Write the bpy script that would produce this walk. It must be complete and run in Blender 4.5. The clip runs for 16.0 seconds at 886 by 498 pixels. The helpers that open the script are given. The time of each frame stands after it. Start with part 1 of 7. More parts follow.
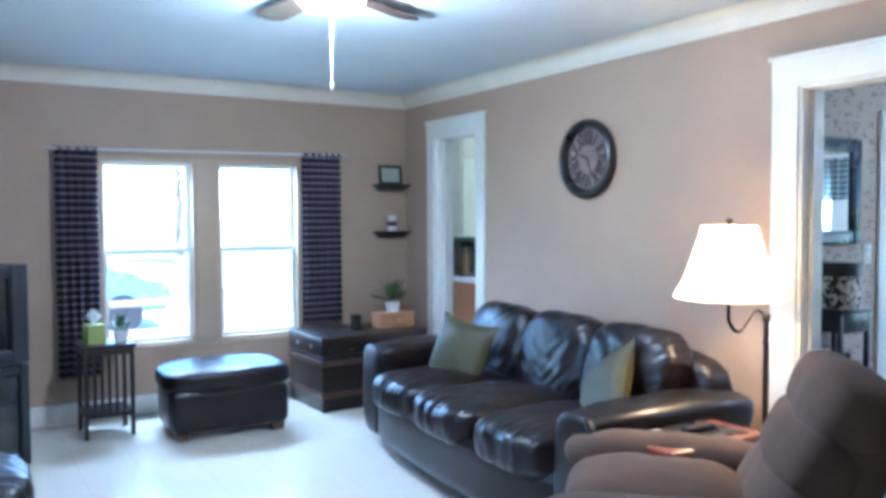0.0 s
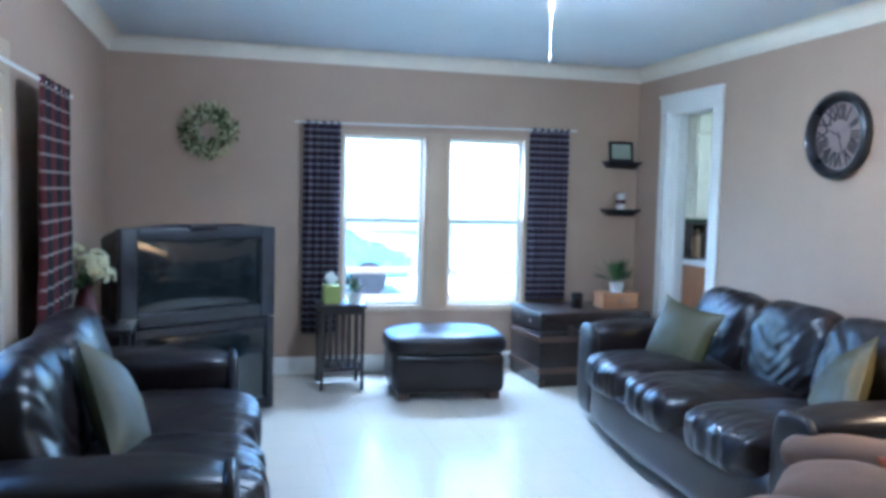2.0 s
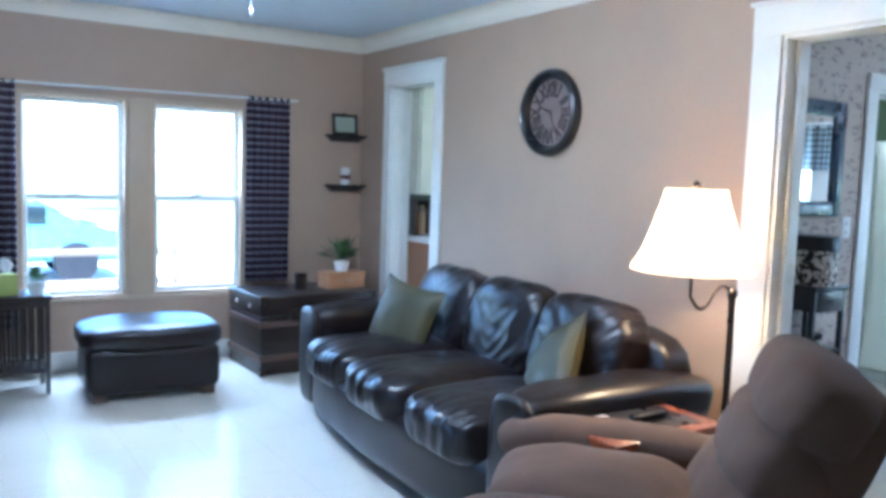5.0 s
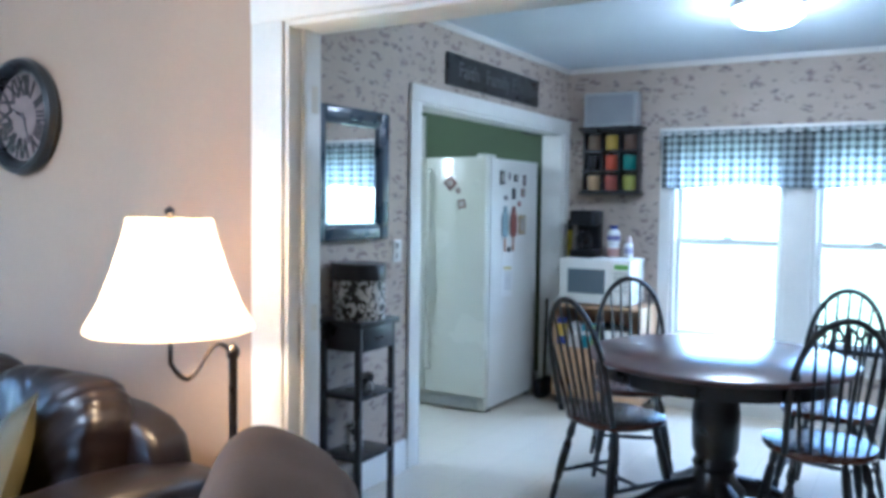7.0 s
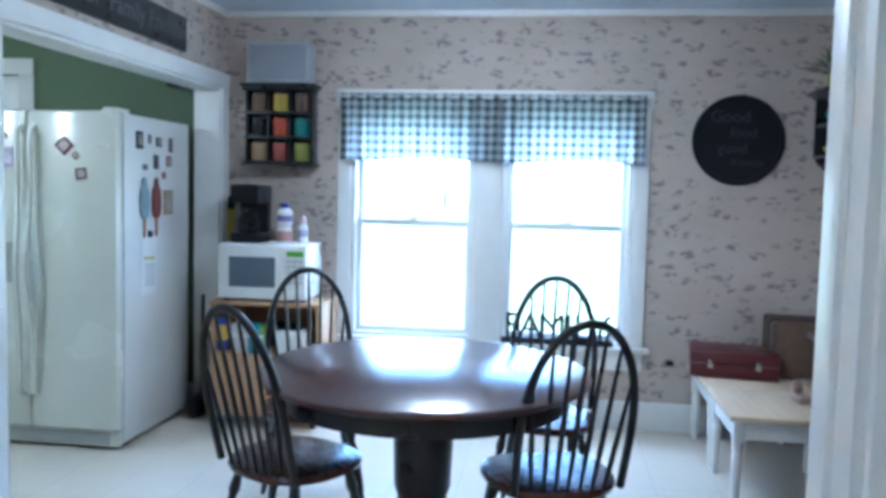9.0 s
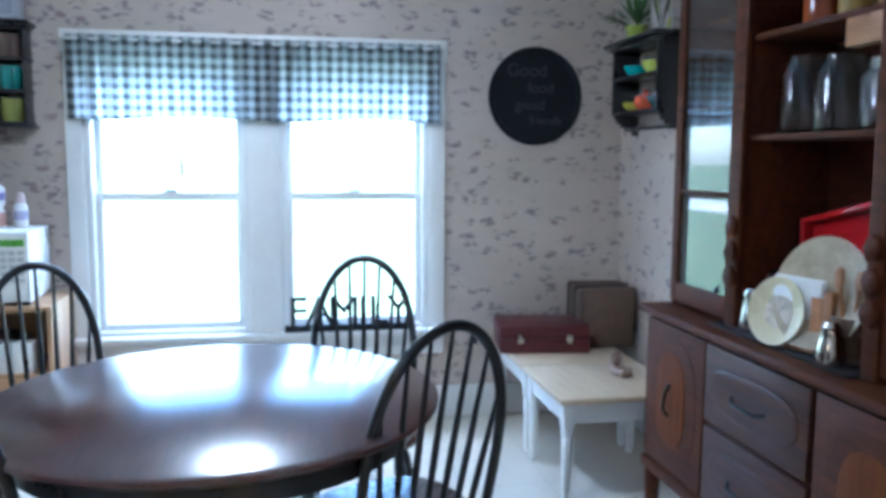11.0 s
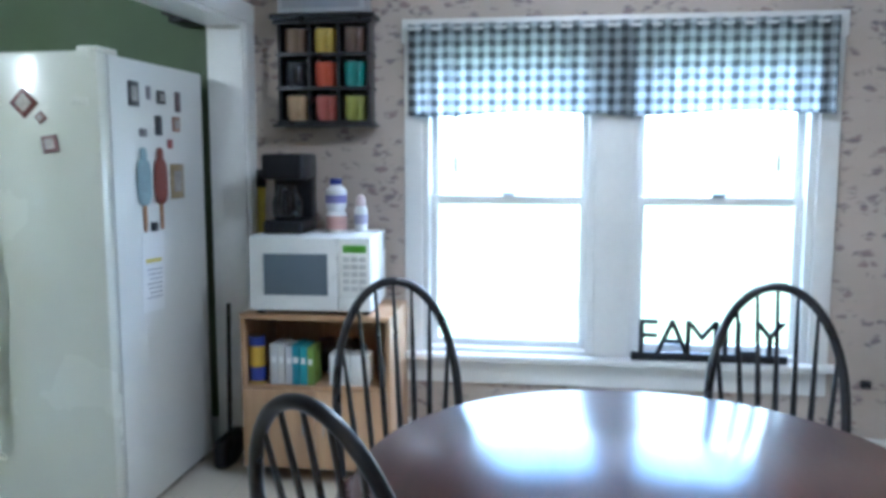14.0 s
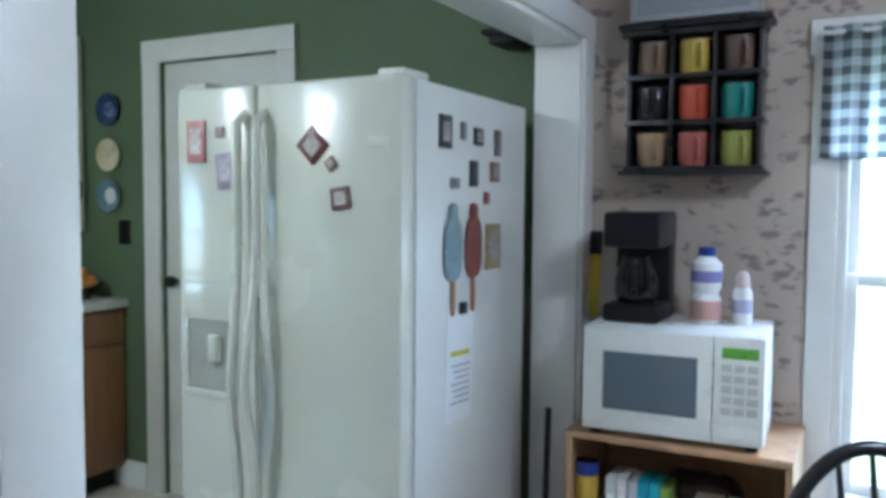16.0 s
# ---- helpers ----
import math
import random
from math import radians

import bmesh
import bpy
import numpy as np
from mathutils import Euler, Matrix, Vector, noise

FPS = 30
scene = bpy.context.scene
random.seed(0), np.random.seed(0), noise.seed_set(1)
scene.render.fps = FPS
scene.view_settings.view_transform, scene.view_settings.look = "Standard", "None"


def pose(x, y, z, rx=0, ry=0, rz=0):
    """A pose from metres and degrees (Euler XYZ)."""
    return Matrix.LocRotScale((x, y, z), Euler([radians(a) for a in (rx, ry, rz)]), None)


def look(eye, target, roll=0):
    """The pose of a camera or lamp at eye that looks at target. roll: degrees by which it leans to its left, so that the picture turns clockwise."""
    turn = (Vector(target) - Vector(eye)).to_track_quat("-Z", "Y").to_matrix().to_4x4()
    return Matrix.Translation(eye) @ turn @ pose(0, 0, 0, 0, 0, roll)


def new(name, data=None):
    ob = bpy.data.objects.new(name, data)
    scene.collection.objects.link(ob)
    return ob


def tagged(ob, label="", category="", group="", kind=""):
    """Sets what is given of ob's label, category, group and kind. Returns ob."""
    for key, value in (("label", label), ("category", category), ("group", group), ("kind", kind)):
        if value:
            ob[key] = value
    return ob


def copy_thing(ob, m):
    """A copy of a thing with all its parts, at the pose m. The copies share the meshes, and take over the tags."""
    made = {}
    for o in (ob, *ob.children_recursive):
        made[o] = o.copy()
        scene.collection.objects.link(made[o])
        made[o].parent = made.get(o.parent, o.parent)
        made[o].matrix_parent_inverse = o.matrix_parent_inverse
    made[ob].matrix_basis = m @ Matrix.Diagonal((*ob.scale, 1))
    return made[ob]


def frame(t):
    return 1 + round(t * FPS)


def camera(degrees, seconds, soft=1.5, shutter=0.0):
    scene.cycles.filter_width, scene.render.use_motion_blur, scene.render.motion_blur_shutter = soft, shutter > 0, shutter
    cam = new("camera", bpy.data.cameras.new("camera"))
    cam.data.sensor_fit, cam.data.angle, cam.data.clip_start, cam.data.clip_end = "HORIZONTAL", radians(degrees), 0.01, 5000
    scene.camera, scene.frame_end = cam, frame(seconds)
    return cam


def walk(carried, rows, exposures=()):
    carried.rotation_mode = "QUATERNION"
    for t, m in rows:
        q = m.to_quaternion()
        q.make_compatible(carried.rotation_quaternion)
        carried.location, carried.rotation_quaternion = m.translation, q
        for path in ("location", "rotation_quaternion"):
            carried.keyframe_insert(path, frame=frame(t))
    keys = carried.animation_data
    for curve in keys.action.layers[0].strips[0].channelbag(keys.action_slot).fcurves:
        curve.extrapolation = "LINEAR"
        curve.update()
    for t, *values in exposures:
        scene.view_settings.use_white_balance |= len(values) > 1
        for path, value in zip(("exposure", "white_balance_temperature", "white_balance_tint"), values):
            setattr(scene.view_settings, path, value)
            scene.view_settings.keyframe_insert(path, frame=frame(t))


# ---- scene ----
cam = camera(57.4, 16.0, soft=3.8)
PATH = [
    (0, -3.336, -0.948, 1.412, -31.49, -2.34, 0.26),
    (0.5, -3.309, -0.907, 1.409, -24.96, -2.61, -0.52),
    (1, -3.275, -0.924, 1.406, -20.19, -3.12, -0.69),
    (1.5, -3.238, -0.962, 1.397, -16.34, -3.55, -0.73),
    (2, -3.201, -0.979, 1.388, -14.38, -3.98, -1.43),
    (2.5, -3.168, -0.994, 1.381, -12.71, -4.84, -1.45),
    (3, -3.137, -0.995, 1.380, -12.09, -6.02, -1.24),
    (5.5, -2.798, -0.610, 1.388, -39.36, -4.60, -1.29),
    (6, -2.533, -0.550, 1.398, -44.98, -4.25, -0.49),
    (6.5, -2.260, -0.520, 1.408, -51.60, -3.79, -0.73),
    (7, -2.019, -0.442, 1.416, -59.08, -3.22, -0.74),
    (7.5, -1.790, -0.330, 1.419, -67.96, -3.57, -1.12),
    (8, -1.547, -0.224, 1.408, -74.96, -3.85, -0.73),
    (8.5, -1.324, -0.132, 1.391, -78.41, -4.04, -0.59),
    (9, -1.070, -0.075, 1.383, -82.49, -4.25, -1.39),
    (9.5, -0.869, -0.026, 1.369, -87.20, -4.58, -1.10),
    (10, -0.694, 0.027, 1.367, -91.11, -5.35, -0.83),
    (12.5, -0.253, 0.344, 1.378, -109.65, -6.77, 0.16),
    (13, -0.200, 0.418, 1.373, -100.55, -6.70, 0.86),
    (13.5, -0.041, 0.467, 1.372, -90.69, -6.81, 0.87),
    (14, 0.123, 0.521, 1.385, -82.05, -6.77, -0.03),
    (14.5, 0.319, 0.616, 1.389, -77.00, -6.26, -0.42),
    (15, 0.553, 0.727, 1.386, -71.14, -5.47, -0.25),
    (15.5, 0.774, 0.880, 1.396, -66.16, -4.34, -0.04),
    (16, 0.970, 1.020, 1.414, -62.09, -3.50, -0.44),
]
walk(cam, [(t, pose(x, y, z, 90 + pitch, roll, yaw)) for t, x, y, z, yaw, pitch, roll in PATH],
     exposures=[(0.0, 3.6, 4350, 6), (3.0, 3.5, 4250, 6), (7.0, 3.48, 4500, 7), (10.0, 3.4, 4500, 7), (12.5, 3.38, 4700, 9), (16.0, 3.32, 4900, 8)])

# ---- world, sun, lamps ----
world = bpy.data.worlds.new("sky")
scene.world = world
world.use_nodes = True
sky = world.node_tree.nodes.new("ShaderNodeTexSky")
sky.sky_type = "NISHITA"
sky.sun_disc = False
sky.sun_elevation, sky.sun_rotation = radians(52), radians(180)
world.node_tree.links.new(sky.outputs[0], world.node_tree.nodes["Background"].inputs[0])
world.node_tree.nodes["Background"].inputs[1].default_value = 0.15
sun = new("sun", bpy.data.lights.new("sun", "SUN"))
sun.data.energy, sun.data.angle, sun.data.color = 5.0, radians(0.6), (1.0, 0.95, 0.88)
sun.matrix_world = look((0, -11, 14), (0, 0, 0))


def lamp(name, where, watts, radius, colour):
    ob = new(name, bpy.data.lights.new(name, "POINT"))
    ob.data.energy, ob.data.shadow_soft_size, ob.data.color = watts, radius, colour
    ob.location = where
    return ob


lamp("floor_lamp_bulb", (-0.47, 1.375, 1.20), 2.8, 0.04, (1.0, 0.60, 0.27))
lamp("fan_bulb", (-1.90, 2.31, 2.21), 6.0, 0.05, (1.0, 0.93, 0.85))
lamp("kitchen_bulb", (1.35, 3.45, 2.20), 3.5, 0.06, (1.0, 0.90, 0.70))
lamp("dome_bulb", (2.25, 0.27, 2.26), 1.2, 0.05, (1.0, 0.92, 0.82))


def sky_fill(name, where, target, width, height, watts):
    """Added area lamp just above a window's opening outside, for more sky light."""
    ob = new(name, bpy.data.lights.new(name, "AREA"))
    ob.data.shape, ob.data.size, ob.data.size_y = "RECTANGLE", width, height
    ob.data.energy, ob.data.color = watts, (0.86, 0.93, 1.0)
    ob.matrix_world = look(where, target)


# unseen fill lamps that brighten the floors and the dining table
sky_fill("living_sky_fill", (-1.70, 5.72, 2.25), (-1.75, 3.0, 0.0), 1.7, 0.7, 15.0)
sky_fill("dining_sky_fill", (4.45, 0.27, 2.30), (2.0, 0.3, 0.2), 1.8, 0.7, 6.5)


# ---- materials ----
def nodes_of(name):
    m = bpy.data.materials.new(name)
    m.use_nodes = True
    t = m.node_tree
    return m, t, t.nodes["Principled BSDF"]


def add(t, kind, **inputs):
    n = t.nodes.new(kind)
    for key, value in inputs.items():
        n.inputs[key].default_value = value
    return n


def ramp(t, source, a, b, ca, cb):
    r = t.nodes.new("ShaderNodeValToRGB")
    r.color_ramp.elements[0].position, r.color_ramp.elements[1].position = a, b
    r.color_ramp.elements[0].color, r.color_ramp.elements[1].color = (*ca, 1), (*cb, 1)
    t.links.new(source, r.inputs[0])
    return r.outputs[0]


def mixed(t, factor, a, b, how="MIX"):
    m = t.nodes.new("ShaderNodeMix")
    m.data_type, m.blend_type = "RGBA", how
    for sock, value in ((m.inputs[0], factor), (m.inputs[6], a), (m.inputs[7], b)):
        if isinstance(value, (int, float)):
            sock.default_value = value
        elif isinstance(value, tuple):
            sock.default_value = (*value, 1)
        else:
            t.links.new(value, sock)
    return m.outputs[2]


def coords(t, scale=(1, 1, 1)):
    c = t.nodes.new("ShaderNodeTexCoord")
    m = t.nodes.new("ShaderNodeMapping")
    m.inputs["Scale"].default_value = scale
    t.links.new(c.outputs["Object"], m.inputs["Vector"])
    return m.outputs[0]


def noisy(t, vec, scale, detail=4.0, rough=0.55):
    n = add(t, "ShaderNodeTexNoise", Scale=scale, Detail=detail, Roughness=rough)
    t.links.new(vec, n.inputs["Vector"])
    return n.outputs["Fac"]


def bumped(t, bsdf, height, strength, distance=0.01):
    b = add(t, "ShaderNodeBump", Strength=strength, Distance=distance)
    t.links.new(height, b.inputs["Height"])
    t.links.new(b.outputs[0], bsdf.inputs["Normal"])


def plain(name, colour, rough=0.5, metal=0.0, vary=0.25, scale=6.0, grain=60.0, bump=0.15, stretch=(1, 1, 1), coat=0.0):
    """Paint, plastic, cloth or metal with two scales of wear."""
    m, t, p = nodes_of(name)
    v = coords(t, stretch)
    big, fine = noisy(t, v, scale), noisy(t, v, grain, 6.0)
    dark = tuple(c * (1 - vary) for c in colour)
    light = tuple(min(1, c * (1 + vary * 0.5)) for c in colour)
    col = ramp(t, big, 0.3, 0.7, dark, light)
    col = mixed(t, 0.25, col, ramp(t, fine, 0.3, 0.7, dark, light))
    t.links.new(col, p.inputs["Base Color"])
    lo, hi = max(0.02, rough - 0.08), min(1, rough + 0.1)
    t.links.new(ramp(t, big, 0.3, 0.75, (lo,) * 3, (hi,) * 3), p.inputs["Roughness"])
    p.inputs["Metallic"].default_value = metal
    p.inputs["Coat Weight"].default_value = coat
    if bump:
        bumped(t, p, fine, bump, 0.004)
    return m


def wood(name, a, b, rough=0.4, ring=9.0, stretch=(1, 12, 12), coat=0.1, relief=0.12, spread=0.08):
    m, t, p = nodes_of(name)
    v = coords(t, stretch)
    g = noisy(t, v, ring * 0.25, 8.0, 0.65)
    f = noisy(t, v, ring * 3, 3.0)
    col = mixed(t, 0.35, ramp(t, g, 0.35, 0.65, a, b), ramp(t, f, 0.35, 0.65, a, b))
    t.links.new(col, p.inputs["Base Color"])
    t.links.new(ramp(t, f, 0.3, 0.7, (rough - spread,) * 3, (rough + spread,) * 3), p.inputs["Roughness"])
    p.inputs["Coat Weight"].default_value = coat
    bumped(t, p, f, relief, 0.003)
    p.inputs["Coat Roughness"].default_value = 0.16
    return m


def glow(name, colour, strength):
    m, t, p = nodes_of(name)
    p.inputs["Base Color"].default_value = (*colour, 1)
    p.inputs["Emission Color"].default_value = (*colour, 1)
    p.inputs["Emission Strength"].default_value = strength
    p.inputs["Roughness"].default_value = 0.4
    return m


def glass(name, tint=(1, 1, 1), rough=0.0, thin=True):
    m, t, p = nodes_of(name)
    p.inputs["Base Color"].default_value = (*tint, 1)
    p.inputs["Roughness"].default_value = rough
    p.inputs["Transmission Weight"].default_value = 1.0
    p.inputs["IOR"].default_value = 1.05 if thin else 1.45
    return m


def leather(name, colour):
    m, t, p = nodes_of(name)
    v = coords(t)
    cells = add(t, "ShaderNodeTexVoronoi", Scale=140.0)
    t.links.new(v, cells.inputs["Vector"])
    big, crease = noisy(t, v, 4.0), noisy(t, v, 11.0, 4.0, 0.6)
    col = ramp(t, big, 0.3, 0.75, tuple(c * 0.7 for c in colour), tuple(c * 1.4 for c in colour))
    t.links.new(col, p.inputs["Base Color"])
    t.links.new(ramp(t, big, 0.3, 0.7, (0.29,) * 3, (0.38,) * 3), p.inputs["Roughness"])
    mix = mixed(t, 0.75, cells.outputs["Distance"], crease)
    bumped(t, p, mix, 0.11, 0.006)
    return m


def wallpaper(name):
    """Beige paper with scattered leaf sprigs."""
    m, t, p = nodes_of(name)
    v = coords(t, (0.75, 0.75, 1.45))
    warp = add(t, "ShaderNodeTexNoise", Scale=22.0, Detail=2.0)
    t.links.new(v, warp.inputs["Vector"])
    off = t.nodes.new("ShaderNodeVectorMath")
    off.operation = "MULTIPLY_ADD"
    t.links.new(warp.outputs["Color"], off.inputs[0])
    off.inputs[1].default_value = (0.055, 0.055, 0.055)
    t.links.new(v, off.inputs[2])
    vor = add(t, "ShaderNodeTexVoronoi", Scale=12.0, Randomness=0.65)
    t.links.new(off.outputs[0], vor.inputs["Vector"])
    leafs = add(t, "ShaderNodeTexVoronoi", Scale=28.0, Randomness=1.0)
    t.links.new(off.outputs[0], leafs.inputs["Vector"])
    spot = ramp(t, vor.outputs["Distance"], 0.34, 0.50, (1, 1, 1), (0, 0, 0))
    leaf = ramp(t, leafs.outputs["Distance"], 0.36, 0.58, (1, 1, 1), (0, 0, 0))
    both = mixed(t, 1.0, spot, leaf, "MULTIPLY")
    hue = mixed(t, leafs.outputs["Color"], (0.21, 0.19, 0.185), (0.31, 0.225, 0.20))
    base = ramp(t, noisy(t, v, 3.0), 0.3, 0.7, (0.45, 0.38, 0.31), (0.53, 0.45, 0.38))
    t.links.new(mixed(t, both, base, hue), p.inputs["Base Color"])
    p.inputs["Roughness"].default_value = 0.75
    bumped(t, p, noisy(t, v, 120.0), 0.06, 0.003)
    return m


def plaid(name, ground, stripes, across, size, light=0.0, share=(0.5, 0.5)):
    """Woven check. stripes: colours; across: the two axes of the cloth."""
    m, t, p = nodes_of(name)
    v = coords(t)
    sep = t.nodes.new("ShaderNodeSeparateXYZ")
    t.links.new(v, sep.inputs[0])
    col = None
    masks = []
    for axis, part_of in zip(across, share):
        w = t.nodes.new("ShaderNodeMath")
        w.operation = "PINGPONG"
        t.links.new(sep.outputs[axis], w.inputs[0])
        w.inputs[1].default_value = size
        s = t.nodes.new("ShaderNodeMath")
        s.operation = "GREATER_THAN"
        t.links.new(w.outputs[0], s.inputs[0])
        s.inputs[1].default_value = size * (1 - part_of)
        masks.append(s.outputs[0])
    one = mixed(t, masks[0], ground, stripes[0])
    two = mixed(t, masks[1], ground, stripes[1])
    col = mixed(t, 0.5, one, two)
    col = mixed(t, 0.25, col, ramp(t, noisy(t, v, 300.0), 0.3, 0.7, (0.02, 0.02, 0.02), (0.5, 0.5, 0.5)), "OVERLAY")
    t.links.new(col, p.inputs["Base Color"])
    p.inputs["Roughness"].default_value = 0.9
    bumped(t, p, noisy(t, v, 400.0), 0.2, 0.002)
    if light:
        tr = t.nodes.new("ShaderNodeBsdfTranslucent")
        t.links.new(col, tr.inputs["Color"])
        mx = t.nodes.new("ShaderNodeMixShader")
        mx.inputs[0].default_value = light
        t.links.new(p.outputs[0], mx.inputs[1])
        t.links.new(tr.outputs[0], mx.inputs[2])
        t.links.new(mx.outputs[0], t.nodes["Material Output"].inputs["Surface"])
    return m


def translucent(name, colour, share):
    m, t, p = nodes_of(name)
    v = coords(t)
    col = ramp(t, noisy(t, v, 90.0, 5.0), 0.3, 0.7, tuple(c * 0.9 for c in colour), colour)
    t.links.new(col, p.inputs["Base Color"])
    p.inputs["Roughness"].default_value = 0.8
    tr = t.nodes.new("ShaderNodeBsdfTranslucent")
    t.links.new(col, tr.inputs["Color"])
    mx = t.nodes.new("ShaderNodeMixShader")
    mx.inputs[0].default_value = share
    t.links.new(p.outputs[0], mx.inputs[1])
    t.links.new(tr.outputs[0], mx.inputs[2])
    t.links.new(mx.outputs[0], t.nodes["Material Output"].inputs["Surface"])
    return m


TAN = plain("tan_wall_paint", (0.43, 0.315, 0.225), 0.6, vary=0.08, scale=2.5, grain=45, bump=0.35)
PAPER = wallpaper("sprig_wallpaper")
GREEN = plain("green_wall_paint", (0.12, 0.17, 0.085), 0.6, vary=0.1, scale=3, grain=50, bump=0.2)
CEIL = plain("ceiling_paint", (0.66, 0.72, 0.78), 0.85, vary=0.06, scale=2, grain=70, bump=0.5)
WHITE = plain("white_trim_paint", (0.80, 0.79, 0.75), 0.38, vary=0.06, scale=5, grain=40, bump=0.06)
CREAM = plain("cream_moulding_paint", (0.74, 0.69, 0.58), 0.5, vary=0.08, scale=4, bump=0.1)
TANTRIM = plain("tan_window_trim", (0.50, 0.39, 0.27), 0.45, vary=0.1, scale=4, bump=0.08)
LEATHER = leather("dark_brown_leather", (0.0085, 0.0050, 0.0052))
BLACK = plain("black_painted_wood", (0.012, 0.012, 0.014), 0.32, vary=0.4, scale=9, bump=0.08, coat=0.2)
BLACKPL = plain("black_plastic", (0.010, 0.010, 0.012), 0.4, vary=0.3, bump=0.05)
BLACKPL.node_tree.nodes["Principled BSDF"].inputs["Specular IOR Level"].default_value = 0.25
CHERRY = wood("dark_cherry_wood", (0.040, 0.010, 0.009), (0.095, 0.026, 0.020), 0.30, coat=1.0, stretch=(2, 9, 9), relief=0.0, spread=0.015)
CHERRY.node_tree.nodes["Principled BSDF"].inputs["Coat Roughness"].default_value = 0.22
CHERRY.node_tree.nodes["Principled BSDF"].inputs["Coat IOR"].default_value = 2.2
CHERRY.node_tree.nodes["Principled BSDF"].inputs["Specular IOR Level"].default_value = 0.45
WALNUT = wood("carved_walnut_wood", (0.036, 0.0088, 0.0024), (0.100, 0.027, 0.0065), 0.55, stretch=(3, 14, 14), coat=0.0)
WALNUT.node_tree.nodes["Principled BSDF"].inputs["Specular IOR Level"].default_value = 0.2
GRAIN_X = wood("drawer_veneer", (0.022, 0.008, 0.005), (0.085, 0.032, 0.018), 0.5, stretch=(1.2, 18, 18))
GRAIN_X.node_tree.nodes["Principled BSDF"].inputs["Specular IOR Level"].default_value = 0.3
OAK = wood("oak_veneer", (0.40, 0.24, 0.12), (0.55, 0.35, 0.19), 0.45, stretch=(12, 12, 1))
OAKSEAT = wood("seat_wood", (0.05, 0.018, 0.012), (0.10, 0.035, 0.02), 0.25, coat=0.4)
PINE = wood("pale_pine_top", (0.50, 0.38, 0.24), (0.64, 0.51, 0.34), 0.4, stretch=(1, 12, 12))
REDWOOD = wood("reddish_table_wood", (0.23, 0.055, 0.018), (0.36, 0.10, 0.035), 0.28, stretch=(2, 12, 12), coat=0.3)
CHESTWOOD = wood("dark_trunk_wood", (0.010, 0.007, 0.006), (0.026, 0.016, 0.012), 0.35, stretch=(1, 12, 12), coat=0.2)
CHESTBAND = wood("trunk_slat_wood", (0.055, 0.03, 0.02), (0.11, 0.06, 0.038), 0.4)
AMBER = wood("amber_inlay_wood", (0.085, 0.022, 0.004), (0.165, 0.046, 0.008), 0.6, stretch=(12, 12, 1), coat=0.0)
AMBER.node_tree.nodes["Principled BSDF"].inputs["Specular IOR Level"].default_value = 0.15
HONEY = wood("honey_box_wood", (0.28, 0.13, 0.05), (0.42, 0.21, 0.09), 0.45)
KITWOOD = wood("kitchen_cabinet_wood", (0.22, 0.10, 0.04), (0.33, 0.16, 0.07), 0.4, stretch=(12, 12, 1))
CABCREAM = plain("cream_cabinet_paint", (0.66, 0.64, 0.50), 0.4, vary=0.06, bump=0.05)
FRIDGE = plain("fridge_enamel", (0.68, 0.68, 0.59), 0.22, vary=0.03, scale=3, grain=180, bump=0.06, coat=0.4)
FRIDGESIDE = plain("fridge_side_enamel", (0.70, 0.70, 0.66), 0.35, vary=0.05, scale=3, grain=220, bump=0.12)
GREYPL = plain("grey_plastic", (0.30, 0.31, 0.33), 0.4, vary=0.1, bump=0.05)
TVGREY = plain("tv_cabinet_plastic", (0.028, 0.030, 0.037), 0.42, vary=0.15, bump=0.06)
SCREEN = plain("dark_tv_glass", (0.012, 0.016, 0.018), 0.10, vary=0.1, bump=0.0, coat=0.6)
MWKEY = plain("pale_grey_key_plastic", (0.52, 0.52, 0.50), 0.4, vary=0.05, bump=0.0)
MWWHITE = plain("white_appliance_plastic", (0.78, 0.77, 0.73), 0.3, vary=0.04, bump=0.03)
MWGLASS = plain("microwave_window", (0.13, 0.16, 0.19), 0.12, vary=0.05, bump=0.0)
SUEDE = plain("brown_microfibre", (0.135, 0.080, 0.052), 0.9, vary=0.3, scale=5, grain=160, bump=0.4)
OLIVE = plain("olive_satin", (0.060, 0.053, 0.016), 0.55, vary=0.3, scale=9, grain=180, bump=0.25)
STEEL = plain("dark_bronze_metal", (0.10, 0.085, 0.075), 0.3, 1.0, vary=0.2, bump=0.05)
CHROME = plain("polished_metal", (0.62, 0.60, 0.56), 0.18, 1.0, vary=0.1, bump=0.02)
IRON = plain("black_iron", (0.012, 0.012, 0.013), 0.45, 0.3, vary=0.3, bump=0.1)
SLATE = plain("chalkboard_slate", (0.006, 0.007, 0.010), 0.7, vary=0.4, scale=7, bump=0.1)
SLATE.node_tree.nodes["Principled BSDF"].inputs["Specular IOR Level"].default_value = 0.3
CHALK = plain("chalk_marks", (0.045, 0.045, 0.05), 0.9, vary=0.2, bump=0.0)
NAVY = plain("navy_mirror_frame", (0.022, 0.045, 0.085), 0.3, vary=0.3, bump=0.1, coat=0.3)
LEAF = plain("green_leaf", (0.07, 0.13, 0.035), 0.5, vary=0.4, scale=20, bump=0.1)
PETAL = plain("cream_petals", (0.66, 0.62, 0.38), 0.7, vary=0.2, scale=20, bump=0.1)
POT = plain("white_pot", (0.72, 0.72, 0.70), 0.35, vary=0.08, bump=0.05)
REDPL = plain("red_glossy_tray", (0.42, 0.012, 0.016), 0.16, vary=0.15, bump=0.0, coat=0.4)
BURG = plain("burgundy_box", (0.085, 0.012, 0.014), 0.45, vary=0.25, bump=0.1)
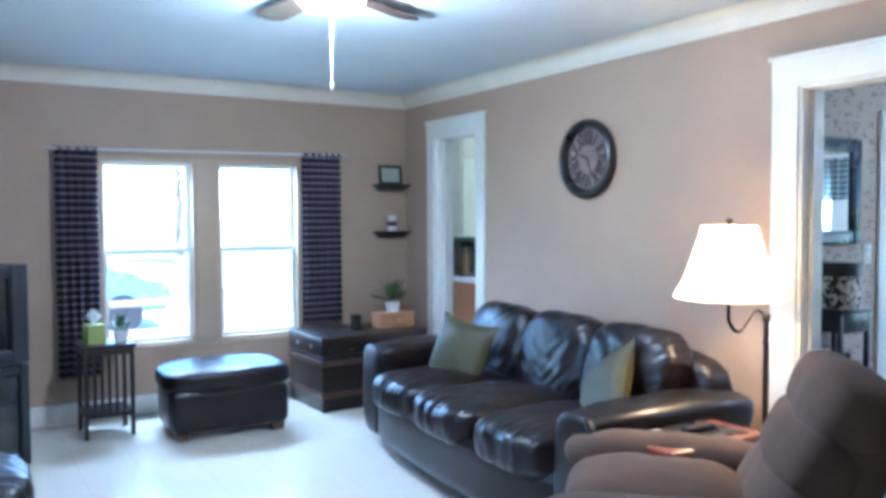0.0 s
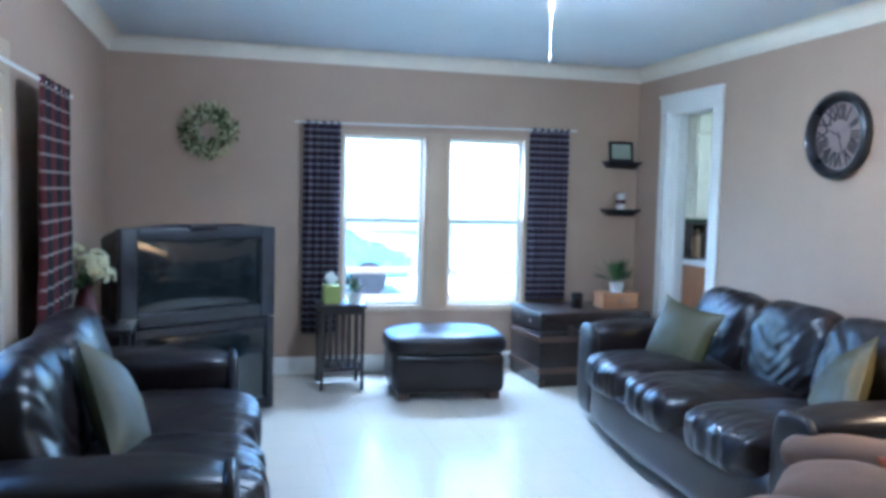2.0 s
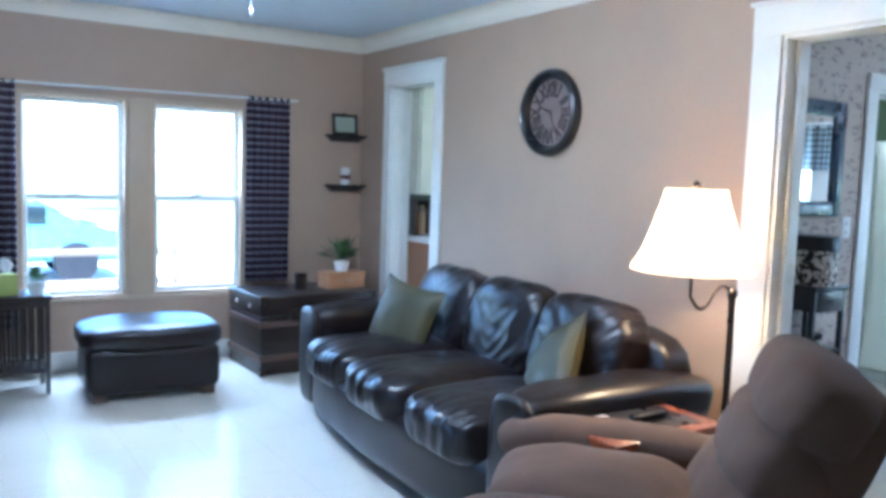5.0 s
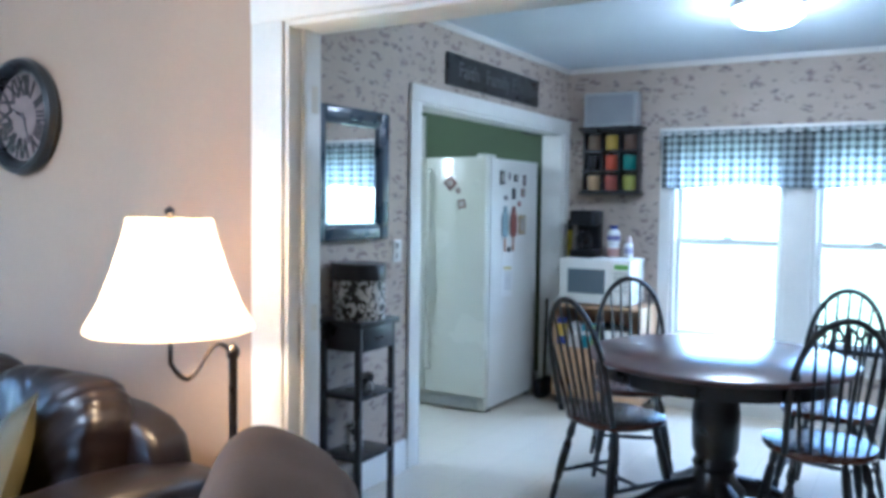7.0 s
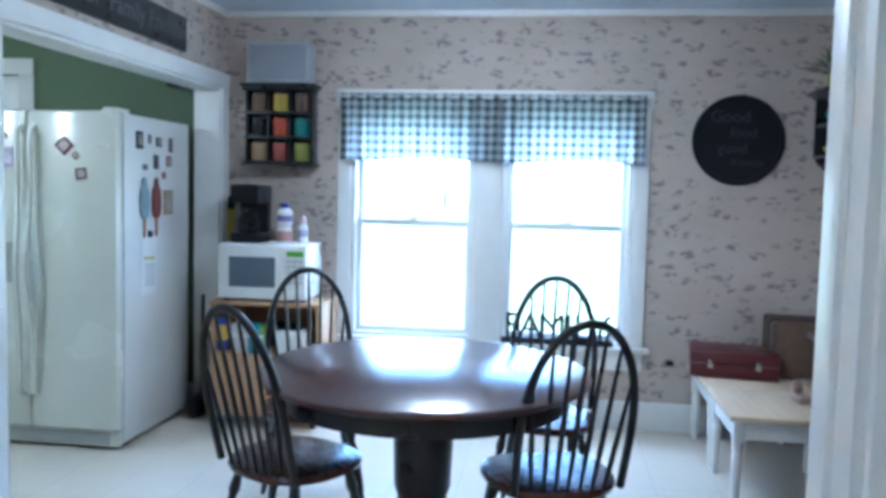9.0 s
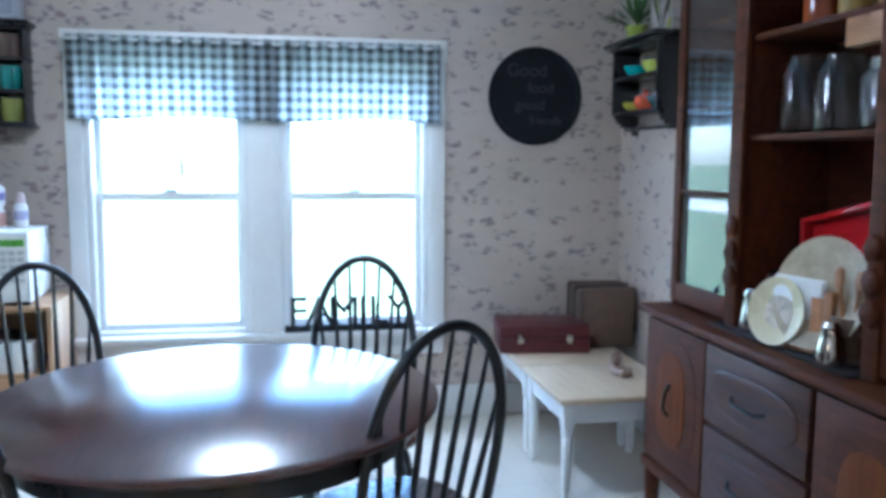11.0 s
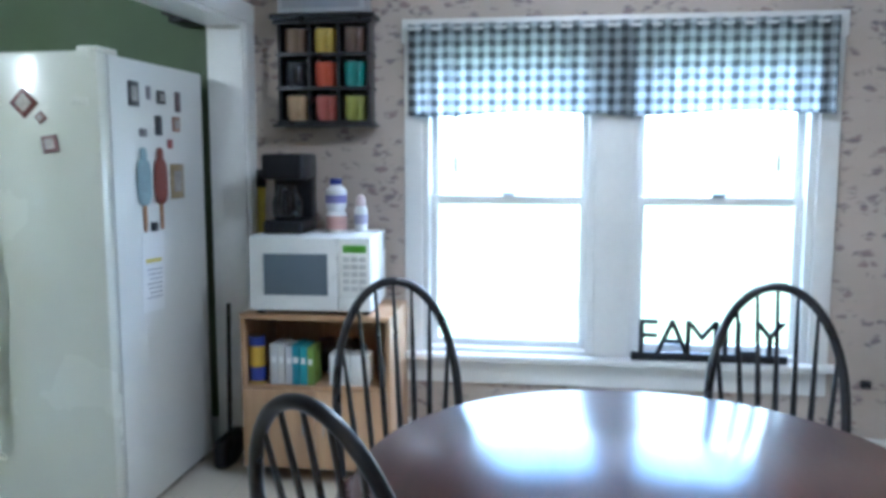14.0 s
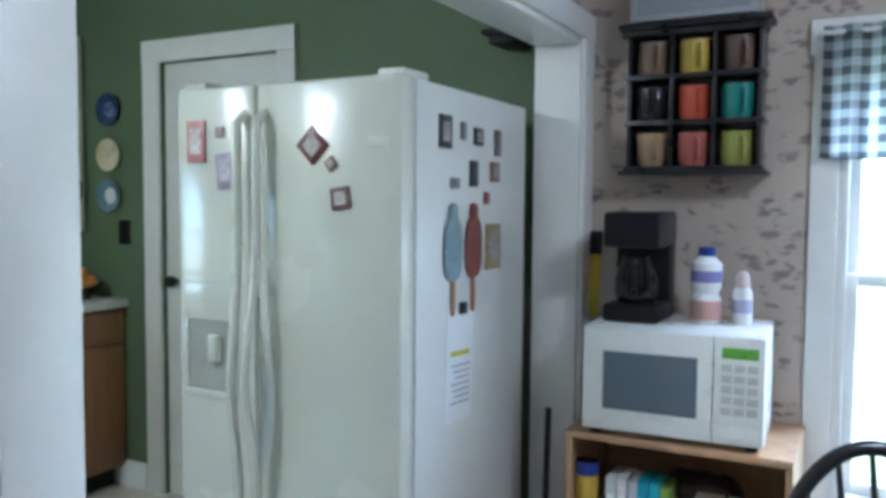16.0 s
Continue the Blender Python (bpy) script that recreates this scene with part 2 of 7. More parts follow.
PAPERW = plain("white_paper", (0.78, 0.78, 0.76), 0.8, vary=0.04, bump=0.02)
GRASSM = plain("lawn", (0.12, 0.15, 0.07), 0.9, vary=0.4, scale=0.8, grain=12, bump=0.4)
GRAVEL = plain("gravel_drive", (0.42, 0.40, 0.37), 0.9, vary=0.3, scale=1.5, grain=30, bump=0.4)
BARK = plain("tree_bark", (0.09, 0.065, 0.045), 0.9, vary=0.4, scale=8, grain=40, bump=0.6)
PANE = glass("window_pane")
JAR = glass("clear_jar_glass", (0.95, 0.97, 0.97), 0.02, thin=False)
SHADE = translucent("ivory_lampshade", (0.85, 0.74, 0.56), 0.55)
BULB = glow("lit_bulb", (1.0, 0.9, 0.75), 14.0)
DOME = glow("lit_glass_bowl", (1.0, 0.95, 0.88), 6.0)
MIRROR, _t, _p = nodes_of("mirror_glass")
_p.inputs["Metallic"].default_value, _p.inputs["Roughness"].default_value = 1.0, 0.02
_p.inputs["Base Color"].default_value = (0.86, 0.88, 0.88, 1)
CURTAIN = plaid("plaid_curtain", (0.045, 0.032, 0.055), [(0.12, 0.08, 0.12), (0.68, 0.62, 0.68)], (0, 2), 0.025, 0.45, (0.4, 0.32))
CURTAINR = plaid("red_plaid_curtain", (0.022, 0.018, 0.024), [(0.22, 0.025, 0.025), (0.55, 0.50, 0.46)], (1, 2), 0.035, 0.2, (0.4, 0.16))
VALANCE = plaid("gingham_valance", (0.11, 0.12, 0.125), [(0.56, 0.59, 0.60), (0.56, 0.59, 0.60)], (1, 2), 0.025, 0.65)


def vinyl(name, a, b):
    """Speckled sheet flooring with faint tile joints."""
    m, t, p = nodes_of(name)
    v = coords(t)
    br = add(t, "ShaderNodeTexBrick", Scale=1.0)
    br.offset = 0.0
    for key, value in (("Brick Width", 0.305), ("Row Height", 0.305), ("Mortar Size", 0.0022), ("Mortar Smooth", 0.4), ("Bias", 0.0)):
        br.inputs[key].default_value = value
    t.links.new(v, br.inputs["Vector"])
    br.inputs["Color1"].default_value, br.inputs["Color2"].default_value = (*a, 1), (*tuple(c * 0.95 for c in a), 1)
    br.inputs["Mortar"].default_value = (*tuple(c * 0.62 for c in a), 1)
    cloud = ramp(t, noisy(t, v, 1.6, 3.0), 0.1, 0.95, b, a)
    speck = ramp(t, noisy(t, v, 130.0, 2.0), 0.35, 0.6, tuple(c * 0.8 for c in a), a)
    col = mixed(t, 0.3, br.outputs["Color"], cloud)
    col = mixed(t, 0.3, col, speck)
    t.links.new(col, p.inputs["Base Color"])
    t.links.new(ramp(t, noisy(t, v, 6.0, 5.0), 0.2, 0.8, (0.15,) * 3, (0.22,) * 3), p.inputs["Roughness"])
    bumped(t, p, noisy(t, v, 9.0, 2.0), 0.05, 0.01)
    return m


VINYL = vinyl("cream_vinyl_floor", (0.71, 0.66, 0.55), (0.64, 0.58, 0.46))


# ---- mesh helpers ----
def block(bm, a, b, bevel=0.0, seg=2):
    lo, hi = [min(p, q) for p, q in zip(a, b)], [max(p, q) for p, q in zip(a, b)]
    m = Matrix.LocRotScale([(p + q) / 2 for p, q in zip(lo, hi)], None, [q - p for p, q in zip(lo, hi)])
    vs = bmesh.ops.create_cube(bm, size=1.0, matrix=m)["verts"]
    if bevel:
        es = list({e for v in vs for e in v.link_edges})
        bmesh.ops.bevel(bm, geom=es, offset=bevel, segments=seg, affect="EDGES", profile=0.5)
    return vs


def spin(bm, profile, centre=(0, 0, 0), n=24, axis="z"):
    """A turned solid from (radius, height) pairs."""
    rings = []
    for r, h in profile:
        ring = []
        for k in range(n):
            a = 2 * math.pi * k / n
            p = (r * math.cos(a), r * math.sin(a), h)
            p = p if axis == "z" else (h, p[0], p[1]) if axis == "x" else (p[0], h, p[1])
            ring.append(bm.verts.new([c + q for c, q in zip(centre, p)]))
        rings.append(ring)
    for a, b in zip(rings, rings[1:]):
        for k in range(n):
            bm.faces.new((a[k], a[(k + 1) % n], b[(k + 1) % n], b[k]))
    for ring, (r, h) in ((rings[0], profile[0]), (rings[-1], profile[-1])):
        if r > 1e-4:
            bm.faces.new(ring)


def tube(bm, points, radius, n=8):
    """A round bar along points; radius: one or one for each point."""
    pts = [Vector(p) for p in points]
    rad = radius if isinstance(radius, (list, tuple)) else [radius] * len(pts)
    side = None
    rings = []
    for k, p in enumerate(pts):
        d = (pts[min(k + 1, len(pts) - 1)] - pts[max(k - 1, 0)]).normalized()
        if side is None:
            side = d.orthogonal().normalized()
        side = (side - d * side.dot(d)).normalized()
        up = d.cross(side)
        rings.append([bm.verts.new(p + rad[k] * (math.cos(2 * math.pi * j / n) * side + math.sin(2 * math.pi * j / n) * up)) for j in range(n)])
    for a, b in zip(rings, rings[1:]):
        for j in range(n):
            bm.faces.new((a[j], a[(j + 1) % n], b[(j + 1) % n], b[j]))
    bm.faces.new(rings[0])
    bm.faces.new(rings[-1])


def puff(bm, centre, size, power=4.0, cuts=9, wrinkle=0.0, freq=5.0, turn=None, seed=0.0, crown=0.0, gather=0.0, fold=0.0):
    """A stuffed, rounded block."""
    b2 = bmesh.new()
    bmesh.ops.create_cube(b2, size=2.0)
    bmesh.ops.subdivide_edges(b2, edges=b2.edges[:], cuts=cuts, use_grid_fill=True)
    half = Vector([s / 2 for s in size])
    for v in b2.verts:
        p = v.co.copy()
        r = (abs(p.x) ** power + abs(p.y) ** power + abs(p.z) ** power) ** (-1 / power)
        q = Vector((p.x * r * half.x, p.y * r * half.y, p.z * r * half.z))
        if crown:
            q.z += crown * (1 - min(1, (q.x / half.x) ** 2)) * (1 - min(1, (q.y / half.y) ** 2)) * (1 if p.z > 0 else 0)
        if wrinkle:
            s = q * freq + Vector((seed, seed * 1.7, seed * 0.3))
            q += p.normalized() * wrinkle * (noise.noise(s) + 0.5 * noise.noise(s * 2.3))
        if gather:
            front = max(0.0, -p.y - 0.45) / 0.55
            q += Vector((0, -0.8, 0.6)) * gather * front * (noise.noise(Vector((q.x * 24, q.z * 5, seed))) + 0.6 * noise.noise(Vector((q.x * 47, q.z * 8, seed))))
        if fold:
            slack = 0.25 + 0.75 * max(0.0, -p.z) + 0.5 * max(0.0, abs(p.x) - 0.6)
            crease = noise.noise(Vector((q.x * 5 + seed, q.z * 15 - abs(q.x) * 13, seed)))
            q += p.normalized() * fold * slack * (0.5 - 2.2 * abs(crease))
        v.co = q
    m = Matrix.Translation(centre) @ (turn.to_4x4() if turn else Matrix.Identity(4))
    made = {v: bm.verts.new(m @ v.co) for v in b2.verts}
    for f in b2.faces:
        bm.faces.new([made[v] for v in f.verts])
    b2.free()


def link_mesh(name, bm, material, smooth=True):
    bmesh.ops.recalc_face_normals(bm, faces=bm.faces[:])
    me = bpy.data.meshes.new(name)
    bm.to_mesh(me)
    bm.free()
    me.materials.append(material)
    if smooth:
        me.shade_smooth()
        me.set_sharp_from_angle(angle=radians(42))
    return new(name, me)


def part(name, bm, material, parent, label="", smooth=True):
    ob = link_mesh(name, bm, material, smooth)
    ob.parent = parent
    return tagged(ob, label)


def thing(name, label, category, m=None, group=""):
    ob = new(name)
    ob.empty_display_size = 0.1
    ob.matrix_world = m or Matrix.Identity(4)
    return tagged(ob, label, category, group)


def single(name, bm, material, label, category, m=None, group="", smooth=True):
    ob = link_mesh(name, bm, material, smooth)
    ob.matrix_world = m or Matrix.Identity(4)
    return tagged(ob, label, category, group)


def setting(name, bm, material, label="", parent=None, smooth=True):
    ob = link_mesh(name, bm, material, smooth)
    if parent:
        ob.parent = parent
    return tagged(ob, label, kind="" if parent else "structure")


def shape(*boxes, bevel=0.0):
    bm = bmesh.new()
    for a, b in boxes:
        block(bm, a, b, bevel)
    return bm


def holed(axis, p0, p1, u0, u1, z0, z1, holes):
    """A wall slab between the planes p0 and p1 of axis, from u0 to u1, with holes (u0, u1, z0, z1)."""
    us = sorted({u0, u1, *[h[0] for h in holes], *[h[1] for h in holes]})
    bm = bmesh.new()
    for a, b in zip(us, us[1:]):
        mid = (a + b) / 2
        spans = sorted((h[2], h[3]) for h in holes if h[0] < mid < h[1])
        z = z0
        for lo, hi in spans + [(z1, z1)]:
            if lo > z + 1e-5:
                block(bm, (p0, a, z) if axis == "x" else (a, p0, z), (p1, b, lo) if axis == "x" else (b, p1, lo))
            z = hi
    bmesh.ops.remove_doubles(bm, verts=bm.verts[:], dist=1e-5)
    return bm


def letters(text, size, depth, weight=0.0):
    cu = bpy.data.curves.new("letters", "FONT")
    cu.body, cu.size, cu.extrude, cu.align_x = text, size, depth, "CENTER"
    cu.offset = weight
    ob = bpy.data.objects.new("letters", cu)
    scene.collection.objects.link(ob)
    me = bpy.data.meshes.new_from_object(ob.evaluated_get(bpy.context.evaluated_depsgraph_get()))
    bpy.data.objects.remove(ob)
    bm = bmesh.new()
    bm.from_mesh(me)
    return bm


# ---- the large structure ----
XW, XP, XQ, XE, XF = -4.06, 0.0, 0.15, 3.70, 3.86
YS, YN, YD0, YD1, YK, YKN = -2.6, 5.10, -1.60, 1.90, 2.05, 4.88
H = 2.42
DOOR = (-0.482, 1.37, 0.0, 2.00)
KDOOR = (4.01, 4.61, 0.0, 2.04)
KOPEN = (1.635, 3.605, 0.0, 1.955)
DWIN = [(0.352, 1.112, 0.49, 1.86), (-0.553, 0.20, 0.49, 1.86)]
LWIN = [(-2.44, -1.76, 0.49, 1.84), (-1.62, -0.95, 0.49, 1.84)]
WWIN = (1.25, 2.34, 0.62, 1.78)
BDOOR = (3.255, 3.95, 0.0, 2.035)
KWIN = (0.80, 1.80, 1.05, 1.95)

setting("floor", shape(((XW - 0.15, YS - 0.15, -0.12), (XF, YN + 0.15, 0.0))), VINYL, "cream speckled vinyl floor with a dull shine")
setting("ceiling", shape(((XW - 0.15, YS - 0.15, H), (XF, YN + 0.15, H + 0.12))), CEIL, "bluish white textured ceiling")
wl = (XP, (XP + XQ) / 2, XQ)
setting("wall_partition_living", holed("x", wl[0], wl[1], YS, YN, 0, H, [DOOR, KDOOR]), TAN, "tan painted wall with two doorways")
setting("wall_partition_dining", holed("x", wl[1], wl[2], YS, YD1 + 0.075, 0, H, [DOOR]), PAPER, "beige sprig wallpaper wall")
setting("wall_partition_kitchen", holed("x", wl[1], wl[2], YD1 + 0.075, YN, 0, H, [KDOOR]), GREEN, "green painted kitchen wall")
setting("wall_north_living", holed("y", YN, YN + 0.15, XW, XP + 0.065, 0, H, LWIN), TAN, "tan painted wall with two sash windows")
setting("wall_west_living", holed("x", XW - 0.15, XW, YS, YN + 0.15, 0, H, [WWIN]), TAN, "tan painted wall with a window")
setting("wall_south_living", shape(((XW, YS - 0.15, 0), (XP + 0.065, YS, H))), TAN, "plain tan wall")
setting("wall_north_dining", holed("y", YD1, YD1 + 0.075, XQ, XE, 0, H, [KOPEN]), PAPER, "beige sprig wallpaper wall with a wide opening")
setting("wall_south_kitchen", holed("y", YD1 + 0.075, YK, XQ, XE, 0, H, [KOPEN]), GREEN, "green painted wall round the opening")
setting("wall_east_dining", holed("x", XE, XF, YD0 - 0.15, YD1 + 0.075, 0, H, DWIN), PAPER, "beige sprig wallpaper wall with two sash windows")
setting("wall_east_kitchen", holed("x", XE, XF, YD1 + 0.075, YN, 0, H, [BDOOR]), GREEN, "green painted kitchen wall")
setting("wall_south_dining", shape(((XQ, YD0 - 0.15, 0), (XE, YD0, H))), PAPER, "beige sprig wallpaper wall")
setting("wall_north_kitchen", holed("y", YKN, YN + 0.15, XQ, XE, 0, H, [KWIN]), GREEN, "green painted kitchen wall")


def cove(bm, a, b, inward, drop=0.085, out=0.085):
    """Coved moulding from a to b along a wall's top."""
    prof = [(0.0, H - drop - 0.02), (0.012, H - drop - 0.02), (0.014, H - drop)]
    prof += [(0.014 + out * (1 - math.cos(k * math.pi / 12)), H - drop + drop * math.sin(k * math.pi / 12) * 0.96) for k in range(1, 7)]
    prof += [(0.0, H - 0.002)]
    rows = []
    for e in (a, b):
        rows.append([bm.verts.new((e[0] + inward[0] * p, e[1] + inward[1] * p, z)) for p, z in prof])
    for k in range(len(prof)):
        j = (k + 1) % len(prof)
        bm.faces.new((rows[0][k], rows[0][j], rows[1][j], rows[1][k]))


bm = bmesh.new()
cove(bm, (XP, YS), (XP, YN), (-1, 0))
cove(bm, (XW, YN), (XP, YN), (0, -1))
cove(bm, (XW, YS), (XW, YN), (1, 0))
cove(bm, (XW, YS), (XP, YS), (0, 1))
setting("trim_cove_living", bm, CREAM, "cream coved ceiling moulding")
setting("trim_ceiling_dining", shape(((XQ, YD1 - 0.022, H - 0.035), (XE, YD1, H)), ((XE - 0.022, YD0, H - 0.035), (XE, YD1 - 0.022, H)),
        ((XQ, YD0, H - 0.035), (XE - 0.022, YD0 + 0.022, H)), bevel=0.004), WHITE, "thin white ceiling trim")


def casing(name, axis, plane, out, u0, u1, top, width=0.105, thick=0.02, head=0.12, cap=True):
    """White boards round a doorway: plane and the way out of the wall."""
    def put(bm, ua, ub, za, zb, t):
        p0, p1 = plane, plane + out * t
        block(bm, (p0, ua, za) if axis == "x" else (ua, p0, za), (p1, ub, zb) if axis == "x" else (ub, p1, zb), 0.003)
    bm = bmesh.new()
    put(bm, u0 - width, u0, 0, top, thick)
    put(bm, u1, u1 + width, 0, top, thick)
    put(bm, u0 - width, u1 + width, top, top + head, thick + 0.004)
    if cap:
        put(bm, u0 - width - 0.012, u1 + width + 0.012, top + head, top + head + 0.018, thick + 0.016)
    return setting(name, bm, WHITE, "white painted door casing")


def jamb(name, axis, p0, p1, u0, u1, top, stop=True):
    bm = bmesh.new()
    for ua, ub, za, zb in ((u0 - 0.001, u0 + 0.018, 0, top), (u1 - 0.018, u1 + 0.001, 0, top), (u0 + 0.018, u1 - 0.018, top - 0.018, top + 0.001)):
        block(bm, (p0, ua, za) if axis == "x" else (ua, p0, za), (p1, ub, zb) if axis == "x" else (ub, p1, zb), 0.002)
    if stop:
        m = (p0 + p1) / 2
        for ua, ub, za, zb in ((u0 + 0.018, u0 + 0.03, 0, top - 0.018), (u1 - 0.03, u1 - 0.018, 0, top - 0.018)):
            block(bm, (m - 0.02, ua, za) if axis == "x" else (ua, m - 0.02, za), (m + 0.02, ub, zb) if axis == "x" else (ub, m + 0.02, zb), 0.002)
    return setting(name, bm, WHITE, "white painted door jamb")


casing("trim_doorway_living", "x", XP, -1, DOOR[0], DOOR[1], DOOR[3], 0.135, head=0.125)
casing("trim_doorway_dining", "x", XQ, 1, DOOR[0], DOOR[1], DOOR[3])
dj = jamb("trim_doorway_jamb", "x", XP - 0.006, XQ + 0.006, DOOR[0], DOOR[1], DOOR[3])
for z in (0.28, 1.02, 1.76):
    setting("hinge_leaf", shape(((0.10, DOOR[1] - 0.0205, z - 0.045), (0.14, DOOR[1] - 0.0175, z + 0.045)), bevel=0.001), CREAM, parent=dj)
casing("trim_kitchen_doorway", "x", XP, -1, KDOOR[0], KDOOR[1], KDOOR[3], 0.105, head=0.11)
jamb("trim_kitchen_jamb", "x", XP - 0.006, XQ + 0.006, KDOOR[0], KDOOR[1], KDOOR[3])
casing("trim_opening_dining", "y", YD1, -1, KOPEN[0], KOPEN[1], KOPEN[3], 0.105, head=0.085, cap=False)
jamb("trim_opening_jamb", "y", YD1 - 0.006, YK + 0.006, KOPEN[0], KOPEN[1], KOPEN[3], False)
casing("trim_back_door", "x", XE, -1, BDOOR[0], BDOOR[1], BDOOR[3], 0.1, head=0.1, cap=False)

bm = bmesh.new()
for a, b in (((XW, YN - 0.018, 0), (XP, YN, 0.135)), ((XW, YS, 0), (XW + 0.018, YN - 0.018, 0.135)), ((XP - 0.018, DOOR[1] + 0.14, 0), (XP, KDOOR[0] - 0.11, 0.135)),
             ((XP - 0.018, KDOOR[1] + 0.11, 0), (XP, YN - 0.018, 0.135)), ((XE - 0.018, YD0, 0), (XE, YD1, 0.17)), ((XQ, YD0, 0), (XE - 0.018, YD0 + 0.018, 0.17)),
             ((XQ, YD1 - 0.018, 0), (KOPEN[0] - 0.118, YD1, 0.17)), ((XE - 0.018, BDOOR[1] + 0.11, 0), (XE, YKN, 0.13)), ((XE - 0.018, YK, 0), (XE, BDOOR[0] - 0.11, 0.13))):
    block(bm, a, b, 0.004)
setting("baseboard", bm, WHITE, "white painted baseboard")


def sash_window(name, axis, plane, out, u0, u1, z0, z1, frame_mat, deep=0.09):
    """A double-hung window in its opening; out: the way to the outside."""
    def bx(bm, ua, ub, za, zb, d0, d1, bev=0.003):
        p0, p1 = plane + out * d0, plane + out * d1
        block(bm, (p0, ua, za) if axis == "x" else (ua, p0, za), (p1, ub, zb) if axis == "x" else (ub, p1, zb), bev)
    bm = bmesh.new()
    f = 0.03
    bx(bm, u0, u0 + f, z0, z1, 0.0, 0.13)
    bx(bm, u1 - f, u1, z0, z1, 0.0, 0.13)
    bx(bm, u0 + f, u1 - f, z1 - f, z1, 0.0, 0.13)
    bx(bm, u0 + f, u1 - f, z0, z0 + 0.02, 0.0, 0.13)
    win = setting(name, bm, frame_mat, "white double-hung sash window")
    zm = (z0 + z1) / 2
    for part_name, za, zb, d in (("upper_sash", zm - 0.02, z1 - f, 0.085), ("lower_sash", z0 + 0.02, zm + 0.02, 0.05)):
        bm = bmesh.new()
        s = 0.032
        a, b = u0 + f, u1 - f
        bx(bm, a, a + s, za, zb, d, d + 0.03)
        bx(bm, b - s, b, za, zb, d, d + 0.03)
        bx(bm, a + s, b - s, za, za + s, d, d + 0.03)
        bx(bm, a + s, b - s, zb - s, zb, d, d + 0.03)
        sash = setting(part_name, bm, WHITE, parent=win)
        bm = bmesh.new()
        bx(bm, a + s - 0.004, b - s + 0.004, za + s - 0.004, zb - s + 0.004, d + 0.013, d + 0.017, 0)
        pane = setting("pane", bm, PANE, parent=sash, smooth=False)
        pane.visible_shadow = False
    bm = bmesh.new()
    bx(bm, (u0 + u1) / 2 - 0.03, (u0 + u1) / 2 + 0.03, zm + 0.021, zm + 0.035, 0.045, 0.08, 0.004)
    setting("sash_lock", bm, CHROME, parent=win)
    return win


for n, (a, b, lo, hi) in enumerate(LWIN):
    sash_window(f"window_{n + 1}", "y", YN, 1, a, b, lo, hi, TANTRIM)
for n, (a, b, lo, hi) in enumerate(DWIN):
    sash_window(f"window_{n + 3}", "x", XE, 1, a, b, lo, hi, WHITE)
sash_window("window_6", "y", YKN, 1, KWIN[0], KWIN[1], KWIN[2], KWIN[3], WHITE)
sash_window("window_5", "x", XW, -1, WWIN[0], WWIN[1], WWIN[2], WWIN[3], TANTRIM)
bm = bmesh.new()
block(bm, (XE - 0.02, 1.112, 0.47), (XE, 1.19, 1.86), 0.003)
block(bm, (XE - 0.02, -0.635, 0.47), (XE, -0.553, 1.86), 0.003)
block(bm, (XE - 0.018, 0.20, 0.49), (XE, 0.352, 1.86), 0.003)
block(bm, (XE - 0.024, -0.645, 1.86), (XE, 1.20, 1.962), 0.003)
block(bm, (XE - 0.065, -0.67, 0.46), (XE, 1.225, 0.49), 0.008)
block(bm, (XE - 0.018, -0.635, 0.35), (XE, 1.19, 0.46), 0.004)
setting("trim_dining_windows", bm, WHITE, "white painted window casing with a sill")
bm = bmesh.new()
block(bm, (-2.52, YN - 0.012, 0.46), (-0.87, YN, 0.49), 0.004)
block(bm, (-2.50, YN - 0.01, 0.49), (-2.44, YN, 1.84), 0.003)
block(bm, (-0.95, YN - 0.01, 0.49), (-0.89, YN, 1.84), 0.003)
block(bm, (-1.76, YN - 0.01, 0.49), (-1.62, YN, 1.84), 0.003)
setting("trim_living_windows", bm, TANTRIM, "tan painted window casing")
bm = bmesh.new()
for a, b in (((XW, WWIN[1], 0.55), (XW + 0.022, WWIN[1] + 0.13, 1.80)), ((XW, WWIN[0] - 0.13, 0.55), (XW + 0.022, WWIN[0], 1.80)), ((XW, WWIN[0] - 0.13, 1.80), (XW + 0.024, WWIN[1] + 0.13, 1.92)), ((XW, WWIN[0] - 0.15, 0.58), (XW + 0.05, WWIN[1] + 0.15, 0.61))):
    block(bm, a, b, 0.004)
setting("trim_west_window", bm, TANTRIM, "tan wooden window casing")

# back door of the kitchen
bm = shape(((XE + 0.02, BDOOR[0] + 0.004, 0.008), (XE + 0.06, BDOOR[1] - 0.004, BDOOR[3] - 0.004)), bevel=0.004)
bdoor = setting("door_1", bm, WHITE, "closed white panelled back door")
for za, zb in ((0.18, 0.62), (0.74, 0.98), (1.10, 1.85)):
    setting("door_panel", shape(((XE + 0.012, BDOOR[0] + 0.13, za), (XE + 0.022, BDOOR[1] - 0.13, zb)), bevel=0.006), WHITE, parent=bdoor)
bm = bmesh.new()
spin(bm, [(0.0, 0.0), (0.022, 0.004), (0.028, 0.02), (0.024, 0.04), (0.011, 0.05), (0.011, 0.064)], (XE - 0.045, BDOOR[1] - 0.07, 1.025), 16, "x")
setting("door_knob", bm, IRON, parent=bdoor)

# outdoors
setting("ground", shape(((-300, -300, -0.75), (300, 300, -0.6))), GRASSM, "mown green lawn")
setting("road", shape(((-40, 13.0, -0.6), (40, 17.5, -0.585))), GRAVEL, "pale gravel drive")

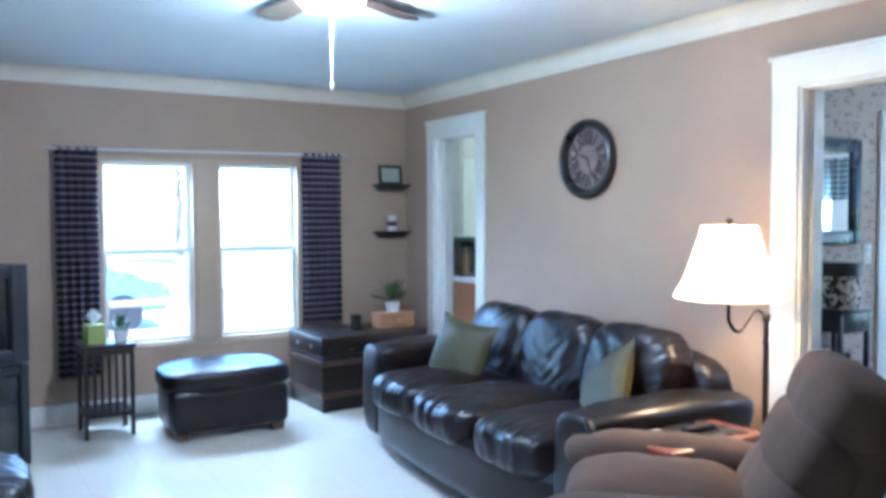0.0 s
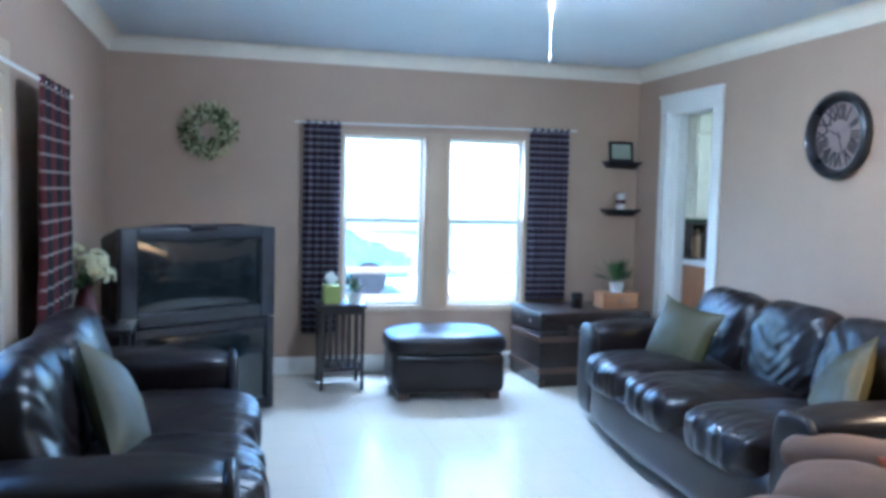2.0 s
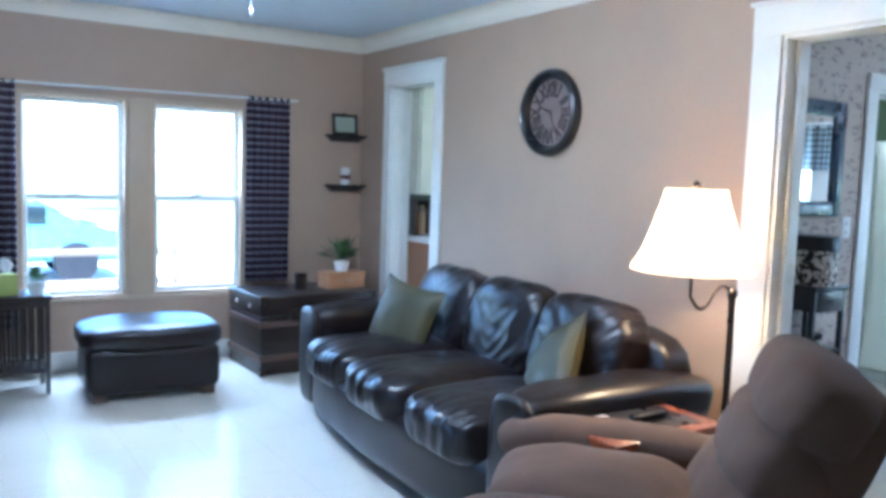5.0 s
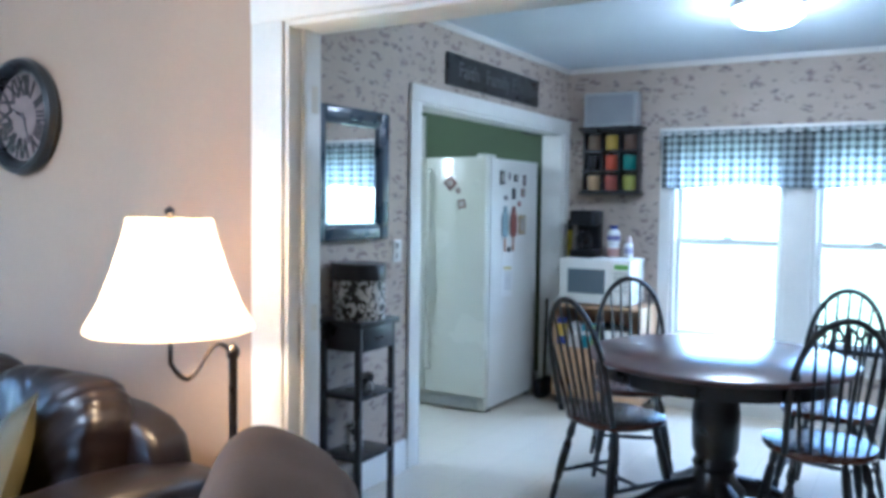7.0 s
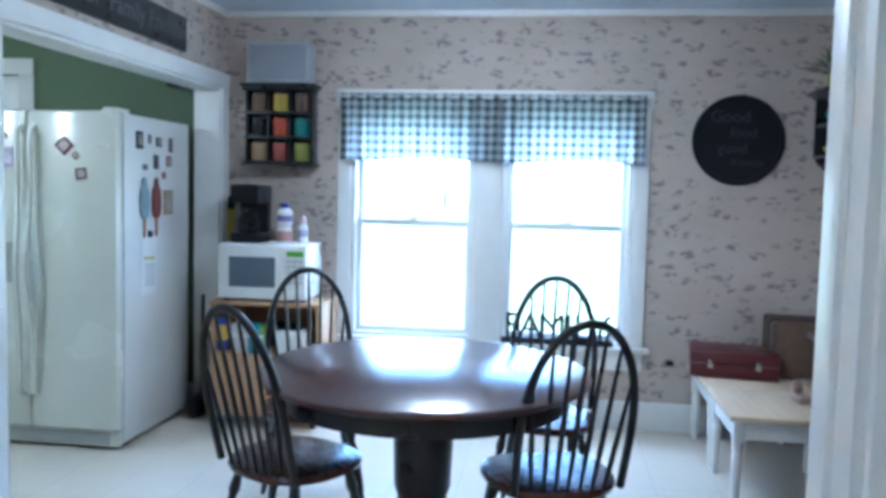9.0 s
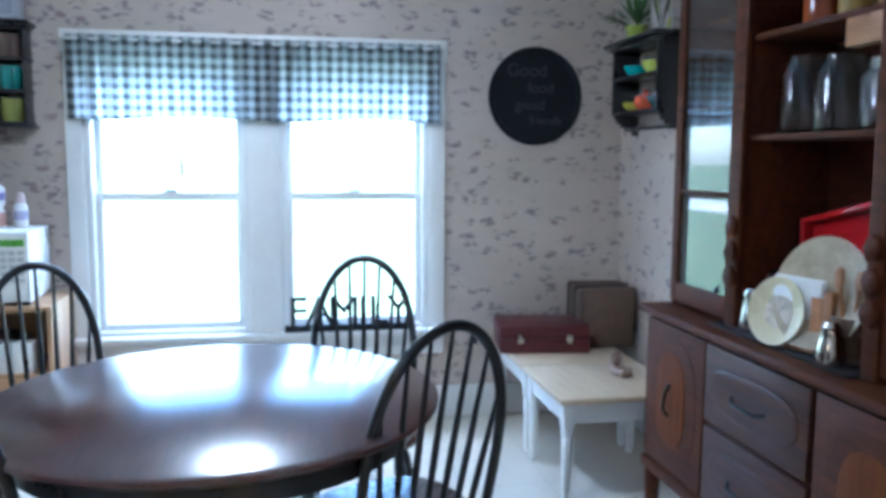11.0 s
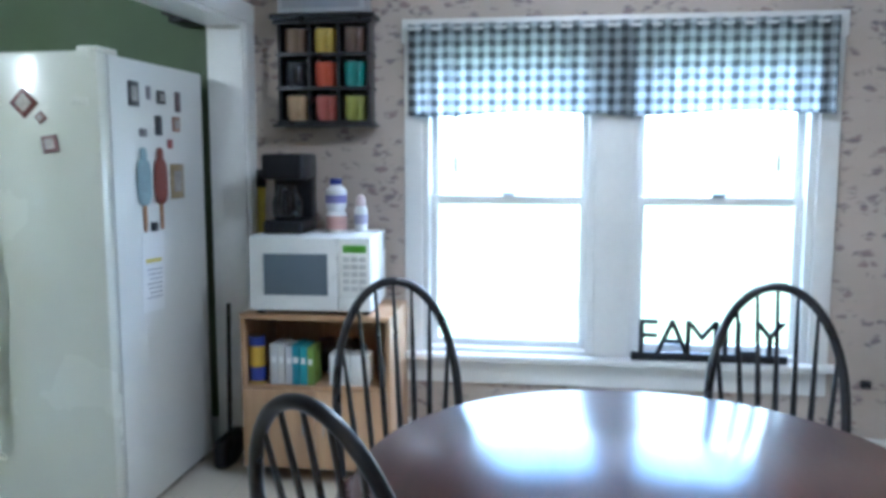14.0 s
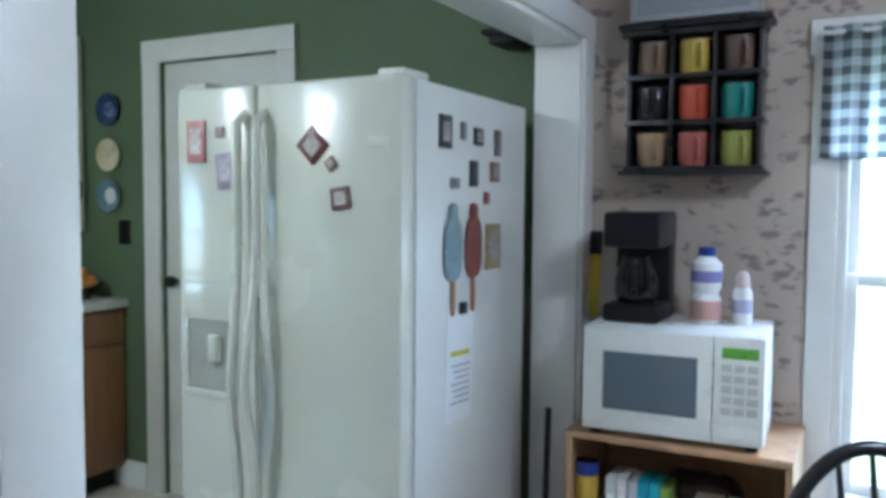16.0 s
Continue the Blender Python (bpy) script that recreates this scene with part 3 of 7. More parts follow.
# ---- living room ----
def sofa(name, label, w, seats, m, seed):
    so = thing(name, label, "sofa", m)
    bm = bmesh.new()
    puff(bm, (0, -0.50, 0.20), (w - 0.26, 0.92, 0.30), 9, 8, 0.004, 6, seed=seed)
    for v in bm.verts:
        if v.co.y < -0.5:
            v.co.y -= 0.10 * (1 - (v.co.x / (w / 2)) ** 2)
    part("base", bm, LEATHER, so)
    for s in (-1, 1):
        bm = bmesh.new()
        x = s * (w / 2 - 0.13)
        puff(bm, (x, -0.47, 0.32), (0.22, 0.92, 0.58), 7, 9, 0.006, 6, seed=seed + s)
        puff(bm, (x + s * 0.015, -0.48, 0.53), (0.30, 0.97, 0.21), 3.4, 11, 0.008, 6, seed=seed + 2 * s)
        puff(bm, (x + s * 0.015, -0.945, 0.34), (0.25, 0.06, 0.55), 4, 7, 0.003, 6, seed=seed)
        part("armrest", bm, LEATHER, so)
    bm = bmesh.new()
    puff(bm, (0, -0.10, 0.42), (w - 0.24, 0.20, 0.70), 7, 9, 0.005, 5, seed=seed)
    part("back_frame", bm, LEATHER, so)
    inner = w - 0.50
    cw = inner / seats
    for k in range(seats):
        x = -inner / 2 + cw * (k + 0.5)
        bm = bmesh.new()
        bulge = 0.07 * (1 - (2 * x / w) ** 2) + 0.01
        puff(bm, (x, -0.61 - bulge, 0.375), (cw * 1.02, 0.80, 0.23), 4.0, 36, 0.007, 8, seed=seed + 7 * k, crown=0.02, gather=0.016)
        part("seat_cushion", bm, LEATHER, so)
        bm = bmesh.new()
        lean = Euler((radians(-14), 0, 0)).to_matrix()
        puff(bm, (x, -0.25, 0.625), (cw * 1.05, 0.26, 0.50), 3.4, 34, 0.014, 6, turn=lean, seed=seed + 11 * k, fold=0.018)
        part("back_cushion", bm, LEATHER, so)
    for sx in (-1, 1):
        for y in (-0.86, -0.08):
            part("foot", shape(((sx * (w / 2 - 0.2) - 0.03, y - 0.03, 0), (sx * (w / 2 - 0.2) + 0.03, y + 0.03, 0.07)), bevel=0.008), BLACK, so)
    return so


sofa("sofa", "dark brown leather three-seat sofa with puffy cushions", 2.26, 3, pose(-0.20, 2.49, 0, 0, 0, -93), 1.0)
sofa("loveseat", "dark brown leather two-seat loveseat with rolled arms", 1.86, 2, pose(-4.03, 2.14, 0, 0, 0, 90) @ Matrix.Diagonal((1.0, 0.87, 1.0, 1.0)), 5.0)


def throw_pillow(m, seed):
    bm = bmesh.new()
    n = 14
    for side in (1, -1):
        grid = []
        for i in range(n + 1):
            row = []
            for j in range(n + 1):
                u, v = 2 * i / n - 1, 2 * j / n - 1
                pinch = 1 - 0.10 * (1 - u * u) * 1.0 if abs(v) > 0.999 else 1
                x = u * 0.215 * (1 - 0.09 * (1 - v * v) * (abs(u) ** 6)) * (1 + 0.05 * abs(u * v) ** 3)
                z = v * 0.215 * (1 - 0.09 * (1 - u * u) * (abs(v) ** 6)) * (1 + 0.05 * abs(u * v) ** 3)
                y = side * (0.075 * ((1 - u * u) * (1 - v * v)) ** 0.45 + 0.006 * noise.noise(Vector((u * 3, v * 3, seed + side))) * (1 - u * u) * (1 - v * v))
                row.append(bm.verts.new((x, y, z)))
            grid.append(row)
        for i in range(n):
            for j in range(n):
                bm.faces.new((grid[i][j], grid[i + 1][j], grid[i + 1][j + 1], grid[i][j + 1]))
    bmesh.ops.remove_doubles(bm, verts=bm.verts[:], dist=0.0008)
    return single("throw_pillow", bm, OLIVE, "olive green satin throw pillow leaning on the leather cushions", "pillow", m, "olive throw pillows")


throw_pillow(pose(-0.74, 3.10, 0.585, -20, 8, -75), 1)
throw_pillow(pose(-0.70, 1.90, 0.56, -30, -32, -98), 2)
throw_pillow(pose(-3.60, 2.02, 0.60, -24, 24, 78), 3)

ott = thing("ottoman", "dark brown leather ottoman with a padded top", "ottoman", pose(-1.785, 4.43, 0, 0, 0, -3))
bm = bmesh.new()
puff(bm, (0, 0, 0.365), (0.83, 0.61, 0.155), 4.2, 14, 0.005, 6, crown=0.018)
part("padded_top", bm, LEATHER, ott)
bm = bmesh.new()
puff(bm, (0, 0, 0.18), (0.77, 0.56, 0.27), 12, 8, 0.003, 6)
part("body", bm, LEATHER, ott)
for x in (-0.31, 0.31):
    for y in (-0.21, 0.21):
        part("foot", shape(((x - 0.04, y - 0.035, 0), (x + 0.04, y + 0.035, 0.07)), bevel=0.008), CHESTBAND, ott)

rec = thing("recliner", "brown microfibre recliner armchair with a padded back", "armchair", pose(-1.02, 0.675, 0, 0, 0, -138))
bm = bmesh.new()
puff(bm, (0, -0.35, 0.24), (0.60, 0.74, 0.36), 7, 8, 0.006, 5)
part("base", bm, SUEDE, rec)
bm = bmesh.new()
puff(bm, (0, -0.42, 0.44), (0.50, 0.62, 0.20), 3.5, 12, 0.01, 6, crown=0.03)
part("seat", bm, SUEDE, rec)
bm = bmesh.new()
lean = Euler((radians(-24), 0, 0)).to_matrix()
puff(bm, (0, 0.10, 0.58), (0.60, 0.24, 0.70), 4, 14, 0.008, 5, turn=lean)
part("backrest", bm, SUEDE, rec)
for z, y, h, d in ((0.50, -0.02, 0.28, 0.27), (0.665, 0.06, 0.27, 0.28), (0.82, 0.14, 0.26, 0.28)):
    bm = bmesh.new()
    puff(bm, (0, y, z), (0.64, d, h), 3.0, 18, 0.007, 6, turn=lean, seed=z * 9)
    part("back_roll", bm, SUEDE, rec)
for s in (-1, 1):
    bm = bmesh.new()
    puff(bm, (s * 0.37, -0.36, 0.28), (0.20, 0.80, 0.46), 5, 10, 0.008, 6, seed=s)
    puff(bm, (s * 0.375, -0.39, 0.48), (0.25, 0.78, 0.19), 2.8, 12, 0.012, 6, seed=s * 3)
    part("armrest", bm, SUEDE, rec)

et = thing("end_table", "reddish-brown wooden end table with papers on it", "table", pose(-0.86, 1.27, 0, 0, 0, 0))
part("tabletop", shape(((-0.27, -0.19, 0.52), (0.27, 0.19, 0.55)), bevel=0.008), REDWOOD, et)
part("inset_panel", shape(((-0.21, -0.135, 0.5505), (0.21, 0.135, 0.5525)), bevel=0.0008), plain("dark_slate_inset", (0.035, 0.03, 0.03), 0.3, vary=0.4, scale=14), et, "dark inset panel")
part("apron", shape(((-0.23, -0.16, 0.44), (0.23, 0.16, 0.52)), bevel=0.004), REDWOOD, et)
for x in (-0.21, 0.21):
    for y in (-0.14, 0.14):
        bm = bmesh.new()
        spin(bm, [(0.016, 0), (0.022, 0.1), (0.026, 0.44)], (x, y, 0), 12)
        part("leg", bm, REDWOOD, et)
single("paper_sheet", shape(((-1.06, 1.20, 0.5527), (-0.93, 1.34, 0.558)), bevel=0.001), PAPERW, "small folded white paper on the end table", "paper")
bm = bmesh.new()
puff(bm, (-0.81, 1.24, 0.5668), (0.17, 0.05, 0.028), 4, 6)
single("remote_control", bm, BLACKPL, "black remote control lying on the end table", "remote")

fl = thing("floor_lamp", "lit bronze swing-arm floor lamp with an ivory bell shade", "lamp", pose(-0.27, 1.335, 0, 0, 0, 0))
bm = bmesh.new()
spin(bm, [(0.0, 0.0), (0.14, 0.0), (0.145, 0.012), (0.12, 0.025), (0.03, 0.04), (0.018, 0.06), (0.0, 0.065)], n=32)
part("base", bm, STEEL, fl)
bm = bmesh.new()
tube(bm, [(0, 0, 0.04), (0, 0, 0.96)], 0.013, 12)
spin(bm, [(0.013, 0.94), (0.02, 0.95), (0.02, 0.97), (0.008, 0.985), (0.0, 0.99)], n=12)
part("pole", bm, STEEL, fl)
bm = bmesh.new()
pts = [(0, 0, 0.955)]
for k in range(1, 17):
    u = k / 16
    pts.append((-0.20 * u, 0.04 * u, 0.955 + 0.045 * math.sin(u * math.pi * 2) - 0.04 * u * (1 - u)))
pts += [(-0.20, 0.04, 1.02), (-0.20, 0.04, 1.12)]
tube(bm, pts, 0.007, 8)
part("swing_arm", bm, STEEL, fl)
bm = bmesh.new()
prof = [(0.230, 1.052), (0.228, 1.066), (0.190, 1.13), (0.155, 1.22), (0.124, 1.32), (0.114, 1.365)]
n = 40
ring = []
for r, h in prof:
    ring.append([bm.verts.new((-0.20 + r * (1 + 0.012 * math.cos(8 * 2 * math.pi * k / n)) * math.cos(2 * math.pi * k / n), 0.04 + r * (1 + 0.012 * math.cos(8 * 2 * math.pi * k / n)) * math.sin(2 * math.pi * k / n), h)) for k in range(n)])
for a, b in zip(ring, ring[1:]):
    for k in range(n):
        bm.faces.new((a[k], a[(k + 1) % n], b[(k + 1) % n], b[k]))
part("shade", bm, SHADE, fl, "ivory fabric bell shade")
bm = bmesh.new()
tube(bm, [(-0.20, 0.04, 1.12), (-0.20, 0.04, 1.385)], 0.004, 6)
tube(bm, [(-0.32, 0.04, 1.362), (-0.08, 0.04, 1.362)], 0.003, 6)
spin(bm, [(0.0, 1.40), (0.014, 1.39), (0.016, 1.38), (0.006, 1.366)], (-0.20, 0.04, 0), 12)
part("finial", bm, STEEL, fl)

fan = thing("ceiling_fan", "ceiling fan with brown wooden blades and a lit glass bowl", "ceiling fan", pose(-1.90, 2.31, 0, 0, 0, 0))
bm = bmesh.new()
spin(bm, [(0.0, H - 0.001), (0.12, H - 0.002), (0.13, H - 0.03), (0.11, H - 0.055), (0.06, H - 0.06), (0.0, H - 0.06)])
part("motor", bm, CREAM, fan)
for k in range(5):
    r = Matrix.Rotation(radians(72 * k - 46), 4, "Z")
    bm = bmesh.new()
    pts = [(0.13, -0.045), (0.28, -0.06), (0.56, -0.07), (0.61, -0.04), (0.625, 0), (0.61, 0.04), (0.56, 0.07), (0.28, 0.06), (0.13, 0.045)]
    low = [bm.verts.new(r @ Vector((x, y, H - 0.040 + y * 0.18))) for x, y in pts]
    top = [bm.verts.new(r @ Vector((x, y, H - 0.032 + y * 0.18))) for x, y in pts]
    bm.faces.new(low)
    bm.faces.new(top)
    for i in range(len(pts)):
        j = (i + 1) % len(pts)
        bm.faces.new((low[i], low[j], top[j], top[i]))
    part("blade", bm, CHESTBAND, fan)
bm = bmesh.new()
spin(bm, [(0.06, H - 0.058), (0.13, H - 0.066), (0.145, H - 0.08), (0.12, H - 0.108), (0.06, H - 0.124), (0.0, H - 0.128)], n=36)
part("glass_bowl", bm, DOME, fan, "lit frosted glass bowl")
bm = bmesh.new()
tube(bm, [(0, 0.0, H - 0.12), (0.0, 0.002, 1.985)], 0.003, 6)
spin(bm, [(0.0, 1.995), (0.007, 1.985), (0.008, 1.965), (0.0, 1.945)], n=10)
part("pull_chain", bm, POT, fan, "thin pull chain with a knob")

tv = thing("television", "large grey rear-projection television on its matching stand", "television", pose(-3.385, 3.955, 0, 0, 0, 32))
bm = bmesh.new()
w, d = 0.50, 0.55
for za, zb in ((0.59, 1.17),):
    f = [bm.verts.new(p) for p in ((-w, 0.03, za), (w, 0.03, za), (w, 0.03, zb - 0.02), (0.25, 0.01, zb), (-0.25, 0.01, zb), (-w, 0.03, zb - 0.02))]
    b = [bm.verts.new(p) for p in ((-0.36, d, za), (0.36, d, za), (0.36, d, zb - 0.10), (0.2, d, zb - 0.08), (-0.2, d, zb - 0.08), (-0.36, d, zb - 0.10))]
    bm.faces.new(f)
    bm.faces.new(b)
    for k in range(6):
        bm.faces.new((f[k], f[(k + 1) % 6], b[(k + 1) % 6], b[k]))
bmesh.ops.bevel(bm, geom=bm.edges[:], offset=0.014, segments=2, affect="EDGES")
part("cabinet", bm, TVGREY, tv)
bm = bmesh.new()
for a, b in (((-w, -0.02, 0.59), (-0.40, 0.035, 1.15)), ((0.40, -0.02, 0.59), (w, 0.035, 1.15)), ((-0.40, -0.02, 1.08), (0.40, 0.035, 1.15)), ((-0.40, -0.02, 0.59), (0.40, 0.035, 0.67))):
    block(bm, a, b, 0.012)
part("bezel", bm, TVGREY, tv)
bm = bmesh.new()
n = 12
rows = [[bm.verts.new((-0.405 + 0.81 * i / n, 0.012 - 0.022 * (1 - (2 * i / n - 1) ** 2) * (1 - (2 * j / n - 1) ** 2) ** 0.5, 0.665 + 0.42 * j / n)) for j in range(n + 1)] for i in range(n + 1)]
for i in range(n):
    for j in range(n):
        bm.faces.new((rows[i][j], rows[i + 1][j], rows[i + 1][j + 1], rows[i][j + 1]))
part("screen", bm, SCREEN, tv, "dark switched-off screen")
part("top_vent", shape(((-0.09, -0.03, 1.125), (0.09, 0.02, 1.165)), bevel=0.01), BLACKPL, tv)
for nm, a, b in (("stand_side", (-w, -0.01, 0.0), (-w + 0.05, 0.46, 0.58)), ("stand_side", (w - 0.05, -0.01, 0.0), (w, 0.46, 0.58)), ("stand_base", (-w + 0.05, -0.005, 0.0), (w - 0.05, 0.46, 0.07)),
                 ("stand_top", (-w + 0.05, 0.0, 0.53), (w - 0.05, 0.46, 0.58)), ("stand_back", (-w + 0.05, 0.42, 0.07), (w - 0.05, 0.46, 0.53)), ("stand_shelf", (-w + 0.05, 0.03, 0.28), (w - 0.05, 0.42, 0.30))):
    part(nm, shape((a, b), bevel=0.006), TVGREY, tv)
part("stand_glass", shape(((-0.44, 0.004, 0.08), (0.44, 0.01, 0.52)), bevel=0.002), SCREEN, tv, "smoked glass door")
single("video_player", shape(((-0.19, -0.10, 0.0), (0.19, 0.10, 0.055)), bevel=0.006), GREYPL, "flat silver video player inside the television stand", "player", pose(-3.51, 4.15, 0.302, 0, 0, 32))

# end table with flowers
bt = thing("corner_table", "black square side table holding a flower vase", "table", pose(-3.86, 3.31, 0, 0, 0, 0))
part("tabletop", shape(((-0.18, -0.16, 0.66), (0.18, 0.16, 0.69)), bevel=0.006), BLACK, bt)
for x in (-0.15, 0.15):
    for y in (-0.13, 0.13):
        part("leg", shape(((x - 0.018, y - 0.018, 0), (x + 0.018, y + 0.018, 0.66)), bevel=0.003), BLACK, bt)
vs = thing("flower_vase", "dark glass vase of cream hydrangea flowers on the side table", "flowers", pose(-3.92, 3.34, 0.69, 0, 0, 0))
bm = bmesh.new()
spin(bm, [(0.0, 0.0), (0.05, 0.0), (0.06, 0.05), (0.045, 0.13), (0.03, 0.17), (0.04, 0.20), (0.034, 0.20), (0.024, 0.17), (0.0, 0.16)])
part("vase", bm, BURG, vs)
bm = bmesh.new()
rnd = random.Random(4)
for k in range(420):
    a, b, r = rnd.uniform(0, 6.28), rnd.uniform(-0.4, 1.4), 0.055 + 0.012 * rnd.random()
    c = ((-0.05, 0.0, 0.34), (0.05, 0.02, 0.31), (0.03, -0.06, 0.29), (0.09, -0.04, 0.24))[k % 4]
    d = Vector((math.cos(a) * math.cos(b), math.sin(a) * math.cos(b), math.sin(b)))
    p = Vector(c) + d * r
    u = d.orthogonal().normalized() * 0.014
    v = d.cross(u)
    bm.faces.new([bm.verts.new(p + q) for q in (u, v, -u, -v)])
part("blossom", bm, PETAL, vs)
bm = bmesh.new()
for k in range(16):
    a = k * 0.9
    p, q = Vector((0, 0, 0.19)), Vector((0.12 * math.cos(a), 0.12 * math.sin(a), 0.24 + 0.05 * math.sin(k)))
    s = Vector((-math.sin(a), math.cos(a), 0)) * 0.03
    bm.faces.new([bm.verts.new(c) for c in (p, (p + q) / 2 + s, q, (p + q) / 2 - s)])
part("leaves", bm, LEAF, vs)

# plant stand
ps = thing("plant_stand", "dark brown slatted wooden plant stand", "stand", pose(-2.475, 4.70, 0, 0, 0, 0))
part("tabletop", shape(((-0.165, -0.165, 0.575), (0.165, 0.165, 0.60)), bevel=0.004), CHESTWOOD, ps)
for x in (-0.14, 0.14):
    for y in (-0.14, 0.14):
        part("leg", shape(((x - 0.013, y - 0.013, 0), (x + 0.013, y + 0.013, 0.575)), bevel=0.002), CHESTWOOD, ps)
    for z0, z1 in ((0.13, 0.16), (0.53, 0.575)):
        part("side_rail", shape(((x - 0.009, -0.127, z0), (x + 0.009, 0.127, z1)), bevel=0.002), CHESTWOOD, ps)
for y in (-0.14, 0.14):
    for z0, z1 in ((0.13, 0.16), (0.53, 0.575)):
        part("front_rail", shape(((-0.127, y - 0.009, z0), (0.127, y + 0.009, z1)), bevel=0.002), CHESTWOOD, ps)
    for k in range(5):
        x = -0.09 + 0.045 * k
        part("slat", shape(((x - 0.009, y - 0.005, 0.16), (x + 0.009, y + 0.005, 0.53)), bevel=0.001), CHESTWOOD, ps)
part("shelf", shape(((-0.127, -0.127, 0.14), (0.127, 0.127, 0.152)), bevel=0.002), CHESTWOOD, ps)
tb = thing("tissue_box", "lime green tissue box with a white tissue", "tissue box", pose(-2.545, 4.66, 0.60, 0, 0, 8))
part("box", shape(((-0.055, -0.055, 0), (0.055, 0.055, 0.125)), bevel=0.003), plain("lime_card", (0.36, 0.40, 0.10), 0.6, vary=0.15), tb)
bm = bmesh.new()
for k in range(7):
    a = k * 0.9
    q = [Vector((0.012 * math.cos(a), 0.012 * math.sin(a), 0.125)), Vector((0.05 * math.cos(a + 0.4), 0.04 * math.sin(a + 0.4), 0.18)), Vector((0.01 * math.cos(a), 0.02, 0.225)), Vector((0.05 * math.cos(a - 0.4), 0.04 * math.sin(a - 0.4), 0.17))]
    bm.faces.new([bm.verts.new(p) for p in q])
part("tissue", bm, PAPERW, tb, "white crumpled tissue")


def sprout(name, label, m, pot_r, pot_h, leaf, count, seed, pot=POT, long=2.2):
    pl = thing(name, label, "plant", m)
    bm = bmesh.new()
    spin(bm, [(0.0, 0.0), (pot_r * 0.75, 0.0), (pot_r, pot_h), (pot_r * 0.92, pot_h), (pot_r * 0.85, pot_h * 0.85), (0.0, pot_h * 0.85)], n=20)
    part("pot", bm, pot, pl)
    bm = bmesh.new()
    r = random.Random(seed)
    for k in range(count):
        a, e = r.uniform(0, 6.28), r.uniform(0.2, 1.4)
        d = Vector((math.cos(a) * math.cos(e), math.sin(a) * math.cos(e), math.sin(e)))
        p0 = Vector((0, 0, pot_h)) + d * leaf * r.uniform(0.0, 0.8)
        s = Vector((-math.sin(a), math.cos(a), 0)) * leaf * 0.16
        tip = p0 + d * leaf * long * r.uniform(0.4, 0.8) - Vector((0, 0, leaf * 0.25 * (1 - math.sin(e))))
        mid = (p0 + tip) / 2 + Vector((0, 0, leaf * 0.08))
        bm.faces.new([bm.verts.new(c) for c in (p0, mid + s, tip, mid - s)])
    part("leaves", bm, LEAF, pl)
    return pl


sprout("small_plant", "tiny green plant in a pale pot on the stand", pose(-2.385, 4.64, 0.60), 0.05, 0.07, 0.06, 50, 3)

# trunk
ch = thing("storage_trunk", "dark wooden steamer trunk with lighter slats", "trunk", pose(-0.645, 4.725, 0, 0, 0, 2))
part("body", shape(((-0.43, -0.29, 0.0), (0.43, 0.29, 0.40)), bevel=0.006), CHESTWOOD, ch)
part("lid", shape(((-0.437, -0.297, 0.405), (0.437, 0.297, 0.54)), bevel=0.01), CHESTWOOD, ch)
for z in (0.10, 0.33):
    part("slat", shape(((-0.445, -0.303, z), (0.445, -0.29, z + 0.04)), ((-0.445, -0.29, z), (-0.43, 0.29, z + 0.04)), bevel=0.003), CHESTBAND, ch, "lighter wooden slat")
for x in (-0.44, 0.40):
    for z in (0.0, 0.49):
        part("corner_plate", shape(((x, -0.306, z), (x + 0.045, -0.28, z + 0.055)), bevel=0.004), STEEL, ch)
for y in (-0.12, 0.12):
    bm = bmesh.new()
    spin(bm, [(0.0, 0.0), (0.016, 0.0), (0.018, 0.008), (0.0, 0.014)], (-0.45, y, 0.46), 12, "x")
    part("stud", bm, CHROME, ch)
for x in (-0.2, 0.2):
    part("clasp", shape(((x - 0.025, -0.309, 0.37), (x + 0.025, -0.29, 0.45)), bevel=0.004), STEEL, ch)
wb = thing("wooden_box", "small honey-coloured wooden box on the trunk", "box", pose(-0.35, 4.695, 0.54, 0, 0, 4))
part("crate", shape(((-0.15, -0.08, 0), (0.15, 0.08, 0.10)), bevel=0.004), HONEY, wb)
part("lid", shape(((-0.157, -0.087, 0.10), (0.157, 0.087, 0.118)), bevel=0.003), HONEY, wb)
part("catch", shape(((-0.015, -0.094, 0.05), (0.015, -0.08, 0.065)), bevel=0.002), CHROME, wb)
sprout("potted_succulent", "grey-green plant in a white pot on the wooden box", pose(-0.35, 4.695, 0.658), 0.058, 0.075, 0.10, 60, 8)
bm = bmesh.new()
spin(bm, [(0.0, 0.0), (0.042, 0.0), (0.047, 0.01), (0.044, 0.06), (0.05, 0.115), (0.044, 0.115), (0.038, 0.06), (0.0, 0.012)], n=20)
single("candle_jar", bm, STEEL, "dark metal candle cup on the trunk", "candle holder", pose(-0.68, 4.675, 0.54))

# wall shelves, picture, candle, wreath, clock
for z, lab in ((1.675, "picture"), (1.29, "candle")):
    bm = bmesh.new()
    block(bm, (-0.155, -0.11, -0.014), (0.155, 0.0, 0.0), 0.003)
    block(bm, (-0.14, -0.095, -0.03), (0.14, 0.0, -0.014), 0.005)
    block(bm, (-0.12, -0.07, -0.05), (0.12, 0.0, -0.03), 0.008)
    single("wall_shelf", bm, BLACK, f"small black moulded wall shelf holding a {lab}", "shelf", pose(-0.165, YN, z + 0.0), "black wall shelves")
pf = thing("framed_certificate", "small black frame with a pale certificate on the shelf", "picture", pose(-0.17, YN - 0.05, 1.676, -8, 0, 0))
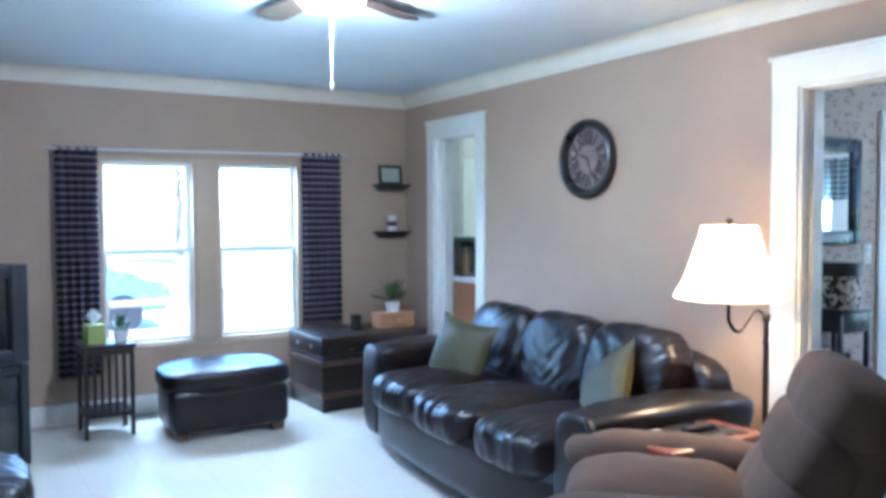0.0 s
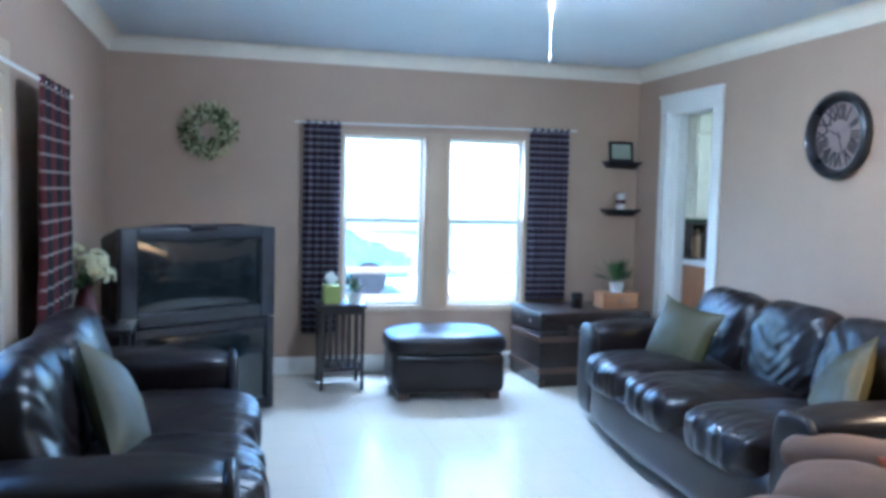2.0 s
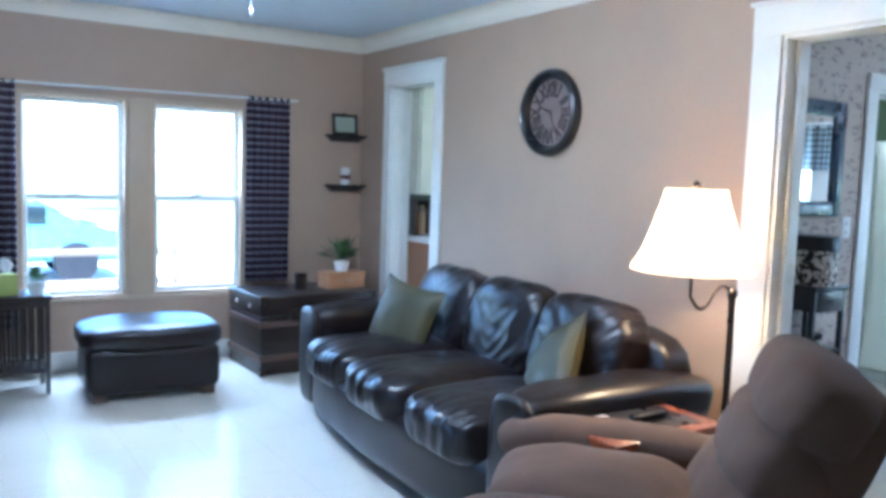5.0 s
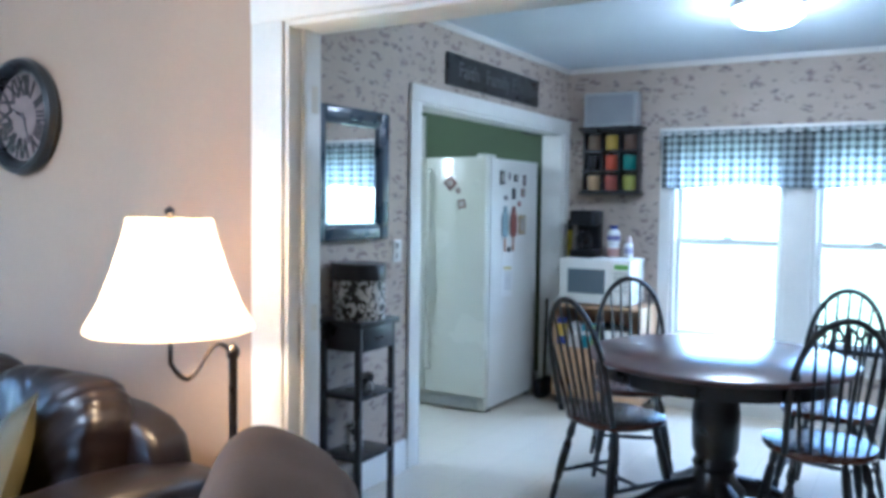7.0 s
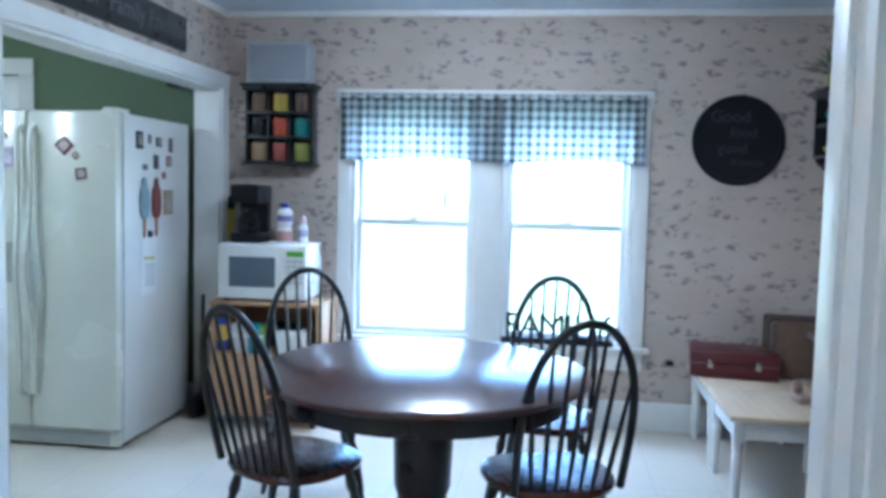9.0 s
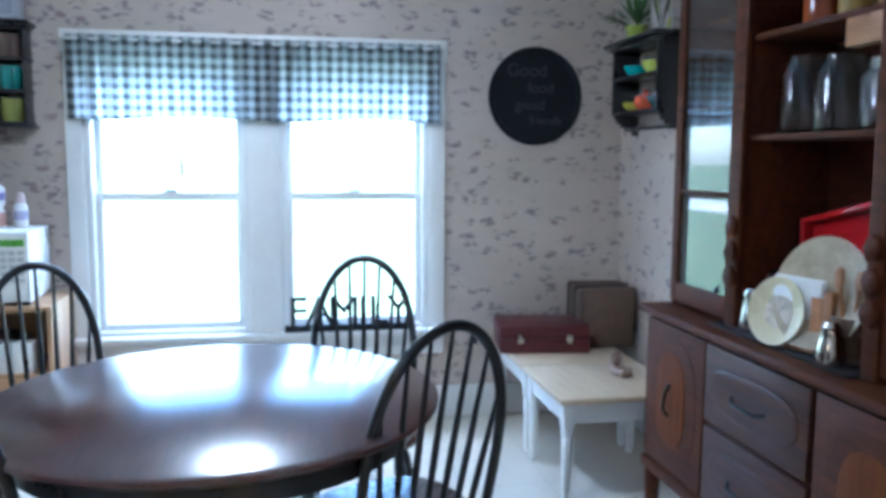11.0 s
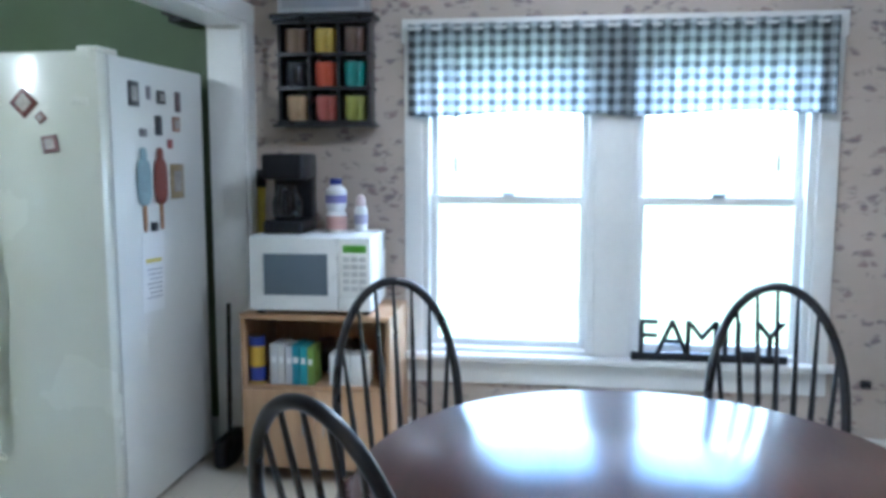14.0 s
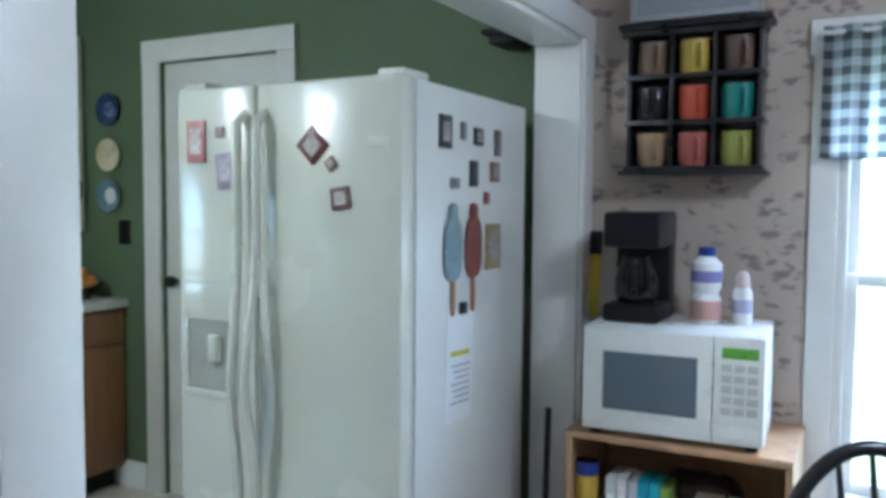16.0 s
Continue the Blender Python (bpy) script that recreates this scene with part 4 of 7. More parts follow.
bm = shape(((-0.105, -0.01, 0), (-0.085, 0.01, 0.16)), ((0.085, -0.01, 0), (0.105, 0.01, 0.16)), ((-0.085, -0.01, 0), (0.085, 0.01, 0.02)), ((-0.085, -0.01, 0.14), (0.085, 0.01, 0.16)), bevel=0.003)
part("frame", bm, BLACK, pf)
part("print", shape(((-0.087, 0.0, 0.018), (0.087, 0.008, 0.142))), plain("pale_green_print", (0.42, 0.47, 0.36), 0.5, vary=0.15), pf)
bm = bmesh.new()
spin(bm, [(0.0, 0.0), (0.036, 0.0), (0.038, 0.01), (0.036, 0.125), (0.03, 0.13), (0.0, 0.122)], n=20)
cd = single("pillar_candle", bm, POT, "white pillar candle with a dark band on the shelf", "candle", pose(-0.165, YN - 0.055, 1.291))
bm = bmesh.new()
spin(bm, [(0.037, 0.04), (0.0395, 0.042), (0.0395, 0.075), (0.037, 0.077)], n=20)
part("band", bm, BURG, cd)

wr = thing("wreath", "round wreath of cream and green leaves on the wall", "wreath", pose(-3.385, YN - 0.02, 1.785))
for nm, mt, cnt, sd in (("green_foliage", LEAF, 240, 1), ("cream_foliage", PETAL, 380, 2)):
    bm = bmesh.new()
    r = random.Random(sd)
    for k in range(cnt):
        a, b = r.uniform(0, 6.283), r.uniform(0, 6.283)
        c = Vector((0.135 * math.cos(a), 0, 0.135 * math.sin(a)))
        d = Vector((math.cos(a) * math.cos(b), -abs(math.sin(b)), math.sin(a) * math.cos(b)))
        p = c + d * r.uniform(0.01, 0.045)
        t1 = (d + Vector((r.uniform(-1, 1), r.uniform(-0.6, 0), r.uniform(-1, 1)))).normalized()
        s = t1.orthogonal().normalized() * 0.014
        L = r.uniform(0.04, 0.065)
        bm.faces.new([bm.verts.new(q) for q in (p, p + t1 * L * 0.5 + s, p + t1 * L, p + t1 * L * 0.5 - s)])
    part(nm, bm, mt, wr)
bm = bmesh.new()
tube(bm, [(0.135 * math.cos(k * math.pi / 16), 0, 0.135 * math.sin(k * math.pi / 16)) for k in range(33)], 0.018, 8)
part("vine_ring", bm, BARK, wr)

NUMERAL = plain("clock_numeral_ink", (0.010, 0.009, 0.009), 0.8, vary=0.1, bump=0.0)
ck = thing("wall_clock", "large round black wall clock with an aged face", "clock", pose(0, 2.795, 1.752, 0, 0, 90) @ Matrix.Diagonal((0.92, 1.0, 0.92, 1.0)))
bm = bmesh.new()
spin(bm, [(0.198, 0.0), (0.255, 0.0), (0.264, 0.02), (0.254, 0.048), (0.232, 0.058), (0.212, 0.045), (0.198, 0.014), (0.198, 0.0)], n=48, axis="y")
ob = part("rim", bm, BLACK, ck)
bm = bmesh.new()
spin(bm, [(0.0, 0.004), (0.21, 0.004), (0.21, 0.010), (0.0, 0.010)], n=48, axis="y")
part("face", bm, plain("aged_clock_face", (0.20, 0.145, 0.13), 0.7, vary=0.35, scale=9), ck, "mottled pinkish-grey face")
for k, numeral in enumerate(("XII", "I", "II", "III", "IIII", "V", "VI", "VII", "VIII", "IX", "X", "XI")):
    bm = letters(numeral, 0.125, 0.002, 0.003)
    a = radians(-30 * k)
    bmesh.ops.transform(bm, matrix=Matrix.Translation((0, 0.0115, 0)) @ Matrix.Rotation(radians(180), 4, "Z") @ Matrix.Rotation(a, 4, "Y").inverted() @ Matrix.Translation((0, 0, 0.098)) @ Matrix.Rotation(radians(90), 4, "X") @ Matrix.Diagonal((0.6, 1, 1, 1)), verts=bm.verts[:])
    part("numeral", bm, NUMERAL, ck)
for name, length, a in (("hour_hand", 0.085, 65), ("minute_hand", 0.13, 200)):
    bm = shape(((-0.005, 0.013, -0.02), (0.005, 0.016, length)), bevel=0.001)
    bmesh.ops.transform(bm, matrix=Matrix.Rotation(radians(a), 4, "Y"), verts=bm.verts[:])
    part(name, bm, BLACK, ck)
bm = bmesh.new()
spin(bm, [(0.0, 0.026), (0.10, 0.0255), (0.207, 0.022), (0.207, 0.0205), (0.0, 0.0235)], n=40, axis="y")
ob = part("glass", bm, glass("clock_glass"), ck)
ob.visible_shadow = False


# curtains
def curtain(name, label, axis, plane, u0, u1, z0, z1, m, folds, depth=0.03, group="", flare=0.0):
    """Hanging cloth in pleats; axis: the wall's run."""
    bm = bmesh.new()
    nu, nz = folds * 10, 22
    rows = []
    for j in range(nz + 1):
        v = j / nz
        row = []
        for i in range(nu + 1):
            u = i / nu
            wob = 0.25 * noise.noise(Vector((u * 4, v * 2.2, plane)))
            d = depth * (0.55 + 0.45 * v) * math.sin(2 * math.pi * (folds * u + wob)) + 0.008 * noise.noise(Vector((u * 9, v * 5, 3)))
            uu = u0 + (u1 - u0) * u + flare * (u - 0.5) * v
            z = z1 + (z0 - z1) * v
            row.append(bm.verts.new((uu, plane + d, z) if axis == "x" else (plane + d, uu, z)))
        rows.append(row)
    for j in range(nz):
        for i in range(nu):
            bm.faces.new((rows[j][i], rows[j][i + 1], rows[j + 1][i + 1], rows[j + 1][i]))
    ob = single(name, bm, m, label, "curtain", None, group)
    so = ob.modifiers.new("thickness", "SOLIDIFY")
    so.thickness = 0.002
    return ob


curtain("curtain", "navy and white plaid curtain hanging open beside the window", "x", YN - 0.075, -2.72, -2.45, 0.32, 1.89, CURTAIN, 5, group="plaid curtains")
curtain("curtain", "navy and white plaid curtain falling behind the trunk", "x", YN - 0.075, -0.97, -0.64, 0.56, 1.91, CURTAIN, 6, group="plaid curtains")
curtain("curtain", "red and black plaid curtain beside the side window", "y", XW + 0.09, 2.62, 3.24, 0.40, 1.825, CURTAINR, 6)


def rod(label, a, b, ends):
    rd = thing("curtain_rod", label, "curtain rod")
    bm = bmesh.new()
    tube(bm, [a, b], 0.008, 10)
    part("bar", bm, POT, rd)
    for p, q in ends:
        bm = bmesh.new()
        tube(bm, [p, q], 0.006, 8)
        part("bracket", bm, POT, rd)


rod("thin white curtain rod above the double window", (-2.78, YN - 0.075, 1.875), (-0.58, YN - 0.075, 1.90), [((-2.74, YN - 0.075, 1.875), (-2.74, YN, 1.875)), ((-0.61, YN - 0.075, 1.90), (-0.61, YN, 1.90))])
rod("thin white curtain rod above the side window", (XW + 0.09, 0.9, 1.805), (XW + 0.09, 3.30, 1.805), [((XW + 0.09, 0.95, 1.805), (XW, 0.95, 1.805)), ((XW + 0.09, 3.28, 1.805), (XW, 3.28, 1.805))])

# ---- dining room ----
TX, TY = 1.69, 0.337
dt = thing("dining_table", "round dark wooden pedestal dining table with a glossy top", "table", pose(TX, TY, 0))
bm = bmesh.new()
spin(bm, [(0.0, 0.725), (0.53, 0.725), (0.56, 0.73), (0.575, 0.742), (0.575, 0.752), (0.565, 0.76), (0.0, 0.76)], n=96)
part("tabletop", bm, CHERRY, dt, "glossy dark cherry top")
bm = bmesh.new()
spin(bm, [(0.48, 0.655), (0.505, 0.66), (0.505, 0.725), (0.45, 0.725), (0.45, 0.66)], n=64)
part("apron", bm, BLACK, dt)
bm = bmesh.new()
spin(bm, [(0.0, 0.10), (0.13, 0.10), (0.135, 0.16), (0.105, 0.19), (0.085, 0.24), (0.10, 0.27), (0.085, 0.30), (0.10, 0.34), (0.105, 0.50), (0.09, 0.60), (0.15, 0.68), (0.15, 0.725), (0.0, 0.725)], n=32)
part("pedestal", bm, BLACK, dt)
for k in range(4):
    a = radians(90 * k + 35)
    bm = bmesh.new()
    tube(bm, [(math.cos(a) * r, math.sin(a) * r, z) for r, z in ((0.08, 0.17), (0.2, 0.145), (0.32, 0.085), (0.42, 0.05), (0.46, 0.04))], [0.045, 0.045, 0.042, 0.038, 0.03], 10)
    spin(bm, [(0.0, 0.0), (0.03, 0.0), (0.03, 0.04), (0.0, 0.04)], (math.cos(a) * 0.43, math.sin(a) * 0.43, 0), 12)
    part("foot", bm, BLACK, dt)


def windsor():
    c = thing("dining_chair", "black bow-back Windsor chair with a dark wooden seat", "chair", None, "chairs round the table")
    bm = bmesh.new()
    prof = []
    n = 40
    for h, s in ((0.425, 0.90), (0.43, 0.97), (0.445, 1.0), (0.458, 0.98), (0.462, 0.92)):
        ring = []
        for k in range(n):
            a = 2 * math.pi * k / n
            x = 0.215 * math.copysign(abs(math.cos(a)) ** 0.75, math.cos(a)) * (1.0 - 0.07 * math.sin(a))
            y = 0.205 * math.copysign(abs(math.sin(a)) ** 0.8, math.sin(a))
            ring.append(bm.verts.new((x * s, y * s, h)))
        prof.append(ring)
    for a, b in zip(prof, prof[1:]):
        for k in range(n):
            bm.faces.new((a[k], a[(k + 1) % n], b[(k + 1) % n], b[k]))
    bm.faces.new(prof[0])
    mid = bm.verts.new((0, -0.02, 0.448))
    for k in range(n):
        bm.faces.new((prof[-1][k], prof[-1][(k + 1) % n], mid))
    part("seat", bm, OAKSEAT, c, "dark reddish-brown saddle seat")

    def bow(u):
        a = math.pi * u
        x = -0.205 * math.cos(a) * (1 - 0.13 * (1 - math.sin(a)) ** 2)
        z = 0.455 + 0.545 * math.sin(a) ** 0.72
        return Vector((x, 0.165 + (z - 0.455) * 0.24, z))
    bm = bmesh.new()
    tube(bm, [bow(k / 36) for k in range(37)], 0.0135, 10)
    part("bow", bm, BLACK, c)
    for k in range(7):
        x = -0.135 + 0.045 * k
        best = min((bow(j / 400) for j in range(80, 321)), key=lambda p: abs(p.x - x * 1.22))
        lo = Vector((x * 0.92, 0.165, 0.455))
        bm = bmesh.new()
        pts = [lo.lerp(best, u) for u in (0, 0.2, 0.4, 0.7, 1)]
        tube(bm, pts, [0.006, 0.0085, 0.009, 0.007, 0.005], 7)
        part("spindle", bm, BLACK, c)
    feet = {}
    for sx in (-1, 1):
        for sy in (-1, 1):
            top, low = Vector((sx * 0.13, sy * 0.12, 0.435)), Vector((sx * 0.20, sy * 0.205, 0.0))
            bm = bmesh.new()
            us = (0, 0.12, 0.2, 0.26, 0.32, 0.5, 0.68, 0.74, 0.8, 1)
            tube(bm, [top.lerp(low, u) for u in us], [0.012, 0.016, 0.02, 0.013, 0.02, 0.021, 0.018, 0.012, 0.017, 0.011], 10)
            part("leg", bm, BLACK, c)
            feet[sx, sy] = top.lerp(low, 0.62)
    for sx in (-1, 1):
        bm = bmesh.new()
        tube(bm, [feet[sx, -1], (feet[sx, -1] + feet[sx, 1]) / 2, feet[sx, 1]], [0.008, 0.013, 0.008], 8)
        part("side_stretcher", bm, BLACK, c)
    bm = bmesh.new()
    a, b = (feet[-1, -1] + feet[-1, 1]) / 2, (feet[1, -1] + feet[1, 1]) / 2
    tube(bm, [a, (a + b) / 2, b], [0.008, 0.013, 0.008], 8)
    part("cross_stretcher", bm, BLACK, c)
    return c


first = windsor()
CHAIRS = [(1.56, 0.765, 61), (1.58, -0.10, 112), (2.225, 0.895, -68), (2.26, -0.075, -99)]
first.matrix_world = pose(CHAIRS[0][0], CHAIRS[0][1], 0, 0, 0, CHAIRS[0][2])
for x, y, a in CHAIRS[1:]:
    copy_thing(first, pose(x, y, 0, 0, 0, a))

# ceiling dome light
dl = thing("ceiling_light", "lit frosted glass bowl light on the dining ceiling", "ceiling light", pose(2.25, 0.27, 0))
bm = bmesh.new()
spin(bm, [(0.0, H - 0.001), (0.17, H - 0.001), (0.175, H - 0.03), (0.15, H - 0.035), (0.0, H - 0.035)], n=40)
part("base_ring", bm, POT, dl)
bm = bmesh.new()
spin(bm, [(0.165, H - 0.036), (0.16, H - 0.07), (0.12, H - 0.10), (0.06, H - 0.115), (0.0, H - 0.12)], n=40)
part("glass_bowl", bm, DOME, dl, "lit frosted bowl")

# valance
bm = bmesh.new()
nu, nz = 150, 10
rows = []
for j in range(nz + 1):
    v = j / nz
    row = []
    for i in range(nu + 1):
        u = i / nu
        d = 0.020 * (0.6 + 0.4 * v) * math.sin(2 * math.pi * (19 * u + 0.5 * noise.noise(Vector((u * 5, 0, 1))))) + 0.006 * noise.noise(Vector((u * 14, v * 3, 0)))
        z = 1.935 - 0.375 * v - 0.012 * math.sin(u * math.pi * 4 + 1) * v - 0.02 * (1 - (2 * ((u * 2) % 1) - 1) ** 2) * v * 0.5
        row.append(bm.verts.new((XE - 0.06 + d, 1.165 - 1.765 * u, z)))
    rows.append(row)
for j in range(nz):
    for i in range(nu):
        bm.faces.new((rows[j][i], rows[j][i + 1], rows[j + 1][i + 1], rows[j + 1][i]))
HEMS = [v.co.copy() for v in rows[nz]]
va = single("valance", bm, VALANCE, "black and white gingham valance across the double window", "curtain")
bm = bmesh.new()
tube(bm, HEMS, 0.0035, 6)
part("hem", bm, VALANCE, va)
rd = thing("valance_rod", "white curtain rod carrying the gingham valance", "curtain rod")
bm = bmesh.new()
tube(bm, [(XE - 0.055, 1.175, 1.915), (XE - 0.055, -0.61, 1.915)], 0.007, 8)
part("bar", bm, POT, rd)
for y in (1.175, -0.61):
    bm = bmesh.new()
    tube(bm, [(XE - 0.055, y, 1.915), (XE - 0.02, y, 1.915)], 0.006, 8)
    part("bracket", bm, POT, rd)

# lettering on the sill
fm = thing("family_letters", "black metal word sign standing on the window sill", "sign", pose(XE - 0.04, -0.14, 0.49, 0, 0, -90))
part("base_bar", shape(((-0.325, -0.012, 0), (0.325, 0.012, 0.035)), bevel=0.003), IRON, fm)
widths = {"F": 0.095, "A": 0.112, "M": 0.128, "I": 0.058, "L": 0.092, "Y": 0.108}
x = -0.308
for letter in "FAMILY":
    bm = letters(letter, 0.215, 0.006)
    bmesh.ops.transform(bm, matrix=Matrix.Translation((x + widths[letter] / 2, 0, 0.033)) @ Matrix.Rotation(radians(90), 4, "X"), verts=bm.verts[:])
    part("letter", bm, IRON, fm)
    x += widths[letter] + 0.004

# chalkboard
cb = thing("chalkboard", "round black chalkboard with faint chalk writing", "chalkboard", pose(XE, -1.115, 1.695, 0, 0, 90) @ Matrix.Diagonal((0.93, 1.0, 0.93, 1.0)))
bm = bmesh.new()
spin(bm, [(0.0, 0.0), (0.268, 0.0), (0.272, 0.012), (0.262, 0.022), (0.245, 0.02), (0.24, 0.012), (0.0, 0.012)], n=56, axis="y")
part("board", bm, SLATE, cb)
for word, z, x, s in (("Good", 0.11, -0.05, 0.10), ("food", 0.02, 0.03, 0.085), ("good", -0.075, -0.03, 0.085), ("friends", -0.155, 0.06, 0.07)):
    bm = letters(word, s, 0.0006)
    bmesh.ops.transform(bm, matrix=Matrix.Translation((-x, 0.0132, z)) @ Matrix.Rotation(radians(180), 4, "Z") @ Matrix.Rotation(radians(90), 4, "X"), verts=bm.verts[:])
    part("chalk_word", bm, CHALK, cb)

# sign above the opening
sg = thing("word_sign", "long black wooden sign with white lettering above the opening", "sign", pose(2.505, YD1, 2.172, 0, 0, 0))
part("board", shape(((-0.61, -0.02, -0.09), (0.61, 0.0, 0.09)), bevel=0.003), BLACK, sg)
for word, x in (("Faith", -0.37), ("Family", 0.0), ("Friends", 0.38)):
    bm = letters(word, 0.125, 0.001)
    bmesh.ops.transform(bm, matrix=Matrix.Translation((x, -0.022, -0.035)) @ Matrix.Rotation(radians(90), 4, "X"), verts=bm.verts[:])
    part("word", bm, plain("sign_paint", (0.15, 0.15, 0.15), 0.7), sg)

# mirror
mr = thing("wall_mirror", "rectangular mirror in a dark blue moulded frame", "mirror", pose(1.03, YD1, 1.545))
bm = bmesh.new()
for a, b in (((-0.285, -0.035, -0.31), (-0.215, 0, 0.31)), ((0.215, -0.035, -0.31), (0.285, 0, 0.31)), ((-0.215, -0.035, -0.31), (0.215, 0, -0.24)), ((-0.215, -0.035, 0.24), (0.215, 0, 0.31))):
    block(bm, a, b, 0.012, 3)
for a, b in (((-0.225, -0.028, -0.25), (-0.205, 0, 0.25)), ((0.205, -0.028, -0.25), (0.225, 0, 0.25)), ((-0.205, -0.028, -0.25), (0.205, 0, -0.23)), ((-0.205, -0.028, 0.23), (0.205, 0, 0.25))):
    block(bm, a, b, 0.004)
part("frame", bm, NAVY, mr)
part("glass", shape(((-0.21, -0.012, -0.235), (0.21, -0.006, 0.235))), MIRROR, mr, smooth=False)

# narrow black stand with a hat box
bs = thing("shelf_stand", "narrow black wooden stand with a drawer and two shelves", "stand", pose(0.93, 1.765, 0) @ Matrix.Diagonal((0.76, 0.78, 0.985, 1.0)))
part("top", shape(((-0.20, -0.16, 0.88), (0.20, 0.16, 0.905)), bevel=0.004), BLACK, bs)
for x in (-0.165, 0.165):
    for y in (-0.125, 0.125):
        part("leg", shape(((x - 0.016, y - 0.016, 0), (x + 0.016, y + 0.016, 0.88)), bevel=0.002), BLACK, bs)
dr = part("drawer", shape(((-0.148, -0.145, 0.77), (0.148, 0.12, 0.878)), bevel=0.003), BLACK, bs)
bm = bmesh.new()
tube(bm, [(-0.03, -0.145, 0.825), (-0.02, -0.165, 0.82), (0.02, -0.165, 0.82), (0.03, -0.145, 0.825)], 0.004, 8)
part("handle", bm, STEEL, dr)
for x in (-0.17, 0.16):
    part("side_panel", shape(((x, -0.11, 0.77), (x + 0.01, 0.11, 0.878)), bevel=0.001), BLACK, bs)
for z in (0.27, 0.55):
    part("shelf", shape(((-0.18, -0.14, z), (0.18, 0.14, z + 0.018)), bevel=0.003), BLACK, bs)


def damask(name):
    m, t, p = nodes_of(name)
    v = coords(t)
    w = add(t, "ShaderNodeTexNoise", Scale=17.0, Detail=1.5, Distortion=2.4)
    t.links.new(v, w.inputs["Vector"])
    col = ramp(t, w.outputs["Fac"], 0.49, 0.52, (0.62, 0.58, 0.52), (0.012, 0.012, 0.013))
    t.links.new(col, p.inputs["Base Color"])
    p.inputs["Roughness"].default_value = 0.55
    return m


DAMASK = damask("damask_paper")
hb = thing("hat_box", "black and white damask hat box with a black lid", "box", pose(0.93, 1.765, 0.8915) @ Matrix.Diagonal((0.82, 0.82, 0.93, 1.0)))
bm = bmesh.new()
spin(bm, [(0.0, 0.0), (0.145, 0.0), (0.145, 0.225), (0.0, 0.225)], n=40)
part("box", bm, DAMASK, hb)
bm = bmesh.new()
spin(bm, [(0.148, 0.19), (0.152, 0.19), (0.152, 0.265), (0.148, 0.27), (0.0, 0.27)], n=40)
part("lid", bm, BLACK, hb, "plain black lid")
single("picture_block", shape(((-0.05, -0.02, 0), (0.05, 0.0, 0.13)), bevel=0.003), DAMASK, "small black and white patterned card on the lowest shelf", "card", pose(0.93, 1.79, 0.284))
bm = bmesh.new()
spin(bm, [(0.0, 0.0), (0.03, 0.0), (0.032, 0.07), (0.026, 0.075), (0.0, 0.01)], n=16)
single("votive_cup", bm, DAMASK, "small patterned candle cup on the middle shelf", "candle holder", pose(0.96, 1.735, 0.5595))


def plate_switch(label, m, toggles, name="light_switch", category="switch", mat=None):
    mat = mat or POT
    sw = thing(name, label, category, m)
    part("plate", shape(((-0.038, -0.006, -0.058), (0.038, 0, 0.058)), bevel=0.002), mat, sw)
    for z in toggles:
        part("toggle", shape(((-0.008, -0.014, z - 0.013), (0.008, -0.004, z + 0.013)), bevel=0.002), mat, sw)


plate_switch("white double light switch on the wallpaper", pose(1.43, YD1, 1.17), (0.025, -0.025))
single("power_plug", shape(((XE - 0.03, -0.815, 0.395), (XE, -0.775, 0.422)), bevel=0.006), BLACKPL, "small black plug in the wallpaper wall", "plug")


# mug shelf
def mug(label, colour, m):
    mg = thing("mug", label, "mug", m, "coloured mugs")
    mt = plain("mug_glaze", colour, 0.2, vary=0.08, bump=0.0, coat=0.4)
    bm = bmesh.new()
    spin(bm, [(0.0, 0.0), (0.044, 0.0), (0.055, 0.016), (0.057, 0.112), (0.052, 0.112), (0.05, 0.022), (0.0, 0.014)], n=24)
    part("cup", bm, mt, mg)
    bm = bmesh.new()
    tube(bm, [(0.054, 0, 0.095), (0.08, 0, 0.088), (0.086, 0, 0.055), (0.074, 0, 0.028), (0.053, 0, 0.026)], 0.007, 8)
    part("handle", bm, mt, mg)


MS = pose(XE, 1.53, 1.518) @ Matrix.Diagonal((0.9, 0.905, 0.94, 1.0))
ms = thing("mug_shelf", "black wooden cubby shelf of nine coloured mugs", "shelf", MS)
for y in (-0.22, -0.072, 0.072, 0.22):
    part("divider", shape(((-0.12, y - 0.006, 0.0), (0, y + 0.006, 0.46)), bevel=0.002), BLACK, ms)
for z in (0.0, 0.155, 0.31, 0.46):
    part("board", shape(((-0.125, -0.235, z - 0.008), (0, 0.235, z + 0.008)), bevel=0.002), BLACK, ms)
part("cornice", shape(((-0.15, -0.255, 0.468), (0, 0.255, 0.49)), ((-0.135, -0.245, 0.445), (-0.12, 0.245, 0.468)), bevel=0.005), BLACK, ms)
part("ledge", shape(((-0.145, -0.25, -0.022), (0, 0.25, -0.008)), bevel=0.004), BLACK, ms)
part("back", shape(((-0.008, -0.22, 0), (-0.001, 0.22, 0.46))), BLACK, ms)
COL = [[("tan", (0.20, 0.13, 0.085)), ("yellow", (0.50, 0.36, 0.06)), ("brown", (0.14, 0.09, 0.07))],
       [("black", (0.015, 0.015, 0.02)), ("orange-red", (0.42, 0.07, 0.035)), ("turquoise", (0.03, 0.19, 0.17))],
       [("sand", (0.42, 0.29, 0.16)), ("coral", (0.36, 0.10, 0.08)), ("lime", (0.27, 0.28, 0.06))]]
